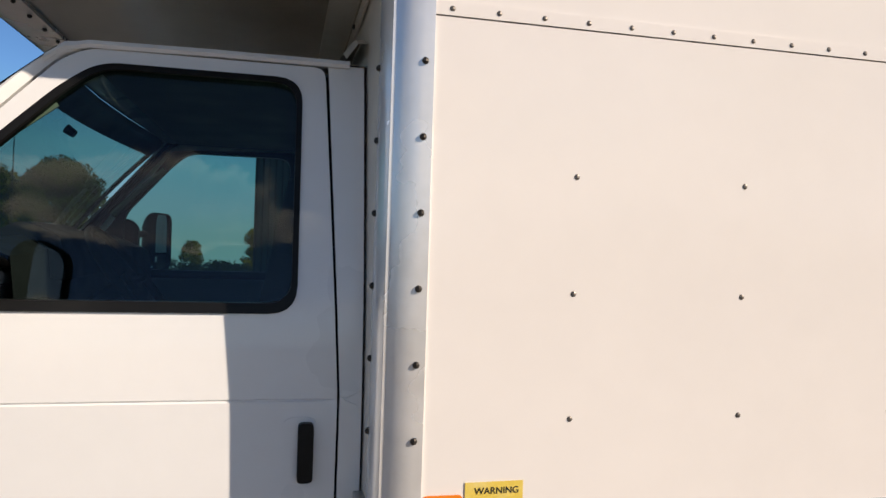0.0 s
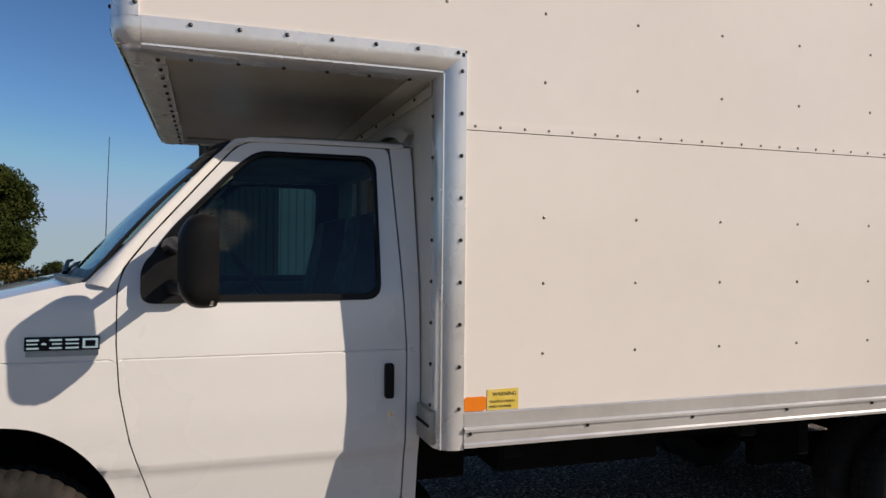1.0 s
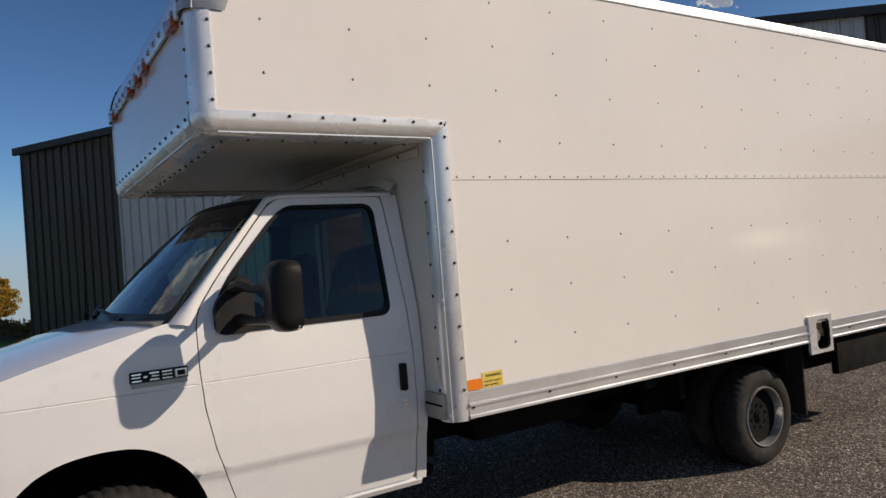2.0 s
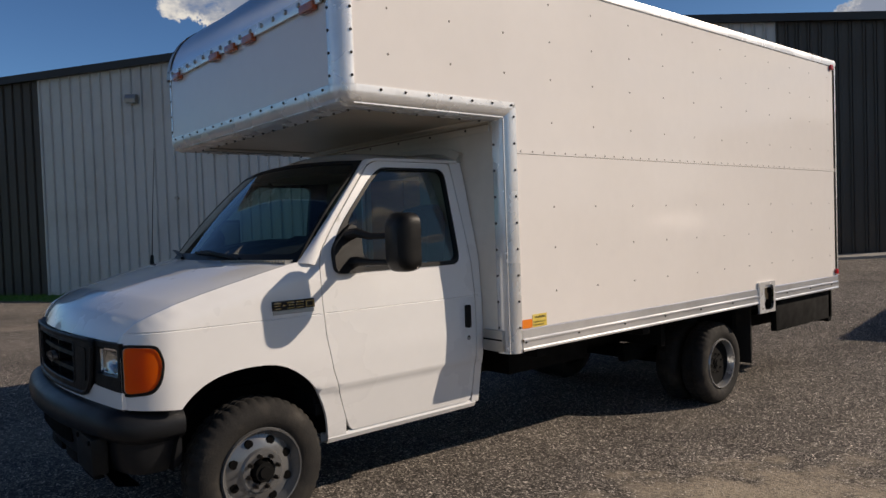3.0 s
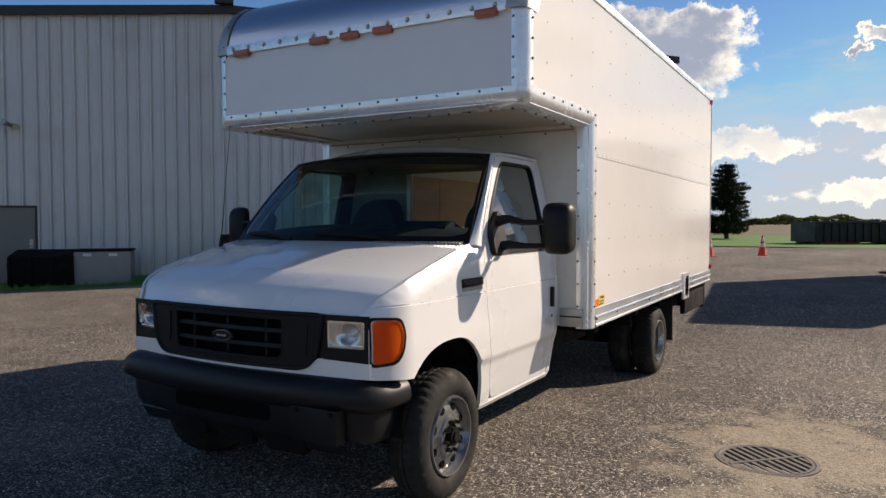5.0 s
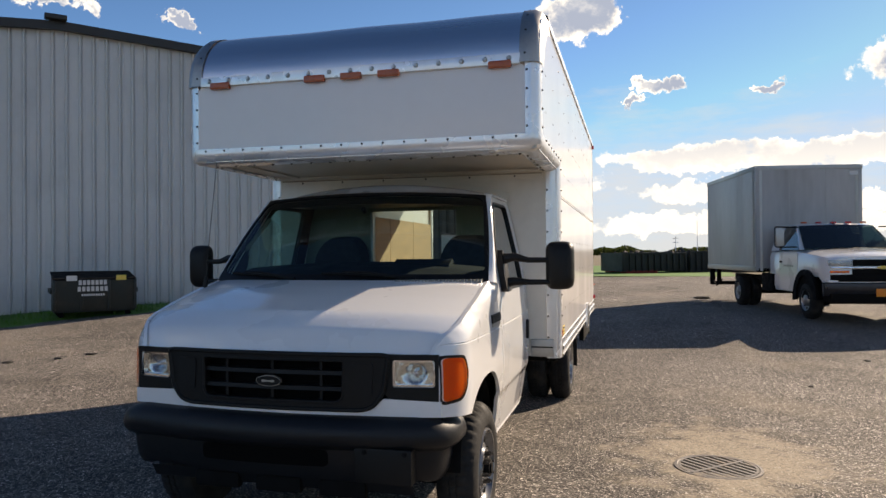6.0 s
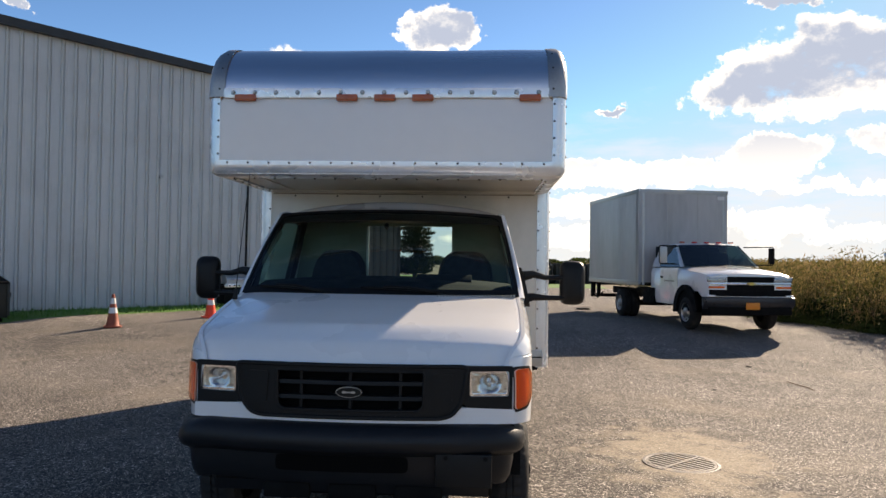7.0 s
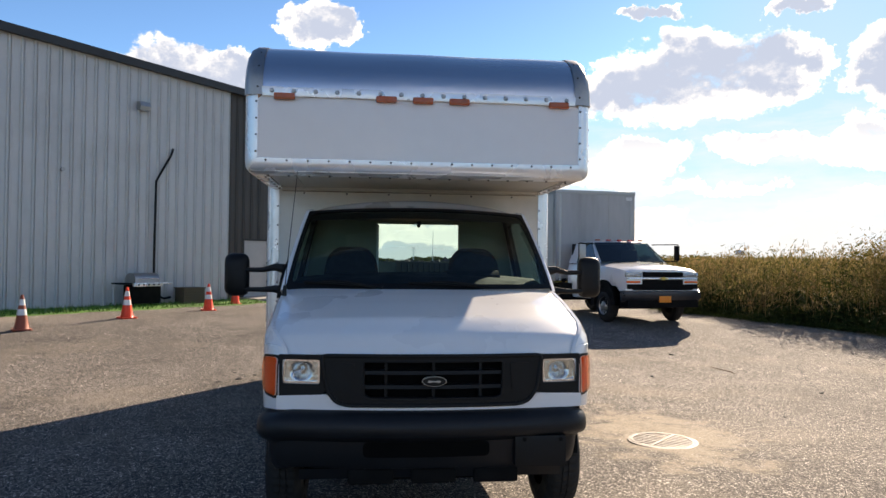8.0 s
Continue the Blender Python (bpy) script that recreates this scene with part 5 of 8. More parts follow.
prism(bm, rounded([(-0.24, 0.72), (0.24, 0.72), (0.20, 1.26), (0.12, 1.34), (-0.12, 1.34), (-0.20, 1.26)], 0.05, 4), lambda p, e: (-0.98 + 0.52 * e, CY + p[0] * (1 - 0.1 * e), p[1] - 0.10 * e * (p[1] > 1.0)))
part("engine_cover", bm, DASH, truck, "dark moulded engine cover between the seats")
# cab rear wall with the walk-through opening
bm = sheet(bmesh.new(), [(-0.93, 0.72), (0.93, 0.72), (0.93, 1.5), (0.83, 2.085), (-0.83, 2.085), (-0.93, 1.5)], [[(-0.43, 0.74), (0.295, 0.74), (0.295, 2.058), (-0.43, 2.058)]], 0.15, lambda q, z: (-0.135, CY + q, z), back=lambda q, z: (-0.115, CY + q, z))
rear_wall_in = part("cab_rear_wall", bm, PALE_TRIM, truck, "pale trim behind the seats")
# sunlit edge of the opening, its brightness given by a white strip
bm = bmesh.new()
block(bm, -0.150, -0.125, CY + 0.284, CY + 0.304, 0.78, 2.05, 0.004)
part("opening_trim", bm, PAINT, rear_wall_in, "thin white strip for the sunlit edge of the opening")
for sgn in (-1, 1):
    bm = bmesh.new()
    tube(bm, [(-1.12, CY + sgn * 0.90, 1.74), (-1.0, CY + sgn * 0.865, 1.86), (-0.88, CY + sgn * 0.84, 1.965)], 0.017, 8)
    part("grab_handle", bm, PALE_TRIM, truck, "pale grab handle on the pillar")
    bm = sheet(bmesh.new(), [(-0.16, 0.60), (-1.08, 0.60), (-1.20, 0.95), (-1.24, 1.44), (-0.16, 1.44)], [], 0.2, side_fn(sgn, -0.06))
    part("door_card", bm, TRIM_IN, door_near if sgn < 0 else door_far)

# ---------------------------------------------------------------- wheels
def wheel(x, y_face, z, sgn, dished, name="wheel"):
    """sgn: which way the outer face looks along y."""
    R, W = 0.372, 0.225
    bm = bmesh.new()
    prof = [(0.222, -0.02), (0.235, -0.008), (0.262, 0.004), (0.300, 0.004), (0.335, -0.010), (0.356, -0.028), (0.366, -0.045), (R, -0.06), (R, -0.088), (R - 0.009, -0.090), (R - 0.009, -0.098), (R, -0.100), (R, -0.125), (R - 0.009, -0.127), (R - 0.009, -0.135), (R, -0.137), (R, -0.165), (0.366, -0.18), (0.335, -0.215), (0.262, -0.228), (0.222, -0.205)]
    seg = 132
    rows = []
    for r, o in prof:
        row = []
        for k in range(seg):
            rr = r
            if r > 0.350 and k % 3 == 0:
                rr -= 0.007
            if 0.30 <= r <= 0.34 and k % 6 == 0:
                rr -= 0.002
            a = 2 * math.pi * (k + (0.5 if -0.1 > o else 0)) / seg
            row.append((x + rr * math.cos(a), y_face + sgn * o, z + rr * math.sin(a)))
        rows.append(row)
    strip(bm, rows, closed=True)
    hub = part(name, bm, RUBBER, truck, "black all-terrain tyre on a steel wheel" if not dished else "black tyre on a deep-dish steel wheel", 25)
    d = -0.105 if dished else -0.035
    bm = bmesh.new()
    prof = [(0.226, -0.012), (0.220, 0.002), (0.212, 0.000), (0.205, -0.020), (0.196, -0.030 if not dished else -0.085), (0.186, d - 0.012), (0.150, d + 0.004), (0.118, d + 0.012), (0.108, d + 0.026), (0.070, d + 0.026), (0.066, d + 0.010)]
    lathe(bm, prof, (x, y_face, z), sgn, 48)
    rim = part("rim", bm, BRIGHT_RIM if dished else STEEL_PAINT, hub, "silver deep-dish rim" if dished else "grey painted steel rim", 40)
    for k in range(8):
        a = 2 * math.pi * (k + 0.5) / 8
        cx, cz = x + 0.158 * math.cos(a), z + 0.158 * math.sin(a)
        # black disc on the rim for the shade in a vent
        bm = bmesh.new()
        rod(bm, (cx, y_face + sgn * (d - 0.012), cz), (cx, y_face + sgn * (d + 0.0065), cz), 0.023, None, 18)
        part("vent_hole", bm, DARK, rim)
        a = 2 * math.pi * k / 8 + 0.2
        cx, cz = x + 0.083 * math.cos(a), z + 0.083 * math.sin(a)
        bm = bmesh.new()
        rod(bm, (cx, y_face + sgn * (d + 0.02), cz), (cx, y_face + sgn * (d + 0.050), cz), 0.0125, 0.011, 6)
        rod(bm, (cx, y_face + sgn * (d + 0.050), cz), (cx, y_face + sgn * (d + 0.062), cz), 0.009, 0.005, 8)
        part("lug_nut", bm, NUT, rim)
    bm = bmesh.new()
    rod(bm, (x, y_face + sgn * (d - 0.03), z), (x, y_face + sgn * (d + 0.055), z), 0.060, 0.050, 24)
    rod(bm, (x, y_face + sgn * (d + 0.05), z), (x, y_face + sgn * (d + 0.065), z), 0.035, 0.030, 20)
    part("hub", bm, CHASSIS, rim)
    bm = bmesh.new()
    rod(bm, (x, y_face - sgn * 0.16, z), (x, y_face - sgn * 0.06, z), 0.20, None, 24)
    part("brake_drum", bm, CHASSIS, rim)


FZ = ground_z(-1.67) + 0.368
wheel(-1.665, CY - 0.985, FZ, -1, False)
wheel(-1.665, CY + 0.985, FZ, 1, False)
for sgn in (-1, 1):
    wheel(2.755, CY + sgn * 1.105, 0.366, sgn, True)
    wheel(2.755, CY + sgn * 0.845, 0.366, sgn, True)

# ---------------------------------------------------------------- chassis
# gearbox to floor pan: unseen blocks added to stop light crossing under the truck
for name, b in (("frame_rail", (-2.1, 5.0, CY - 0.46, CY - 0.36, 0.60, 0.80)), ("frame_rail", (-2.1, 5.0, CY + 0.36, CY + 0.46, 0.60, 0.80)),
                ("front_axle", (-1.74, -1.60, CY - 0.8, CY + 0.8, 0.36, 0.46)), ("rear_axle", (2.68, 2.83, CY - 0.8, CY + 0.8, 0.30, 0.43)), ("engine", (-2.15, -0.6, CY - 0.42, CY + 0.42, 0.42, 1.25)),
                ("fuel_tank", (3.2, 4.5, CY - 0.34, CY + 0.34, 0.42, 0.78)), ("battery_box", (0.35, 1.25, CY - 0.78, CY - 0.50, 0.60, 0.84)), ("exhaust", (0.2, 2.2, CY + 0.10, CY + 0.30, 0.42, 0.62)), ("gearbox", (-0.6, 0.4, CY - 0.20, CY + 0.20, 0.40, 0.75)), ("side_tank", (0.5, 2.0, CY + 0.48, CY + 0.98, 0.40, 0.80)), ("driveshaft", (0.4, 2.7, CY - 0.06, CY + 0.06, 0.46, 0.58)), ("spare_wheel_carrier", (3.3, 4.4, CY - 0.95, CY + 0.95, 0.58, 0.70)), ("leaf_spring", (2.1, 3.4, CY - 0.52, CY - 0.44, 0.40, 0.56)), ("leaf_spring", (2.1, 3.4, CY + 0.44, CY + 0.52, 0.40, 0.56)), ("floor_pan", (-1.2, 0.0, CY - 0.86, CY + 0.86, 0.50, 0.56)),
                ("cross_sill", (0.2, 0.3, CY - 1.2, CY + 1.2, 0.80, 0.88)), ("cross_sill", (1.4, 1.5, CY - 1.2, CY + 1.2, 0.80, 0.88)), ("cross_sill", (3.6, 3.7, CY - 1.2, CY + 1.2, 0.80, 0.88)), ("cross_sill", (4.6, 4.7, CY - 1.2, CY + 1.2, 0.80, 0.88))):
    bm = bmesh.new()
    block(bm, *b, bevel=0.02)
    part(name, bm, CHASSIS, truck)
bm = bmesh.new()
block(bm, 3.62, 4.93, CY - 1.20, CY - 1.14, 0.56, 0.875, 0.01)
block(bm, 3.62, 4.93, CY + 1.14, CY + 1.20, 0.56, 0.875, 0.01)
block(bm, 4.83, 4.91, CY - 1.2, CY + 1.2, 0.52, 0.875, 0.01)
part("rear_apron", bm, CHASSIS, truck, "black rear skirt under the box")
bm = bmesh.new()
block(bm, 4.91, 5.15, CY - 1.1, CY + 1.1, 0.50, 0.56, 0.01)
part("rear_step", bm, ALU_DULL, truck, "rear step bumper")
for sgn in (-1, 1):
    bm = bmesh.new()
    block(bm, 3.22, 3.24, CY + sgn * 0.86 - 0.28, CY + sgn * 0.86 + 0.28, 0.30, 0.86)
    part("mud_flap", bm, RUBBER, truck)
for x in (1.95, 3.15):
    bm = bmesh.new()
    block(bm, x, x + 0.06, CY - 1.0, CY - 0.5, 0.62, 0.86)
    part("spring_hanger", bm, CHASSIS, truck)

# ---------------------------------------------------------------- cargo box
Y0, Y1, XR = 1.5, 4.02, 4.93
R = 0.085


def cap_curve(t):
    """Front edge of the roof cap, from the panel's top up and back."""
    a = t * math.pi / 2
    return (-0.90 - 0.405 * math.cos(a), 2.90 + 0.43 * math.sin(a))


rivet_bm = bmesh.new()
bmesh.ops.create_uvsphere(rivet_bm, u_segments=8, v_segments=5, radius=0.0070)
RIVET_MESH = finish(rivet_bm, "rivet", RIVET)
screw_bm = bmesh.new()
bmesh.ops.create_uvsphere(screw_bm, u_segments=8, v_segments=5, radius=0.0082)
SCREW_MESH = finish(screw_bm, "trim_screw", NUT)
BOLT = bmesh.new()
rod(BOLT, (0, 0, 0), (0, 0, 0.012), 0.017, 0.010, 12)
BOLT_MESH = finish(BOLT, "cap_bolt", ALU_DULL)
STUDS = [0.345 + 0.44 * k for k in range(11)]
for sgn, Y in ((-1, Y0), (1, Y1)):
    lo = [(0.0, 1.018), (XR, 1.018), (XR, 2.138), (0.0, 2.138)]
    bm = bmesh.new()
    prism(bm, lo, lambda p, e: (p[0], Y - sgn * 0.022 * e, p[1]))
    lower = part("side_panel", bm, PANEL, truck, "white lower side sheet")
    up = [(0.0, 2.142), (XR, 2.142), (XR, 3.262)] + [(x + 0.03, min(z, 3.262)) for x, z in [cap_curve(t) for t in (0.75, 0.5, 0.3, 0.15, 0.0)]] + [(-1.205, 2.90), (-1.205, 2.452), (0.0, 2.452)]
    bm = bmesh.new()
    prism(bm, up, lambda p, e: (p[0], Y - sgn * 0.022 * e, p[1]))
    upper = part("side_panel", bm, PANEL, truck, "white upper side sheet with rivets")
    bm = bmesh.new()
    prism(bm, [(0.0, 2.141), (XR, 2.141), (XR, 2.172), (0.0, 2.172)], lambda p, e: (p[0], Y + sgn * 0.003 - sgn * 0.01 * e, p[1]))
    lap = part("panel_lap", bm, PANEL, upper)
    turn = Matrix.Rotation(radians(90), 4, "X")
    for k, x in enumerate(STUDS):
        for z, par in ((1.242, lower), (1.530, lower), (1.800, lower), (2.355, upper), (2.638, upper), (2.885, upper), (3.13, upper)):
            piece("rivet", RIVET_MESH, par, Matrix.Translation((x, Y, z)) @ Matrix.Diagonal((1, 0.5, 1, 1)))
    for x in (-0.085, -0.525, -0.970):
        for z in (2.638, 2.885, 3.13):
            piece("rivet", RIVET_MESH, upper, Matrix.Translation((x, Y, z)) @ Matrix.Diagonal((1, 0.5, 1, 1)))
    if sgn < 0:
        for k in range(46):
            piece("rivet", RIVET_MESH, lap, Matrix.Translation((0.038 + 0.108 * k, Y + sgn * 0.003, 2.156)) @ Matrix.Diagonal((0.9, 0.5, 0.9, 1)))
    # bottom rail: two stepped faces
    bm = bmesh.new()
    sec = [(0.0, 1.020), (0.006, 1.014), (0.006, 0.962), (0.018, 0.954), (0.018, 0.944), (0.008, 0.940), (0.008, 0.900), (0.014, 0.892), (0.014, 0.880), (-0.05, 0.880), (-0.05, 1.020)]
    for x0, x1 in ((0.0, 3.124), (3.430, XR)):
        strip(bm, [[(x, Y + sgn * o, z) for o, z in sec] for x in (x0, x1)], closed=True)
    rail = part("bottom_rail", bm, RAIL, truck, "bright aluminium bottom rail")
    if sgn < 0:
        for k in range(10):
            x = 0.028 + 0.525 * k
            if not 3.05 < x < 3.45:
                piece("rail_screw", SCREW_MESH, rail, Matrix.Translation((x, Y - 0.010, 0.936)))
    # filler pocket
    if sgn < 0:
        bm = bmesh.new()
        outp = [(3.124, 0.788), (3.430, 0.788), (3.430, 1.076), (3.124, 1.076)]
        inp = rounded([(3.215, 0.815), (3.395, 0.815), (3.395, 1.045), (3.215, 1.045)], 0.05, 4)
        sheet(bm, outp, [inp], 0.05, lambda x, z: (x, Y - 0.022, z), back=lambda x, z: (x, Y - 0.002, z))
        pocket = part("filler_pocket", bm, ALU, truck, "aluminium fuel filler plate")
        bm = bmesh.new()
        rows = [[(x, Y - 0.020 + d, z) for x, z in inp] for d in (0.0, 0.14)]
        vs = strip(bm, rows, closed=True)
        bm.faces.new(vs[-1])
        part("pocket_liner", bm, CHASSIS, pocket)
        bm = bmesh.new()
        rod(bm, (3.30, Y + 0.10, 0.90), (3.28, Y + 0.03, 0.91), 0.05, 0.045, 16)
        part("filler_cap", bm, ALU_DULL, pocket)
    # top rail
    bm = bmesh.new()
    sec = [(0.0, 3.258), (0.010, 3.262), (0.012, 3.300), (0.004, 3.325), (-0.03, 3.335), (-0.08, 3.335), (-0.08, 3.258)]
    strip(bm, [[(x, Y + sgn * o, z) for o, z in sec] for x in (-0.86, XR + 0.01)], closed=True)
    part("top_rail", bm, ALU, truck, "aluminium roof rail")
    # rear corner post
    bm = bmesh.new()
    block(bm, XR - 0.06, XR + 0.03, min(Y, Y - sgn * 0.06), max(Y, Y - sgn * 0.06), 0.88, 3.33, 0.008)
    part("rear_post", bm, ALU, truck)
    # rounded front corner post
    bm = bmesh.new()
    rows = []
    for z in (0.872, 2.44):
        rows.append([(-0.0, Y + sgn * 0.005, z)] + [(-0.022 - R * math.sin(a), Y + sgn * 0.005 - sgn * R * (1 - math.cos(a)), z) for a in [math.pi / 2 * k / 8 for k in range(9)]] + [(-0.107, Y - sgn * 0.106, z), (-0.09, Y - sgn * 0.106, z), (-0.09, Y - sgn * 0.02, z), (-0.0, Y - sgn * 0.02, z)])
    vs = strip(bm, rows, closed=True)
    bm.faces.new(vs[0])
    post = part("corner_post", bm, ALU, truck, "rounded aluminium corner post")
    for k in range(9):
        z = 1.036 + 0.1665 * k
        piece("trim_screw", SCREW_MESH, post, Matrix.Translation((-0.020, Y + sgn * 0.006, z)))
        piece("trim_screw", SCREW_MESH, post, Matrix.Translation((-0.108, Y - sgn * 0.094, z)))
    # rounded rail under the overhang's side
    bm = bmesh.new()
    rows = []
    for x in (-1.19, -0.10 + 0.09):
        rows.append([(x, Y + sgn * 0.005, 2.458)] + [(x, Y + sgn * 0.005 - sgn * 0.075 * (1 - math.cos(a)), 2.425 - 0.075 * math.sin(a)) for a in [math.pi / 2 * k / 8 for k in range(9)]] + [(x, Y - sgn * 0.14, 2.350), (x, Y - sgn * 0.14, 2.362), (x, Y - sgn * 0.02, 2.362), (x, Y - sgn * 0.02, 2.458)])
    vs = strip(bm, rows, closed=True)
    bm.faces.new(vs[-1])
    eave = part("overhang_rail", bm, ALU, truck, "rounded aluminium rail under the overhang")
    for k in range(7):
        piece("trim_screw", SCREW_MESH, eave, Matrix.Translation((-1.03 + 0.1655 * k, Y + sgn * 0.006, 2.440)))
        piece("trim_screw", SCREW_MESH, eave, Matrix.Translation((-1.03 + 0.1655 * k, Y - sgn * 0.115, 2.348)))
    # corner casting and upright corner of the overhang
    bm = bmesh.new()
    rows = []
    cx, cyy = -1.21, Y + sgn * 0.005 - sgn * 0.085
    for z, rr in ((2.455, 0.085), (2.425, 0.085), (2.39, 0.079), (2.365, 0.062), (2.350, 0.035), (2.346, 0.005)):
        ring = [(cx + 0.019, cyy + sgn * rr, z)] + [(cx - rr * math.sin(a), cyy + sgn * rr * math.cos(a), z) for a in [math.pi / 2 * k / 8 for k in range(9)]] + [(cx - rr, cyy - sgn * 0.13, z)]
        rows.append(ring)
    strip(bm, rows)
    cast = part("corner_casting", bm, ALU, truck, "cast aluminium corner", 60)
    bm = bmesh.new()
    rows = []
    for z in (2.452, 2.905):
        rows.append([(cx + 0.012, cyy + sgn * 0.085, z)] + [(cx - 0.085 * math.sin(a), cyy + sgn * 0.085 * math.cos(a), z) for a in [math.pi / 2 * k / 8 for k in range(9)]] + [(cx - 0.085, cyy - sgn * 0.012, z), (cx - 0.06, cyy - sgn * 0.012, z), (cx + 0.012, cyy + sgn * 0.06, z)])
    strip(bm, rows, closed=True)
    up_post = part("overhang_post", bm, ALU, truck)
    for k in range(4):
        piece("trim_screw", SCREW_MESH, up_post, Matrix.Translation((cx, Y + sgn * 0.006, 2.50 + 0.118 * k)))
        piece("trim_screw", SCREW_MESH, up_post, Matrix.Translation((cx - 0.086, cyy - sgn * 0.0, 2.50 + 0.118 * k)))
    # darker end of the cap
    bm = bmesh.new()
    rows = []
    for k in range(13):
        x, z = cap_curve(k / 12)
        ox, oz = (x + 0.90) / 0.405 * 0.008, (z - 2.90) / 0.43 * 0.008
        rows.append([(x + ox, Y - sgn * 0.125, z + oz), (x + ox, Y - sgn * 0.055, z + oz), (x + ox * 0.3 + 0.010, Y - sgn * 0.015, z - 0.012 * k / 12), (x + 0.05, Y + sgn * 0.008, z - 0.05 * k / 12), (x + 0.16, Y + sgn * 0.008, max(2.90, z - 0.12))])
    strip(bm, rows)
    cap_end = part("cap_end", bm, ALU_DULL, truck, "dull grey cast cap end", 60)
    for k in (1, 4, 7, 10):
        x, z = cap_curve(k / 12)
        piece("trim_screw", SCREW_MESH, cap_end, Matrix.Translation((x - 0.006, Y - sgn * 0.09, z)))
    # red side markers at the rear
    for z, back in ((3.245, 0.10), (1.065, 0.045)):
        bm = bmesh.new()
        block(bm, XR - back - 0.028, XR - back + 0.028, Y + sgn * 0.0 - 0.028, Y + sgn * 0.0 + 0.028, z - 0.028, z + 0.028, 0.012)
        part("side_marker", bm, RED, truck, "red rear side marker")

# cap sheet
bm = bmesh.new()
rows = []
for k in range(19):
    x, z = cap_curve(k / 18)
    rows.append([(x, Y0 + 0.12 + (Y1 - Y0 - 0.24) * j / 12, z + 0.004 * math.sin(j * 1.3) * math.sin(k / 18 * math.pi)) for j in range(13)])
strip(bm, rows)
cap = part("roof_cap", bm, ALU_BRUSHED, truck, "bright curved aluminium roof cap", 60)
bm = bmesh.new()
block(bm, -1.312, -1.298, Y0 + 0.12, Y1 - 0.12, 2.892, 2.960, 0.003)
lip = part("cap_lip", bm, ALU, cap)
for k in range(15):
    piece("cap_bolt", BOLT_MESH, lip, Matrix.Translation((-1.312, Y0 + 0.19 + (Y1 - Y0 - 0.38) * k / 14, 2.930)) @ Matrix.Rotation(radians(-90), 4, "Y"))
# front panel of the overhang
fp = rounded([(Y0 + 0.085, 2.43), (Y1 - 0.085, 2.43), (Y1 - 0.085, 2.895), (Y0 + 0.085, 2.895)], 0.03, 1)
bm = bmesh.new()
prism(bm, fp, lambda p, e: (-1.290 + 0.02 * e, p[0], p[1]))
nose = part("front_panel", bm, PANEL, truck, "plain white front panel")
bm = bmesh.new()
rows = []
for y in (Y0 + 0.09, Y1 - 0.09):
    rows.append([(-1.297, y, 2.452)] + [(-1.297 + 0.075 * (1 - math.cos(a)), y, 2.425 - 0.075 * math.sin(a)) for a in [math.pi / 2 * k / 8 for k in range(9)]] + [(-1.12, y, 2.348), (-1.12, y, 2.362), (-1.27, y, 2.362), (-1.28, y, 2.452)])
strip(bm, rows, closed=True)
front_rail = part("front_rail", bm, ALU, truck, "rounded aluminium rail below the front panel")
for k in range(16):
    y = Y0 + 0.15 + (Y1 - Y0 - 0.30) * k / 15
    piece("trim_screw", SCREW_MESH, front_rail, Matrix.Translation((-1.298, y, 2.438)))
    piece("trim_screw", SCREW_MESH, front_rail, Matrix.Translation((-1.145, y, 2.346)))
for y in (3.742, 3.020, 2.755, 2.490, 1.748):
    bm = bmesh.new()
    block(bm, -1.330, -1.292, y - 0.075, y + 0.075, 2.868, 2.916, 0.012)
    part("marker_lamp", bm, MARKER, truck, "amber clearance lamp")
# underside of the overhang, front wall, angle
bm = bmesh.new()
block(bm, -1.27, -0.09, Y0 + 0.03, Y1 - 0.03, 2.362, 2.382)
part("overhang_floor", bm, UNDER, truck, "stained white overhang underside, base darkened for shade")
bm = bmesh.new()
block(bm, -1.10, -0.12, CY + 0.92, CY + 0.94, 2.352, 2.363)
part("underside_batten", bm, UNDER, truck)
bm = sheet(bmesh.new(), [(-1.165, 0.885), (1.165, 0.885), (1.165, 2.365), (-1.165, 2.365)], [[(-0.43, 0.95), (0.295, 0.95), (0.295, 2.10), (-0.43, 2.10)]], 0.2, lambda q, z: (-0.10, CY + q, z), back=lambda q, z: (-0.06, CY + q, z))
part("front_wall", bm, INNER, truck, "cream front wall of the box")
bm = bmesh.new()
prism(bm, [(-0.105, 2.290), (-0.112, 2.290), (-0.112, 2.348), (-0.20, 2.352), (-0.20, 2.361), (-0.105, 2.361)], lambda p, e: (p[0], Y0 + 0.13 + (Y1 - Y0 - 0.26) * e, p[1]))
angle_bar = part("angle_bar", bm, INNER, truck, "cream aluminium angle under the overhang")
bm = bmesh.new()
block(bm, -0.1155, -0.1125, Y0 + 0.13, Y1 - 0.13, 2.331, 2.341)
part("rust_line", bm, GRIME, angle_bar, "rusty joint line")
for k in range(6):
    piece("trim_screw", SCREW_MESH, angle_bar, Matrix.Translation((-0.113, Y0 + 0.35 + 0.37 * k, 2.318)))
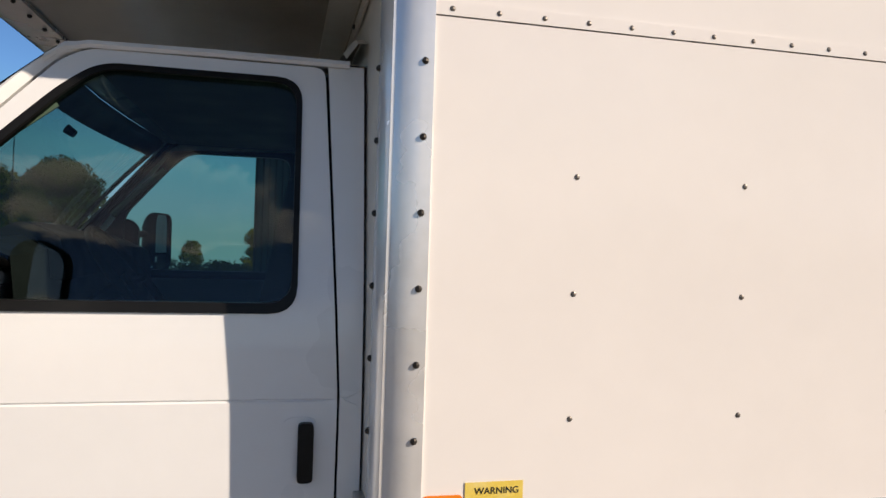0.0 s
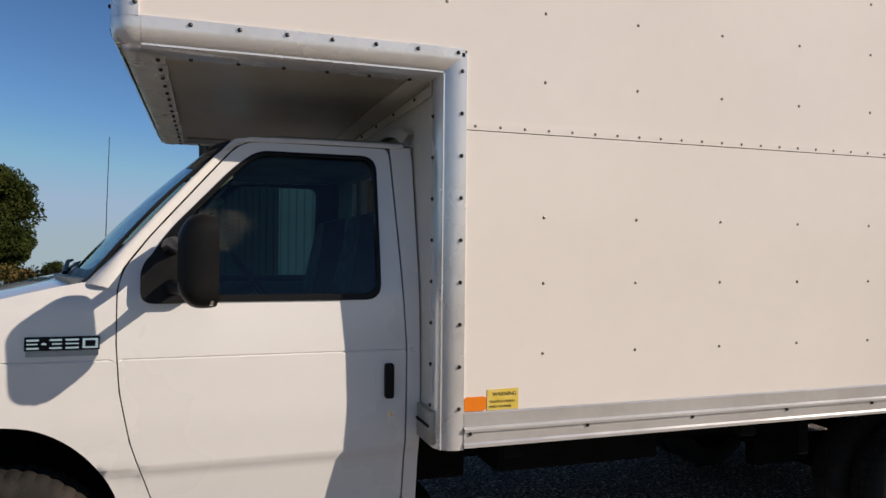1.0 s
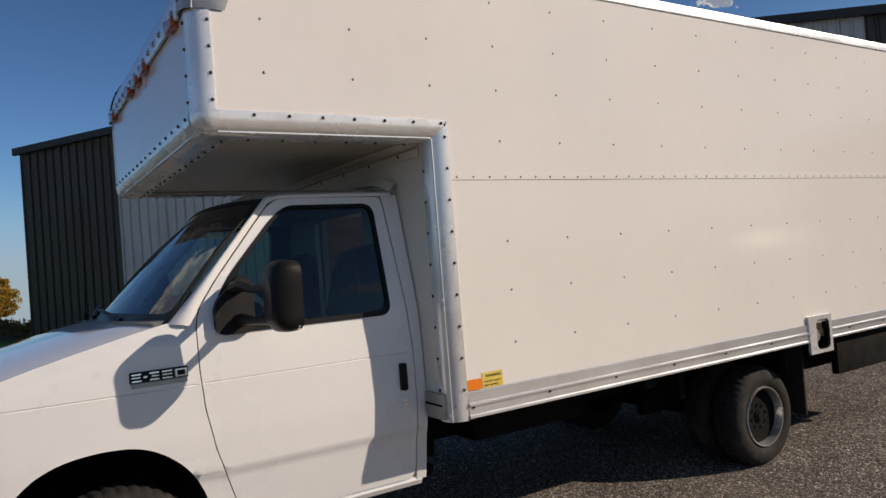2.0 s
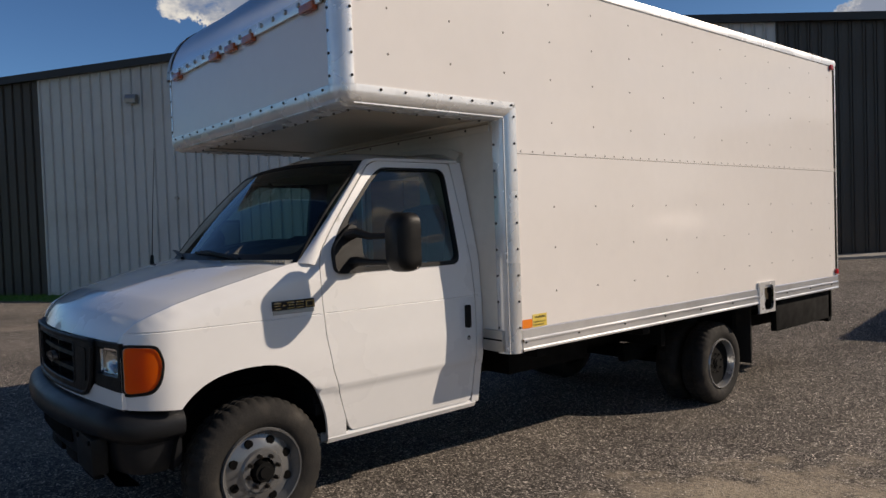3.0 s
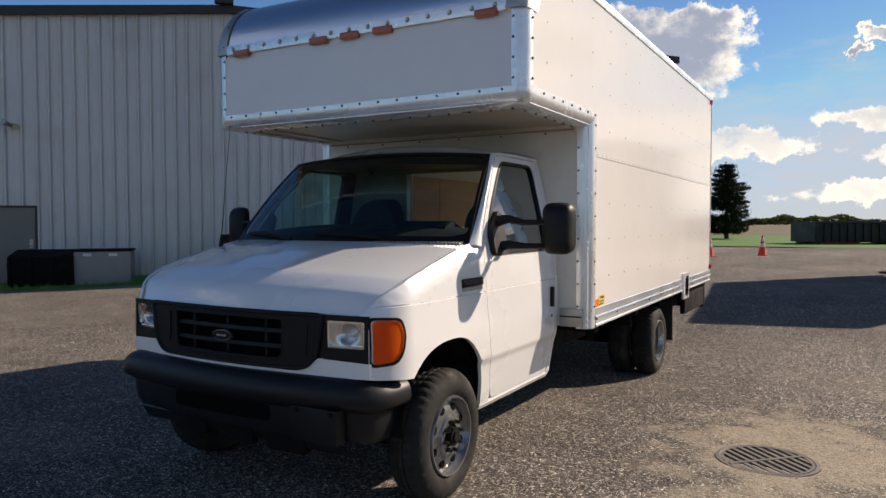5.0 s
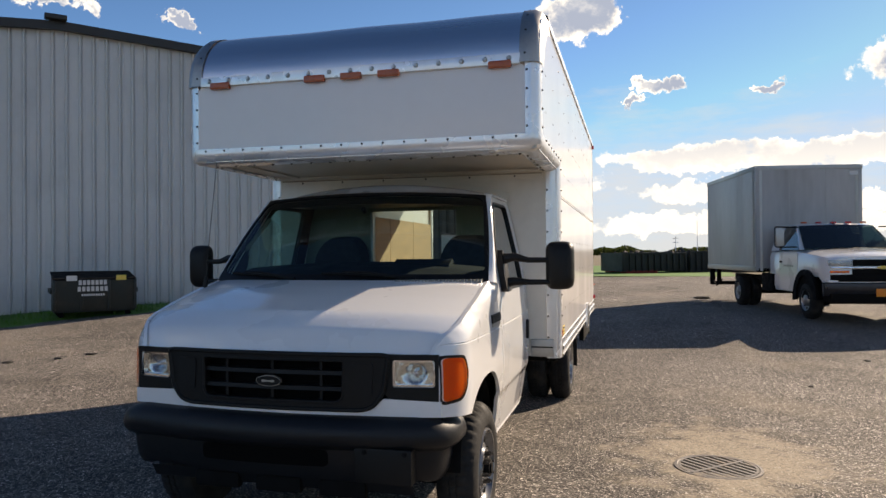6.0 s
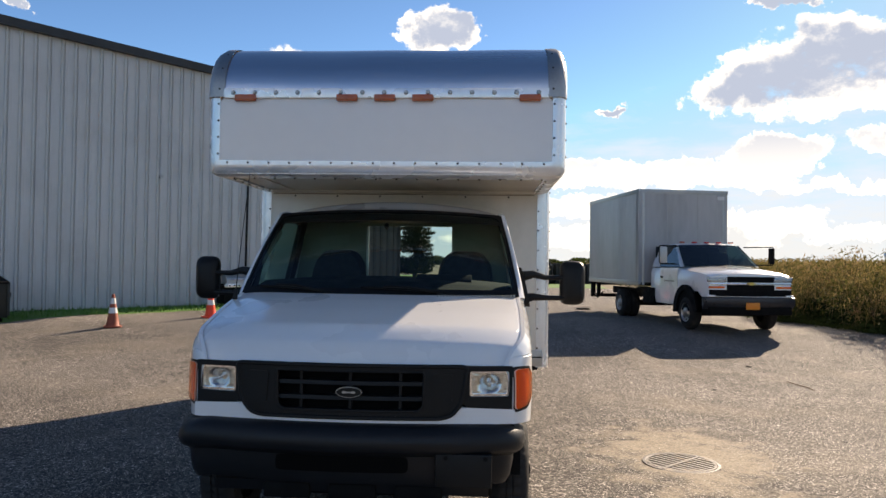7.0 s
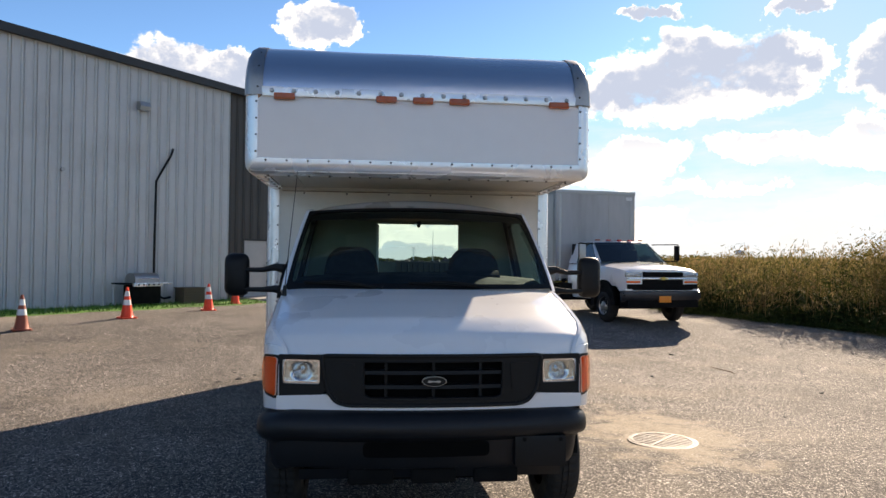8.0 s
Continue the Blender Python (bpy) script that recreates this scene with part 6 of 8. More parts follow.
# gusset between roof of cab and wall
bm = bmesh.new()
rows = []
for k in range(17):
    a = -1 + 2 * k / 16
    w = 0.86
    z = 2.16 + 0.075 * (1 - abs(a) ** 6)
    rows.append([(-0.16, CY + a * w, z - 0.03), (-0.13, CY + a * w * 1.01, z + 0.012), (-0.104, CY + a * w * 1.02, z + 0.012)])
strip(bm, rows)
part("roof_boot", bm, INNER, truck)
for sgn in (-1, 1):
    bm = bmesh.new()
    block(bm, -0.125, -0.095, CY + sgn * 1.12 - 0.09, CY + sgn * 1.12 + 0.09, 0.885, 1.02, 0.004)
    bx = part("tie_plate", bm, ALU_DULL, truck, "riveted steel plate at the box foot")
    bm = bmesh.new()
    block(bm, -0.130, -0.12, CY + sgn * 1.12 - 0.085, CY + sgn * 1.12 + 0.085, 0.955, 0.965)
    part("plate_rib", bm, CHASSIS, bx)

# box floor, roof, lining, open rear
bm = bmesh.new()
block(bm, -0.06, XR, Y0 + 0.03, Y1 - 0.03, 0.90, 0.96)
part("box_floor", bm, PLYWOOD, truck, "plywood box floor")
bm = bmesh.new()
block(bm, -0.92, XR, Y0 + 0.08, Y1 - 0.08, 3.315, 3.332)
part("box_roof", bm, PANEL, truck, "white box roof")
for sgn, Y in ((-1, Y0), (1, Y1)):
    for k in range(5):
        bm = bmesh.new()
        x0 = -0.05 + 1.0 * k
        block(bm, x0, x0 + 0.99, Y - sgn * 0.045 - 0.006, Y - sgn * 0.045 + 0.006, 0.96, 2.16)
        part("plywood_lining", bm, PLYWOOD, truck, "plywood lining sheet")
bm = bmesh.new()
block(bm, XR - 0.05, XR + 0.02, Y0 + 0.06, Y1 - 0.06, 3.16, 3.325, 0.01)
part("rear_header", bm, ALU, truck)
# stickers by the front corner
bm = bmesh.new()
prism(bm, rounded([(0.0, 1.024), (0.093, 1.024), (0.093, 1.080), (0.0, 1.080)], 0.012, 3), lambda p, e: (p[0] + 0.002, Y0 - 0.0015 - 0.003 * e, p[1]))
part("reflector", bm, ORANGE_FLAT, truck, "orange reflector sticker")
bm = bmesh.new()
prism(bm, [(0.100, 1.023), (0.236, 1.023), (0.236, 1.106), (0.100, 1.106)], lambda p, e: (p[0], Y0 - 0.0015 - 0.001 * e, p[1] + 0.03 * (p[0] - 0.168) * 0.2))
sticker = part("sticker", bm, YELLOW, truck, "worn yellow warning sticker")
for words, size, x, z in (("WARNING", 0.0215, 0.122, 1.079), ("TIGHTEN U-BOLTS", 0.0132, 0.108, 1.052), ("EVERY 500 MILES", 0.0132, 0.108, 1.032)):
    me = text_mesh(words, size)
    me.materials.clear()
    me.materials.append(INK)
    me.transform(Matrix.Translation((x, Y0 - 0.0032, z)) @ Matrix.Rotation(radians(90), 4, "X"))
    me.transform(base_of(truck).inverted())
    w = new("lettering", me)
    w.parent = sticker
# ---------------------------------------------------------------- loose things on the lot
def lpart(name, bm, mat, parent, label="", angle=32):
    """One mesh, given in the thing's own axes."""
    ob = new(name, finish(bm, name, mat, angle))
    ob.parent = parent
    if label:
        ob["label"] = label
    return ob


# drain grate
drain = thing("drain", (0.10, 0.325, ground_z(0.10) + 0.003), "round cast-iron drain grate set in the asphalt", "drain")
bm = bmesh.new()
prof = [(0.375, -0.01), (0.372, 0.010), (0.345, 0.012), (0.335, 0.006), (0.335, -0.10)]
strip(bm, [[(r * math.cos(2 * math.pi * k / 48), r * math.sin(2 * math.pi * k / 48), z) for k in range(48)] for r, z in prof], closed=True)
lpart("grate_ring", bm, IRON, drain)
# black disc under the slats for the shade down the drain
bm = bmesh.new()
rod(bm, (0, 0, 0.0015), (0, 0, 0.003), 0.334, None, 48)
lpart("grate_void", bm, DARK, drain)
GA = radians(44)
for k in range(-4, 5):
    o = 0.070 * k
    half = math.sqrt(max(0.0, 0.333 ** 2 - o * o))
    if half < 0.06:
        continue
    for a, b in ((-half, -0.012), (0.012, half)):
        bm = bmesh.new()
        block(bm, a, b, o - 0.0185, o + 0.0185, 0.0, 0.009, 0.002, 1)
        bm.transform(Matrix.Rotation(GA, 4, "Z"))
        lpart("grate_slat", bm, IRON, drain)
bm = bmesh.new()
block(bm, -0.016, 0.016, -0.333, 0.333, 0.0, 0.0135, 0.002, 1)
bm.transform(Matrix.Rotation(GA, 4, "Z"))
lpart("grate_bar", bm, IRON, drain)
bm = bmesh.new()
strip(bm, [[(r * math.cos(2 * math.pi * k / 48), r * math.sin(2 * math.pi * k / 48), 0.0125) for k in range(48)] for r in (0.336, 0.312)], closed=True)
lpart("grate_rim", bm, IRON, drain)
drain.scale = (0.87, 0.87, 1.0)

# traffic cones
CONE = material("cone_orange", (0.95, 0.060, 0.010), 0.45, var=0.08, scale=5, stain=((0.45, 0.08, 0.03), 0.2, 9))
CONE_OLD = material("weathered_cone", (0.30, 0.065, 0.03), 0.6, var=0.2, scale=6, stain=((0.12, 0.06, 0.04), 0.6, 9))
CONE_WHITE = material("cone_white_band", (0.75, 0.74, 0.72), 0.4, var=0.08, scale=8, stain=((0.5, 0.45, 0.4), 0.3, 7))


def traffic_cone(x, y, mat, label, turn=0.0, zz=None):
    z = ground_z(x) if zz is None else zz
    c = thing("traffic_cone", (x, y, z), label, "traffic cone", "traffic cones on the lot")
    c.rotation_euler = (0, 0, turn)
    bm = bmesh.new()
    prism(bm, rounded([(-0.18, -0.18), (0.18, -0.18), (0.18, 0.18), (-0.18, 0.18)], 0.05, 3), lambda p, e: (p[0] * (1 - 0.04 * e), p[1] * (1 - 0.04 * e), 0.03 * e))
    lpart("cone_base", bm, mat, c)

    def rad(h):
        return 0.135 + (0.026 - 0.135) * (h - 0.03) / 0.68

    bm = bmesh.new()
    hs = [0.03, 0.05, 0.2, 0.4, 0.55, 0.70, 0.71]
    rs = [0.145, rad(0.05), rad(0.2), rad(0.4), rad(0.55), rad(0.70), 0.012]
    strip(bm, [[(r * math.cos(2 * math.pi * k / 28), r * math.sin(2 * math.pi * k / 28), h) for k in range(28)] for r, h in zip(rs, hs)], closed=True)
    lpart("cone_body", bm, mat, c)
    for h0, h1 in ((0.30, 0.42), (0.50, 0.62)):
        bm = bmesh.new()
        strip(bm, [[((rad(h) + 0.002) * math.cos(2 * math.pi * k / 28), (rad(h) + 0.002) * math.sin(2 * math.pi * k / 28), h) for k in range(28)] for h in (h0, h1)], closed=True)
        lpart("reflective_band", bm, CONE_WHITE, c)


for x, y, mat, lbl, a in ((8.55, 10.0, CONE_OLD, "faded brown traffic cone with dirty white bands", 0.5), (10.3, 8.55, CONE, "bright orange traffic cone with white bands", 0.7), (12.9, 7.32, CONE, "bright orange traffic cone with white bands", 0.4),
                          (15.5, 7.1, CONE, "orange traffic cone beside the pale door", 0.2), (20.1, 4.0, CONE, "orange traffic cone near the building corner", 0.6), (21.5, 2.5, CONE, "orange traffic cone by the lawn", 0.2)):
    traffic_cone(x, y, mat, lbl, a)

# rubbish skip with worn lettering (bars)
SKIP = material("dark_green_steel", (0.012, 0.020, 0.018), 0.5, var=0.25, scale=3, stain=((0.05, 0.035, 0.025), 0.4, 4))
WHITE_INK = material("white_lettering", (0.62, 0.62, 0.60), 0.5, var=0.05)
WALL_TURN = math.atan2(WD.y, WD.x)


def on_lot(s, out):
    p = on_wall(s, out, 0)
    p.z = ground_z(p.x)
    return p


def skip_container(place, turn, length, depth, height, label, marks=True, mat=None, wheels=True):
    mat = mat or SKIP
    d = thing("dumpster", place, label, "dumpster", "dumpsters")
    d.rotation_euler = (0, 0, turn)
    h0 = 0.12 if wheels else 0.0
    bm = bmesh.new()
    prism(bm, [(-depth / 2, h0), (depth / 2 - 0.05, h0), (depth / 2, h0 + 0.1), (depth / 2, height - 0.15), (-depth / 2, height)], lambda p, e: (-length / 2 + length * e, -p[0], p[1]))
    lpart("container", bm, mat, d)
    n = max(3, int(length / 0.6))
    for k in range(n + 1):
        bm = bmesh.new()
        x = -length / 2 + length * k / n
        block(bm, x - 0.03, x + 0.03, -depth / 2 - 0.04, -depth / 2 + 0.01, h0 + 0.05, height - 0.12, 0.008)
        lpart("side_rib", bm, mat, d)
    bm = bmesh.new()
    prism(bm, [(-depth / 2 - 0.04, height), (depth / 2 + 0.04, height - 0.15), (depth / 2 + 0.04, height - 0.11), (-depth / 2 - 0.04, height + 0.04)], lambda p, e: (-length / 2 - 0.02 + (length + 0.04) * e, -p[0], p[1]))
    lpart("lid", bm, CHASSIS, d, "black plastic lid")
    for sx in (-1, 1):
        bm = bmesh.new()
        block(bm, sx * (length / 2 + 0.03) - 0.05, sx * (length / 2 + 0.03) + 0.05, -depth / 2 + 0.1, depth / 2 - 0.15, height * 0.55, height * 0.66, 0.01)
        lpart("lift_pocket", bm, mat, d)
        if wheels:
            for sy in (-0.35, 0.35):
                bm = bmesh.new()
                rod(bm, (sx * length * 0.42, sy * depth - 0.03, 0.065), (sx * length * 0.42, sy * depth + 0.03, 0.065), 0.065, None, 14)
                lpart("caster", bm, CHASSIS, d)
    if marks:
        for row, (w, z, hh) in enumerate(((0.62, 0.76, 0.11), (0.66, 0.61, 0.11), (0.50, 0.50, 0.05))):
            m = 7 if row < 2 else 10
            for k in range(m):
                bm = bmesh.new()
                x = -0.05 - w / 2 + w * k / m
                block(bm, x, x + w / m * 0.72, -depth / 2 - 0.048, -depth / 2 - 0.042, z, z + hh)
                lpart("lettering_bar", bm, WHITE_INK, d)
        for x, col in ((-0.50, WHITE_INK), (0.55, YELLOW)):
            bm = bmesh.new()
            block(bm, x - 0.11, x + 0.11, -depth / 2 - 0.046, -depth / 2 - 0.041, 0.86, 0.98)
            lpart("sticker", bm, col, d)
    return d


skip_container(on_lot(-2.98, 1.35), WALL_TURN, 1.72, 1.15, 1.02, "dark green wheeled dumpster with white lettering on the grass")
skip_container(on_lot(-8.10, 0.80), WALL_TURN, 1.40, 0.80, 0.88, "black low bin beside the grey door", marks=False, mat=CHASSIS, wheels=False)
# pale utility box
ubox = thing("utility_box", on_lot(-6.72, 0.75), "grey metal utility box on the grass strip", "utility box")
ubox.rotation_euler = (0, 0, WALL_TURN)
BOXGREY = material("grey_box_paint", (0.22, 0.225, 0.22), 0.5, var=0.1, scale=4)
bm = bmesh.new()
block(bm, -0.66, 0.66, -0.40, 0.40, 0.0, 0.84, 0.015)
lpart("cabinet", bm, BOXGREY, ubox)
bm = bmesh.new()
block(bm, -0.69, 0.69, -0.43, 0.43, 0.84, 0.89, 0.01)
lpart("lid", bm, CHASSIS, ubox)
for x in (-0.35, 0.25):
    bm = bmesh.new()
    block(bm, x - 0.1, x + 0.1, -0.408, -0.401, 0.72, 0.79)
    lpart("notice", bm, WHITE_INK, ubox)

# gas grill by the wall
grill = thing("gas_grill", on_lot(3.95, 0.55), "black and steel gas grill against the warehouse wall", "gas grill")
grill.rotation_euler = (0, 0, WALL_TURN)
bm = bmesh.new()
block(bm, -0.42, 0.42, -0.25, 0.25, 0.10, 0.62, 0.015)
lpart("cart", bm, CHASSIS, grill, "black cart")
bm = bmesh.new()
prism(bm, [(-0.27, 0.66)] + [(-0.27 + 0.27 * (1 - math.cos(a)), 0.78 + 0.17 * math.sin(a)) for a in [math.pi * k / 12 for k in range(13)]] + [(0.27, 0.66)], lambda p, e: (-0.36 + 0.72 * e, p[0], p[1]))
lid = lpart("lid", bm, ALU_DULL, grill, "grey rounded lid")
bm = bmesh.new()
tube(bm, [(-0.27, -0.26, 0.80), (-0.27, -0.31, 0.80), (0.27, -0.31, 0.80), (0.27, -0.26, 0.80)], 0.012, 8)
lpart("lid_handle", bm, CHROME, lid)
bm = bmesh.new()
block(bm, -0.42, 0.42, -0.32, -0.24, 0.58, 0.68, 0.01)
panel = lpart("control_panel", bm, ALU, grill)
for k in range(5):
    bm = bmesh.new()
    rod(bm, (-0.30 + 0.15 * k, -0.33, 0.63), (-0.30 + 0.15 * k, -0.36, 0.63), 0.022, 0.018, 12)
    lpart("knob", bm, CHASSIS, panel)
for sx in (-1, 1):
    bm = bmesh.new()
    block(bm, sx * 0.60 - 0.17, sx * 0.60 + 0.17, -0.25, 0.25, 0.64, 0.68, 0.01)
    lpart("side_shelf", bm, ALU if sx > 0 else CHASSIS, grill)
    for sy in (-0.2, 0.2):
        bm = bmesh.new()
        rod(bm, (sx * 0.38, sy, 0.0), (sx * 0.38, sy, 0.12), 0.03, 0.02, 10)
        lpart("leg", bm, CHASSIS, grill)
# brown wooden box at the hose's foot
wbox = thing("wooden_box", on_lot(5.52, 0.45), "brown slatted wooden box at the foot of the wall", "box")
wbox.rotation_euler = (0, 0, WALL_TURN)
WOOD = material("weathered_brown_wood", (0.10, 0.075, 0.05), 0.75, var=0.2, scale=4, grain=(1, 1, 8))
for k in range(6):
    bm = bmesh.new()
    block(bm, -0.35, 0.35, -0.25, -0.22, 0.02 + 0.08 * k, 0.09 + 0.08 * k, 0.004, 1)
    lpart("slat", bm, WOOD, wbox)
bm = bmesh.new()
block(bm, -0.34, 0.34, -0.22, 0.25, 0.0, 0.48, 0.01)
lpart("box_body", bm, WOOD, wbox)
bm = bmesh.new()
block(bm, -0.37, 0.37, -0.27, 0.27, 0.48, 0.51, 0.006)
lpart("box_lid", bm, WOOD, wbox)
# low concrete blocks by the corner
for x, y, a in ((21.6, 5.4, 0.3),):
    cb = thing("concrete_pad", (x, y, ground_z(x)), "low concrete pad beyond the building corner", "concrete pad")
    bm = bmesh.new()
    block(bm, -1.4, 1.4, -0.5, 0.5, -0.05, 0.10, 0.02)
    bm.transform(Matrix.Rotation(a, 4, "Z"))
    lpart("pad", bm, CONCRETE, cb)
    bm = bmesh.new()
    block(bm, -0.9, 1.0, -0.1, 0.35, 0.10, 0.30, 0.03)
    bm.transform(Matrix.Rotation(a, 4, "Z"))
    lpart("timber", bm, WOOD, cb)

# ---------------------------------------------------------------- second truck
T2 = thing("delivery_truck", (9.845, -3.344, 0.366), "white pickup-nosed box truck parked beside tall weeds", "truck")
T2.rotation_euler = (0, 0, radians(9.4))
GREYBOX = material("grey_box_panel", (0.40, 0.395, 0.385), 0.40, var=0.14, scale=1.0, bump=0.05, bscale=2.0, stain=((0.22, 0.205, 0.18), 0.6, 1.6), grain=(1, 1, 0.25))
TINTED = glass_material("tinted_glass", (0.13, 0.20, 0.20))
PLATE = material("orange_plate", (0.80, 0.25, 0.02), 0.4, var=0.05)


# cab body: sections across, from nose to back
bm = bmesh.new()
secs = [(-0.93, 0.70, 1.06, 0.86), (-0.92, 0.62, 1.19, 0.90), (-0.84, 0.60, 1.235, 0.94), (-0.50, 0.85, 1.28, 0.96), (0.10, 0.85, 1.33, 0.96), (0.34, 0.60, 1.34, 0.96), (0.42, 0.50, 1.36, 0.96), (1.95, 0.50, 1.36, 0.96)]
rows = []
for x, z0, z1, w in secs:
    rows.append([(x, -w * 0.97, z0), (x, -w, z0 + 0.12), (x, -w, z1 - 0.14), (x, -w * 0.96, z1 - 0.03), (x, -w * 0.80, z1 + 0.015), (x, -w * 0.4, z1 + 0.045), (x, 0, z1 + 0.055), (x, w * 0.4, z1 + 0.045), (x, w * 0.80, z1 + 0.015), (x, w * 0.96, z1 - 0.03), (x, w, z1 - 0.14), (x, w, z0 + 0.12), (x, w * 0.97, z0)])
vs = strip(bm, rows)
bm.faces.new(vs[0])
bm.faces.new(vs[-1])
lpart("body", bm, PAINT, T2, "white pickup cab body", 40)
# greenhouse
bm = bmesh.new()
rows = []
for x, w, z in ((0.92, 0.76, 1.88), (1.02, 0.74, 1.915), (1.75, 0.74, 1.92), (1.92, 0.74, 1.90), (1.96, 0.76, 1.80)):
    rows.append([(x, -w, z - 0.03), (x, -w * 0.9, z), (x, 0, z + 0.02), (x, w * 0.9, z), (x, w, z - 0.03)])
strip(bm, rows)
lpart("roof", bm, PAINT, T2, "white cab roof", 50)
for sgn in (-1, 1):
    for a, b in ((((0.30, 0.90, 1.37), (0.92, 0.76, 1.86)), ((0.40, 0.93, 1.37), (0.99, 0.76, 1.86))), (((1.52, 0.93, 1.36), (1.58, 0.76, 1.86)), ((1.96, 0.93, 1.36), (1.96, 0.76, 1.86)))):
        bm = bmesh.new()
        strip(bm, [[(x, sgn * y, z) for x, y, z in a], [(x, sgn * y, z) for x, y, z in b]])
        strip(bm, [[(x, sgn * (y - 0.03), z) for x, y, z in a], [(x, sgn * (y - 0.03), z) for x, y, z in b]])
        lpart("cab_pillar", bm, PAINT, T2)
    bm = bmesh.new()
    strip(bm, [[(0.40, sgn * 0.925, 1.37), (0.99, sgn * 0.755, 1.86)], [(1.52, sgn * 0.925, 1.37), (1.58, sgn * 0.755, 1.86)]])
    bm.normal_update()
    facing(bm, (0, sgn, 0.2))
    g = lpart("side_window", bm, TINTED, T2)
    g.visible_shadow = False
    bm = bmesh.new()
    prism(bm, [(0.44, 0.52), (1.36, 0.52), (1.38, 1.34), (0.42, 1.34)], lambda p, e: (p[0], sgn * (0.962 + 0.008 * e), p[1]))
    d2 = lpart("door", bm, PAINT, T2, "white cab door with small lettering")
    bm = bmesh.new()
    block(bm, 1.22, 1.34, sgn * 0.975 - 0.01, sgn * 0.975 + 0.01, 1.10, 1.14, 0.004)
    lpart("handle", bm, CHASSIS, d2)
    for k in range(6):
        bm = bmesh.new()
        block(bm, 0.62 + 0.09 * k, 0.69 + 0.09 * k, sgn * 0.973 - 0.002, sgn * 0.973 + 0.002, 1.02, 1.06)
        lpart("lettering_bar", bm, ALU_DULL, d2)
    # mirrors on loops
    bm = bmesh.new()
    tube(bm, [(0.52, sgn * 0.93, 1.43), (0.50, sgn * 1.34, 1.43), (0.50, sgn * 1.37, 1.46), (0.50, sgn * 1.37, 1.82), (0.50, sgn * 1.34, 1.85), (0.80, sgn * 0.80, 1.84)], 0.014, 6)
    ma = lpart("mirror_loop", bm, CHASSIS, T2)
    bm = bmesh.new()
    w2 = 0.085 if sgn > 0 else 0.06
    block(bm, 0.45, 0.53, sgn * (1.374 - w2) - w2, sgn * (1.374 - w2) + w2, 1.45, 1.82, 0.02)
    lpart("mirror_head", bm, ALU_DULL if sgn > 0 else CHASSIS, ma)
    # wheel arch
    bm = bmesh.new()
    rows = [[(0.0 + (0.46 - 0.06 * q) * math.cos(a), sgn * (0.955 + 0.04 * (1 - q)), 0.40 + (0.52 - 0.06 * q) * math.sin(a)) for a in [math.pi * k / 18 for k in range(19)]] for q in (0, 1)]
    strip(bm, rows)
    rows = [[(0.40 * math.cos(a), sgn * (0.965 - 0.5 * q), 0.40 + 0.46 * math.sin(a)) for a in [math.pi * k / 18 for k in range(19)]] for q in (0, 1)]
    strip(bm, rows)
    prism(bm, [(0.40 * math.cos(a), 0.40 + 0.46 * math.sin(a)) for a in [math.pi * k / 18 for k in range(19)]], lambda p, e: (p[0], sgn * (0.968 + 0.004 * e), p[1]))
    arc = [math.pi * k / 18 - 0.06 for k in range(19)]
    prism(bm, [(0.58 * math.cos(a), 0.38 + 0.60 * math.sin(a)) for a in arc] + [(0.41 * math.cos(a), 0.40 + 0.47 * math.sin(a)) for a in reversed(arc)], lambda p, e: (p[0], sgn * (0.955 + 0.055 * e), p[1]))
    lpart("wheel_arch", bm, CHASSIS, T2, "black flared arch")
    # lamps
    bm = bmesh.new()
    block(bm, -0.945, -0.86, sgn * 0.725 - 0.20, sgn * 0.725 + 0.20, 1.06, 1.17, 0.02)
    lpart("headlamp", bm, LENS, T2, "clear headlamp")
    bm = bmesh.new()
    block(bm, -0.94, -0.86, sgn * 0.735 - 0.17, sgn * 0.735 + 0.17, 0.93, 0.98, 0.015)
    lpart("turn_signal", bm, AMBER, T2, "amber signal lamp")
    bm = bmesh.new()
    block(bm, -0.955, -0.80, sgn * 0.86 - 0.09, sgn * 0.86 + 0.09, 0.755, 0.80, 0.015)
    lpart("bumper_end", bm, PAINT, T2, "white bumper end cap")
bm = bmesh.new()
strip(bm, [[(0.30, -0.88, 1.40), (0.92, -0.745, 1.88)], [(0.20, 0.0, 1.42), (0.86, 0.0, 1.90)], [(0.30, 0.88, 1.40), (0.92, 0.745, 1.88)]])
bm.normal_update()
facing(bm, (-0.6, 0, 0.7))
g = lpart("windscreen", bm, TINTED, T2)
g.visible_shadow = False
bm = bmesh.new()
block(bm, 0.42, 1.5, -0.9, 0.9, 0.9, 1.30)
lpart("cab_interior", bm, DASH, T2)
bm = bmesh.new()
block(bm, 1.88, 1.92, -0.86, 0.86, 0.9, 1.86)
lpart("cab_back", bm, SEAT, T2)
bm = bmesh.new()
block(bm, 0.98, 1.90, -0.70, 0.70, 1.865, 1.885)
lpart("headliner", bm, SEAT, T2)
bm = bmesh.new()
ring = [(0.62 + 0.07 * math.sin(2 * math.pi * k / 20), 0.40 + 0.19 * math.cos(2 * math.pi * k / 20), 1.42 + 0.15 * math.sin(2 * math.pi * k / 20)) for k in range(21)]
tube(bm, ring, 0.014, 6)
lpart("steering_wheel", bm, DASH, T2)
for q in (-0.4, 0.4):
    bm = bmesh.new()
    block(bm, 1.20, 1.38, q - 0.24, q + 0.24, 1.2, 1.72, 0.05)
    lpart("seat", bm, SEAT, T2)
bm = bmesh.new()
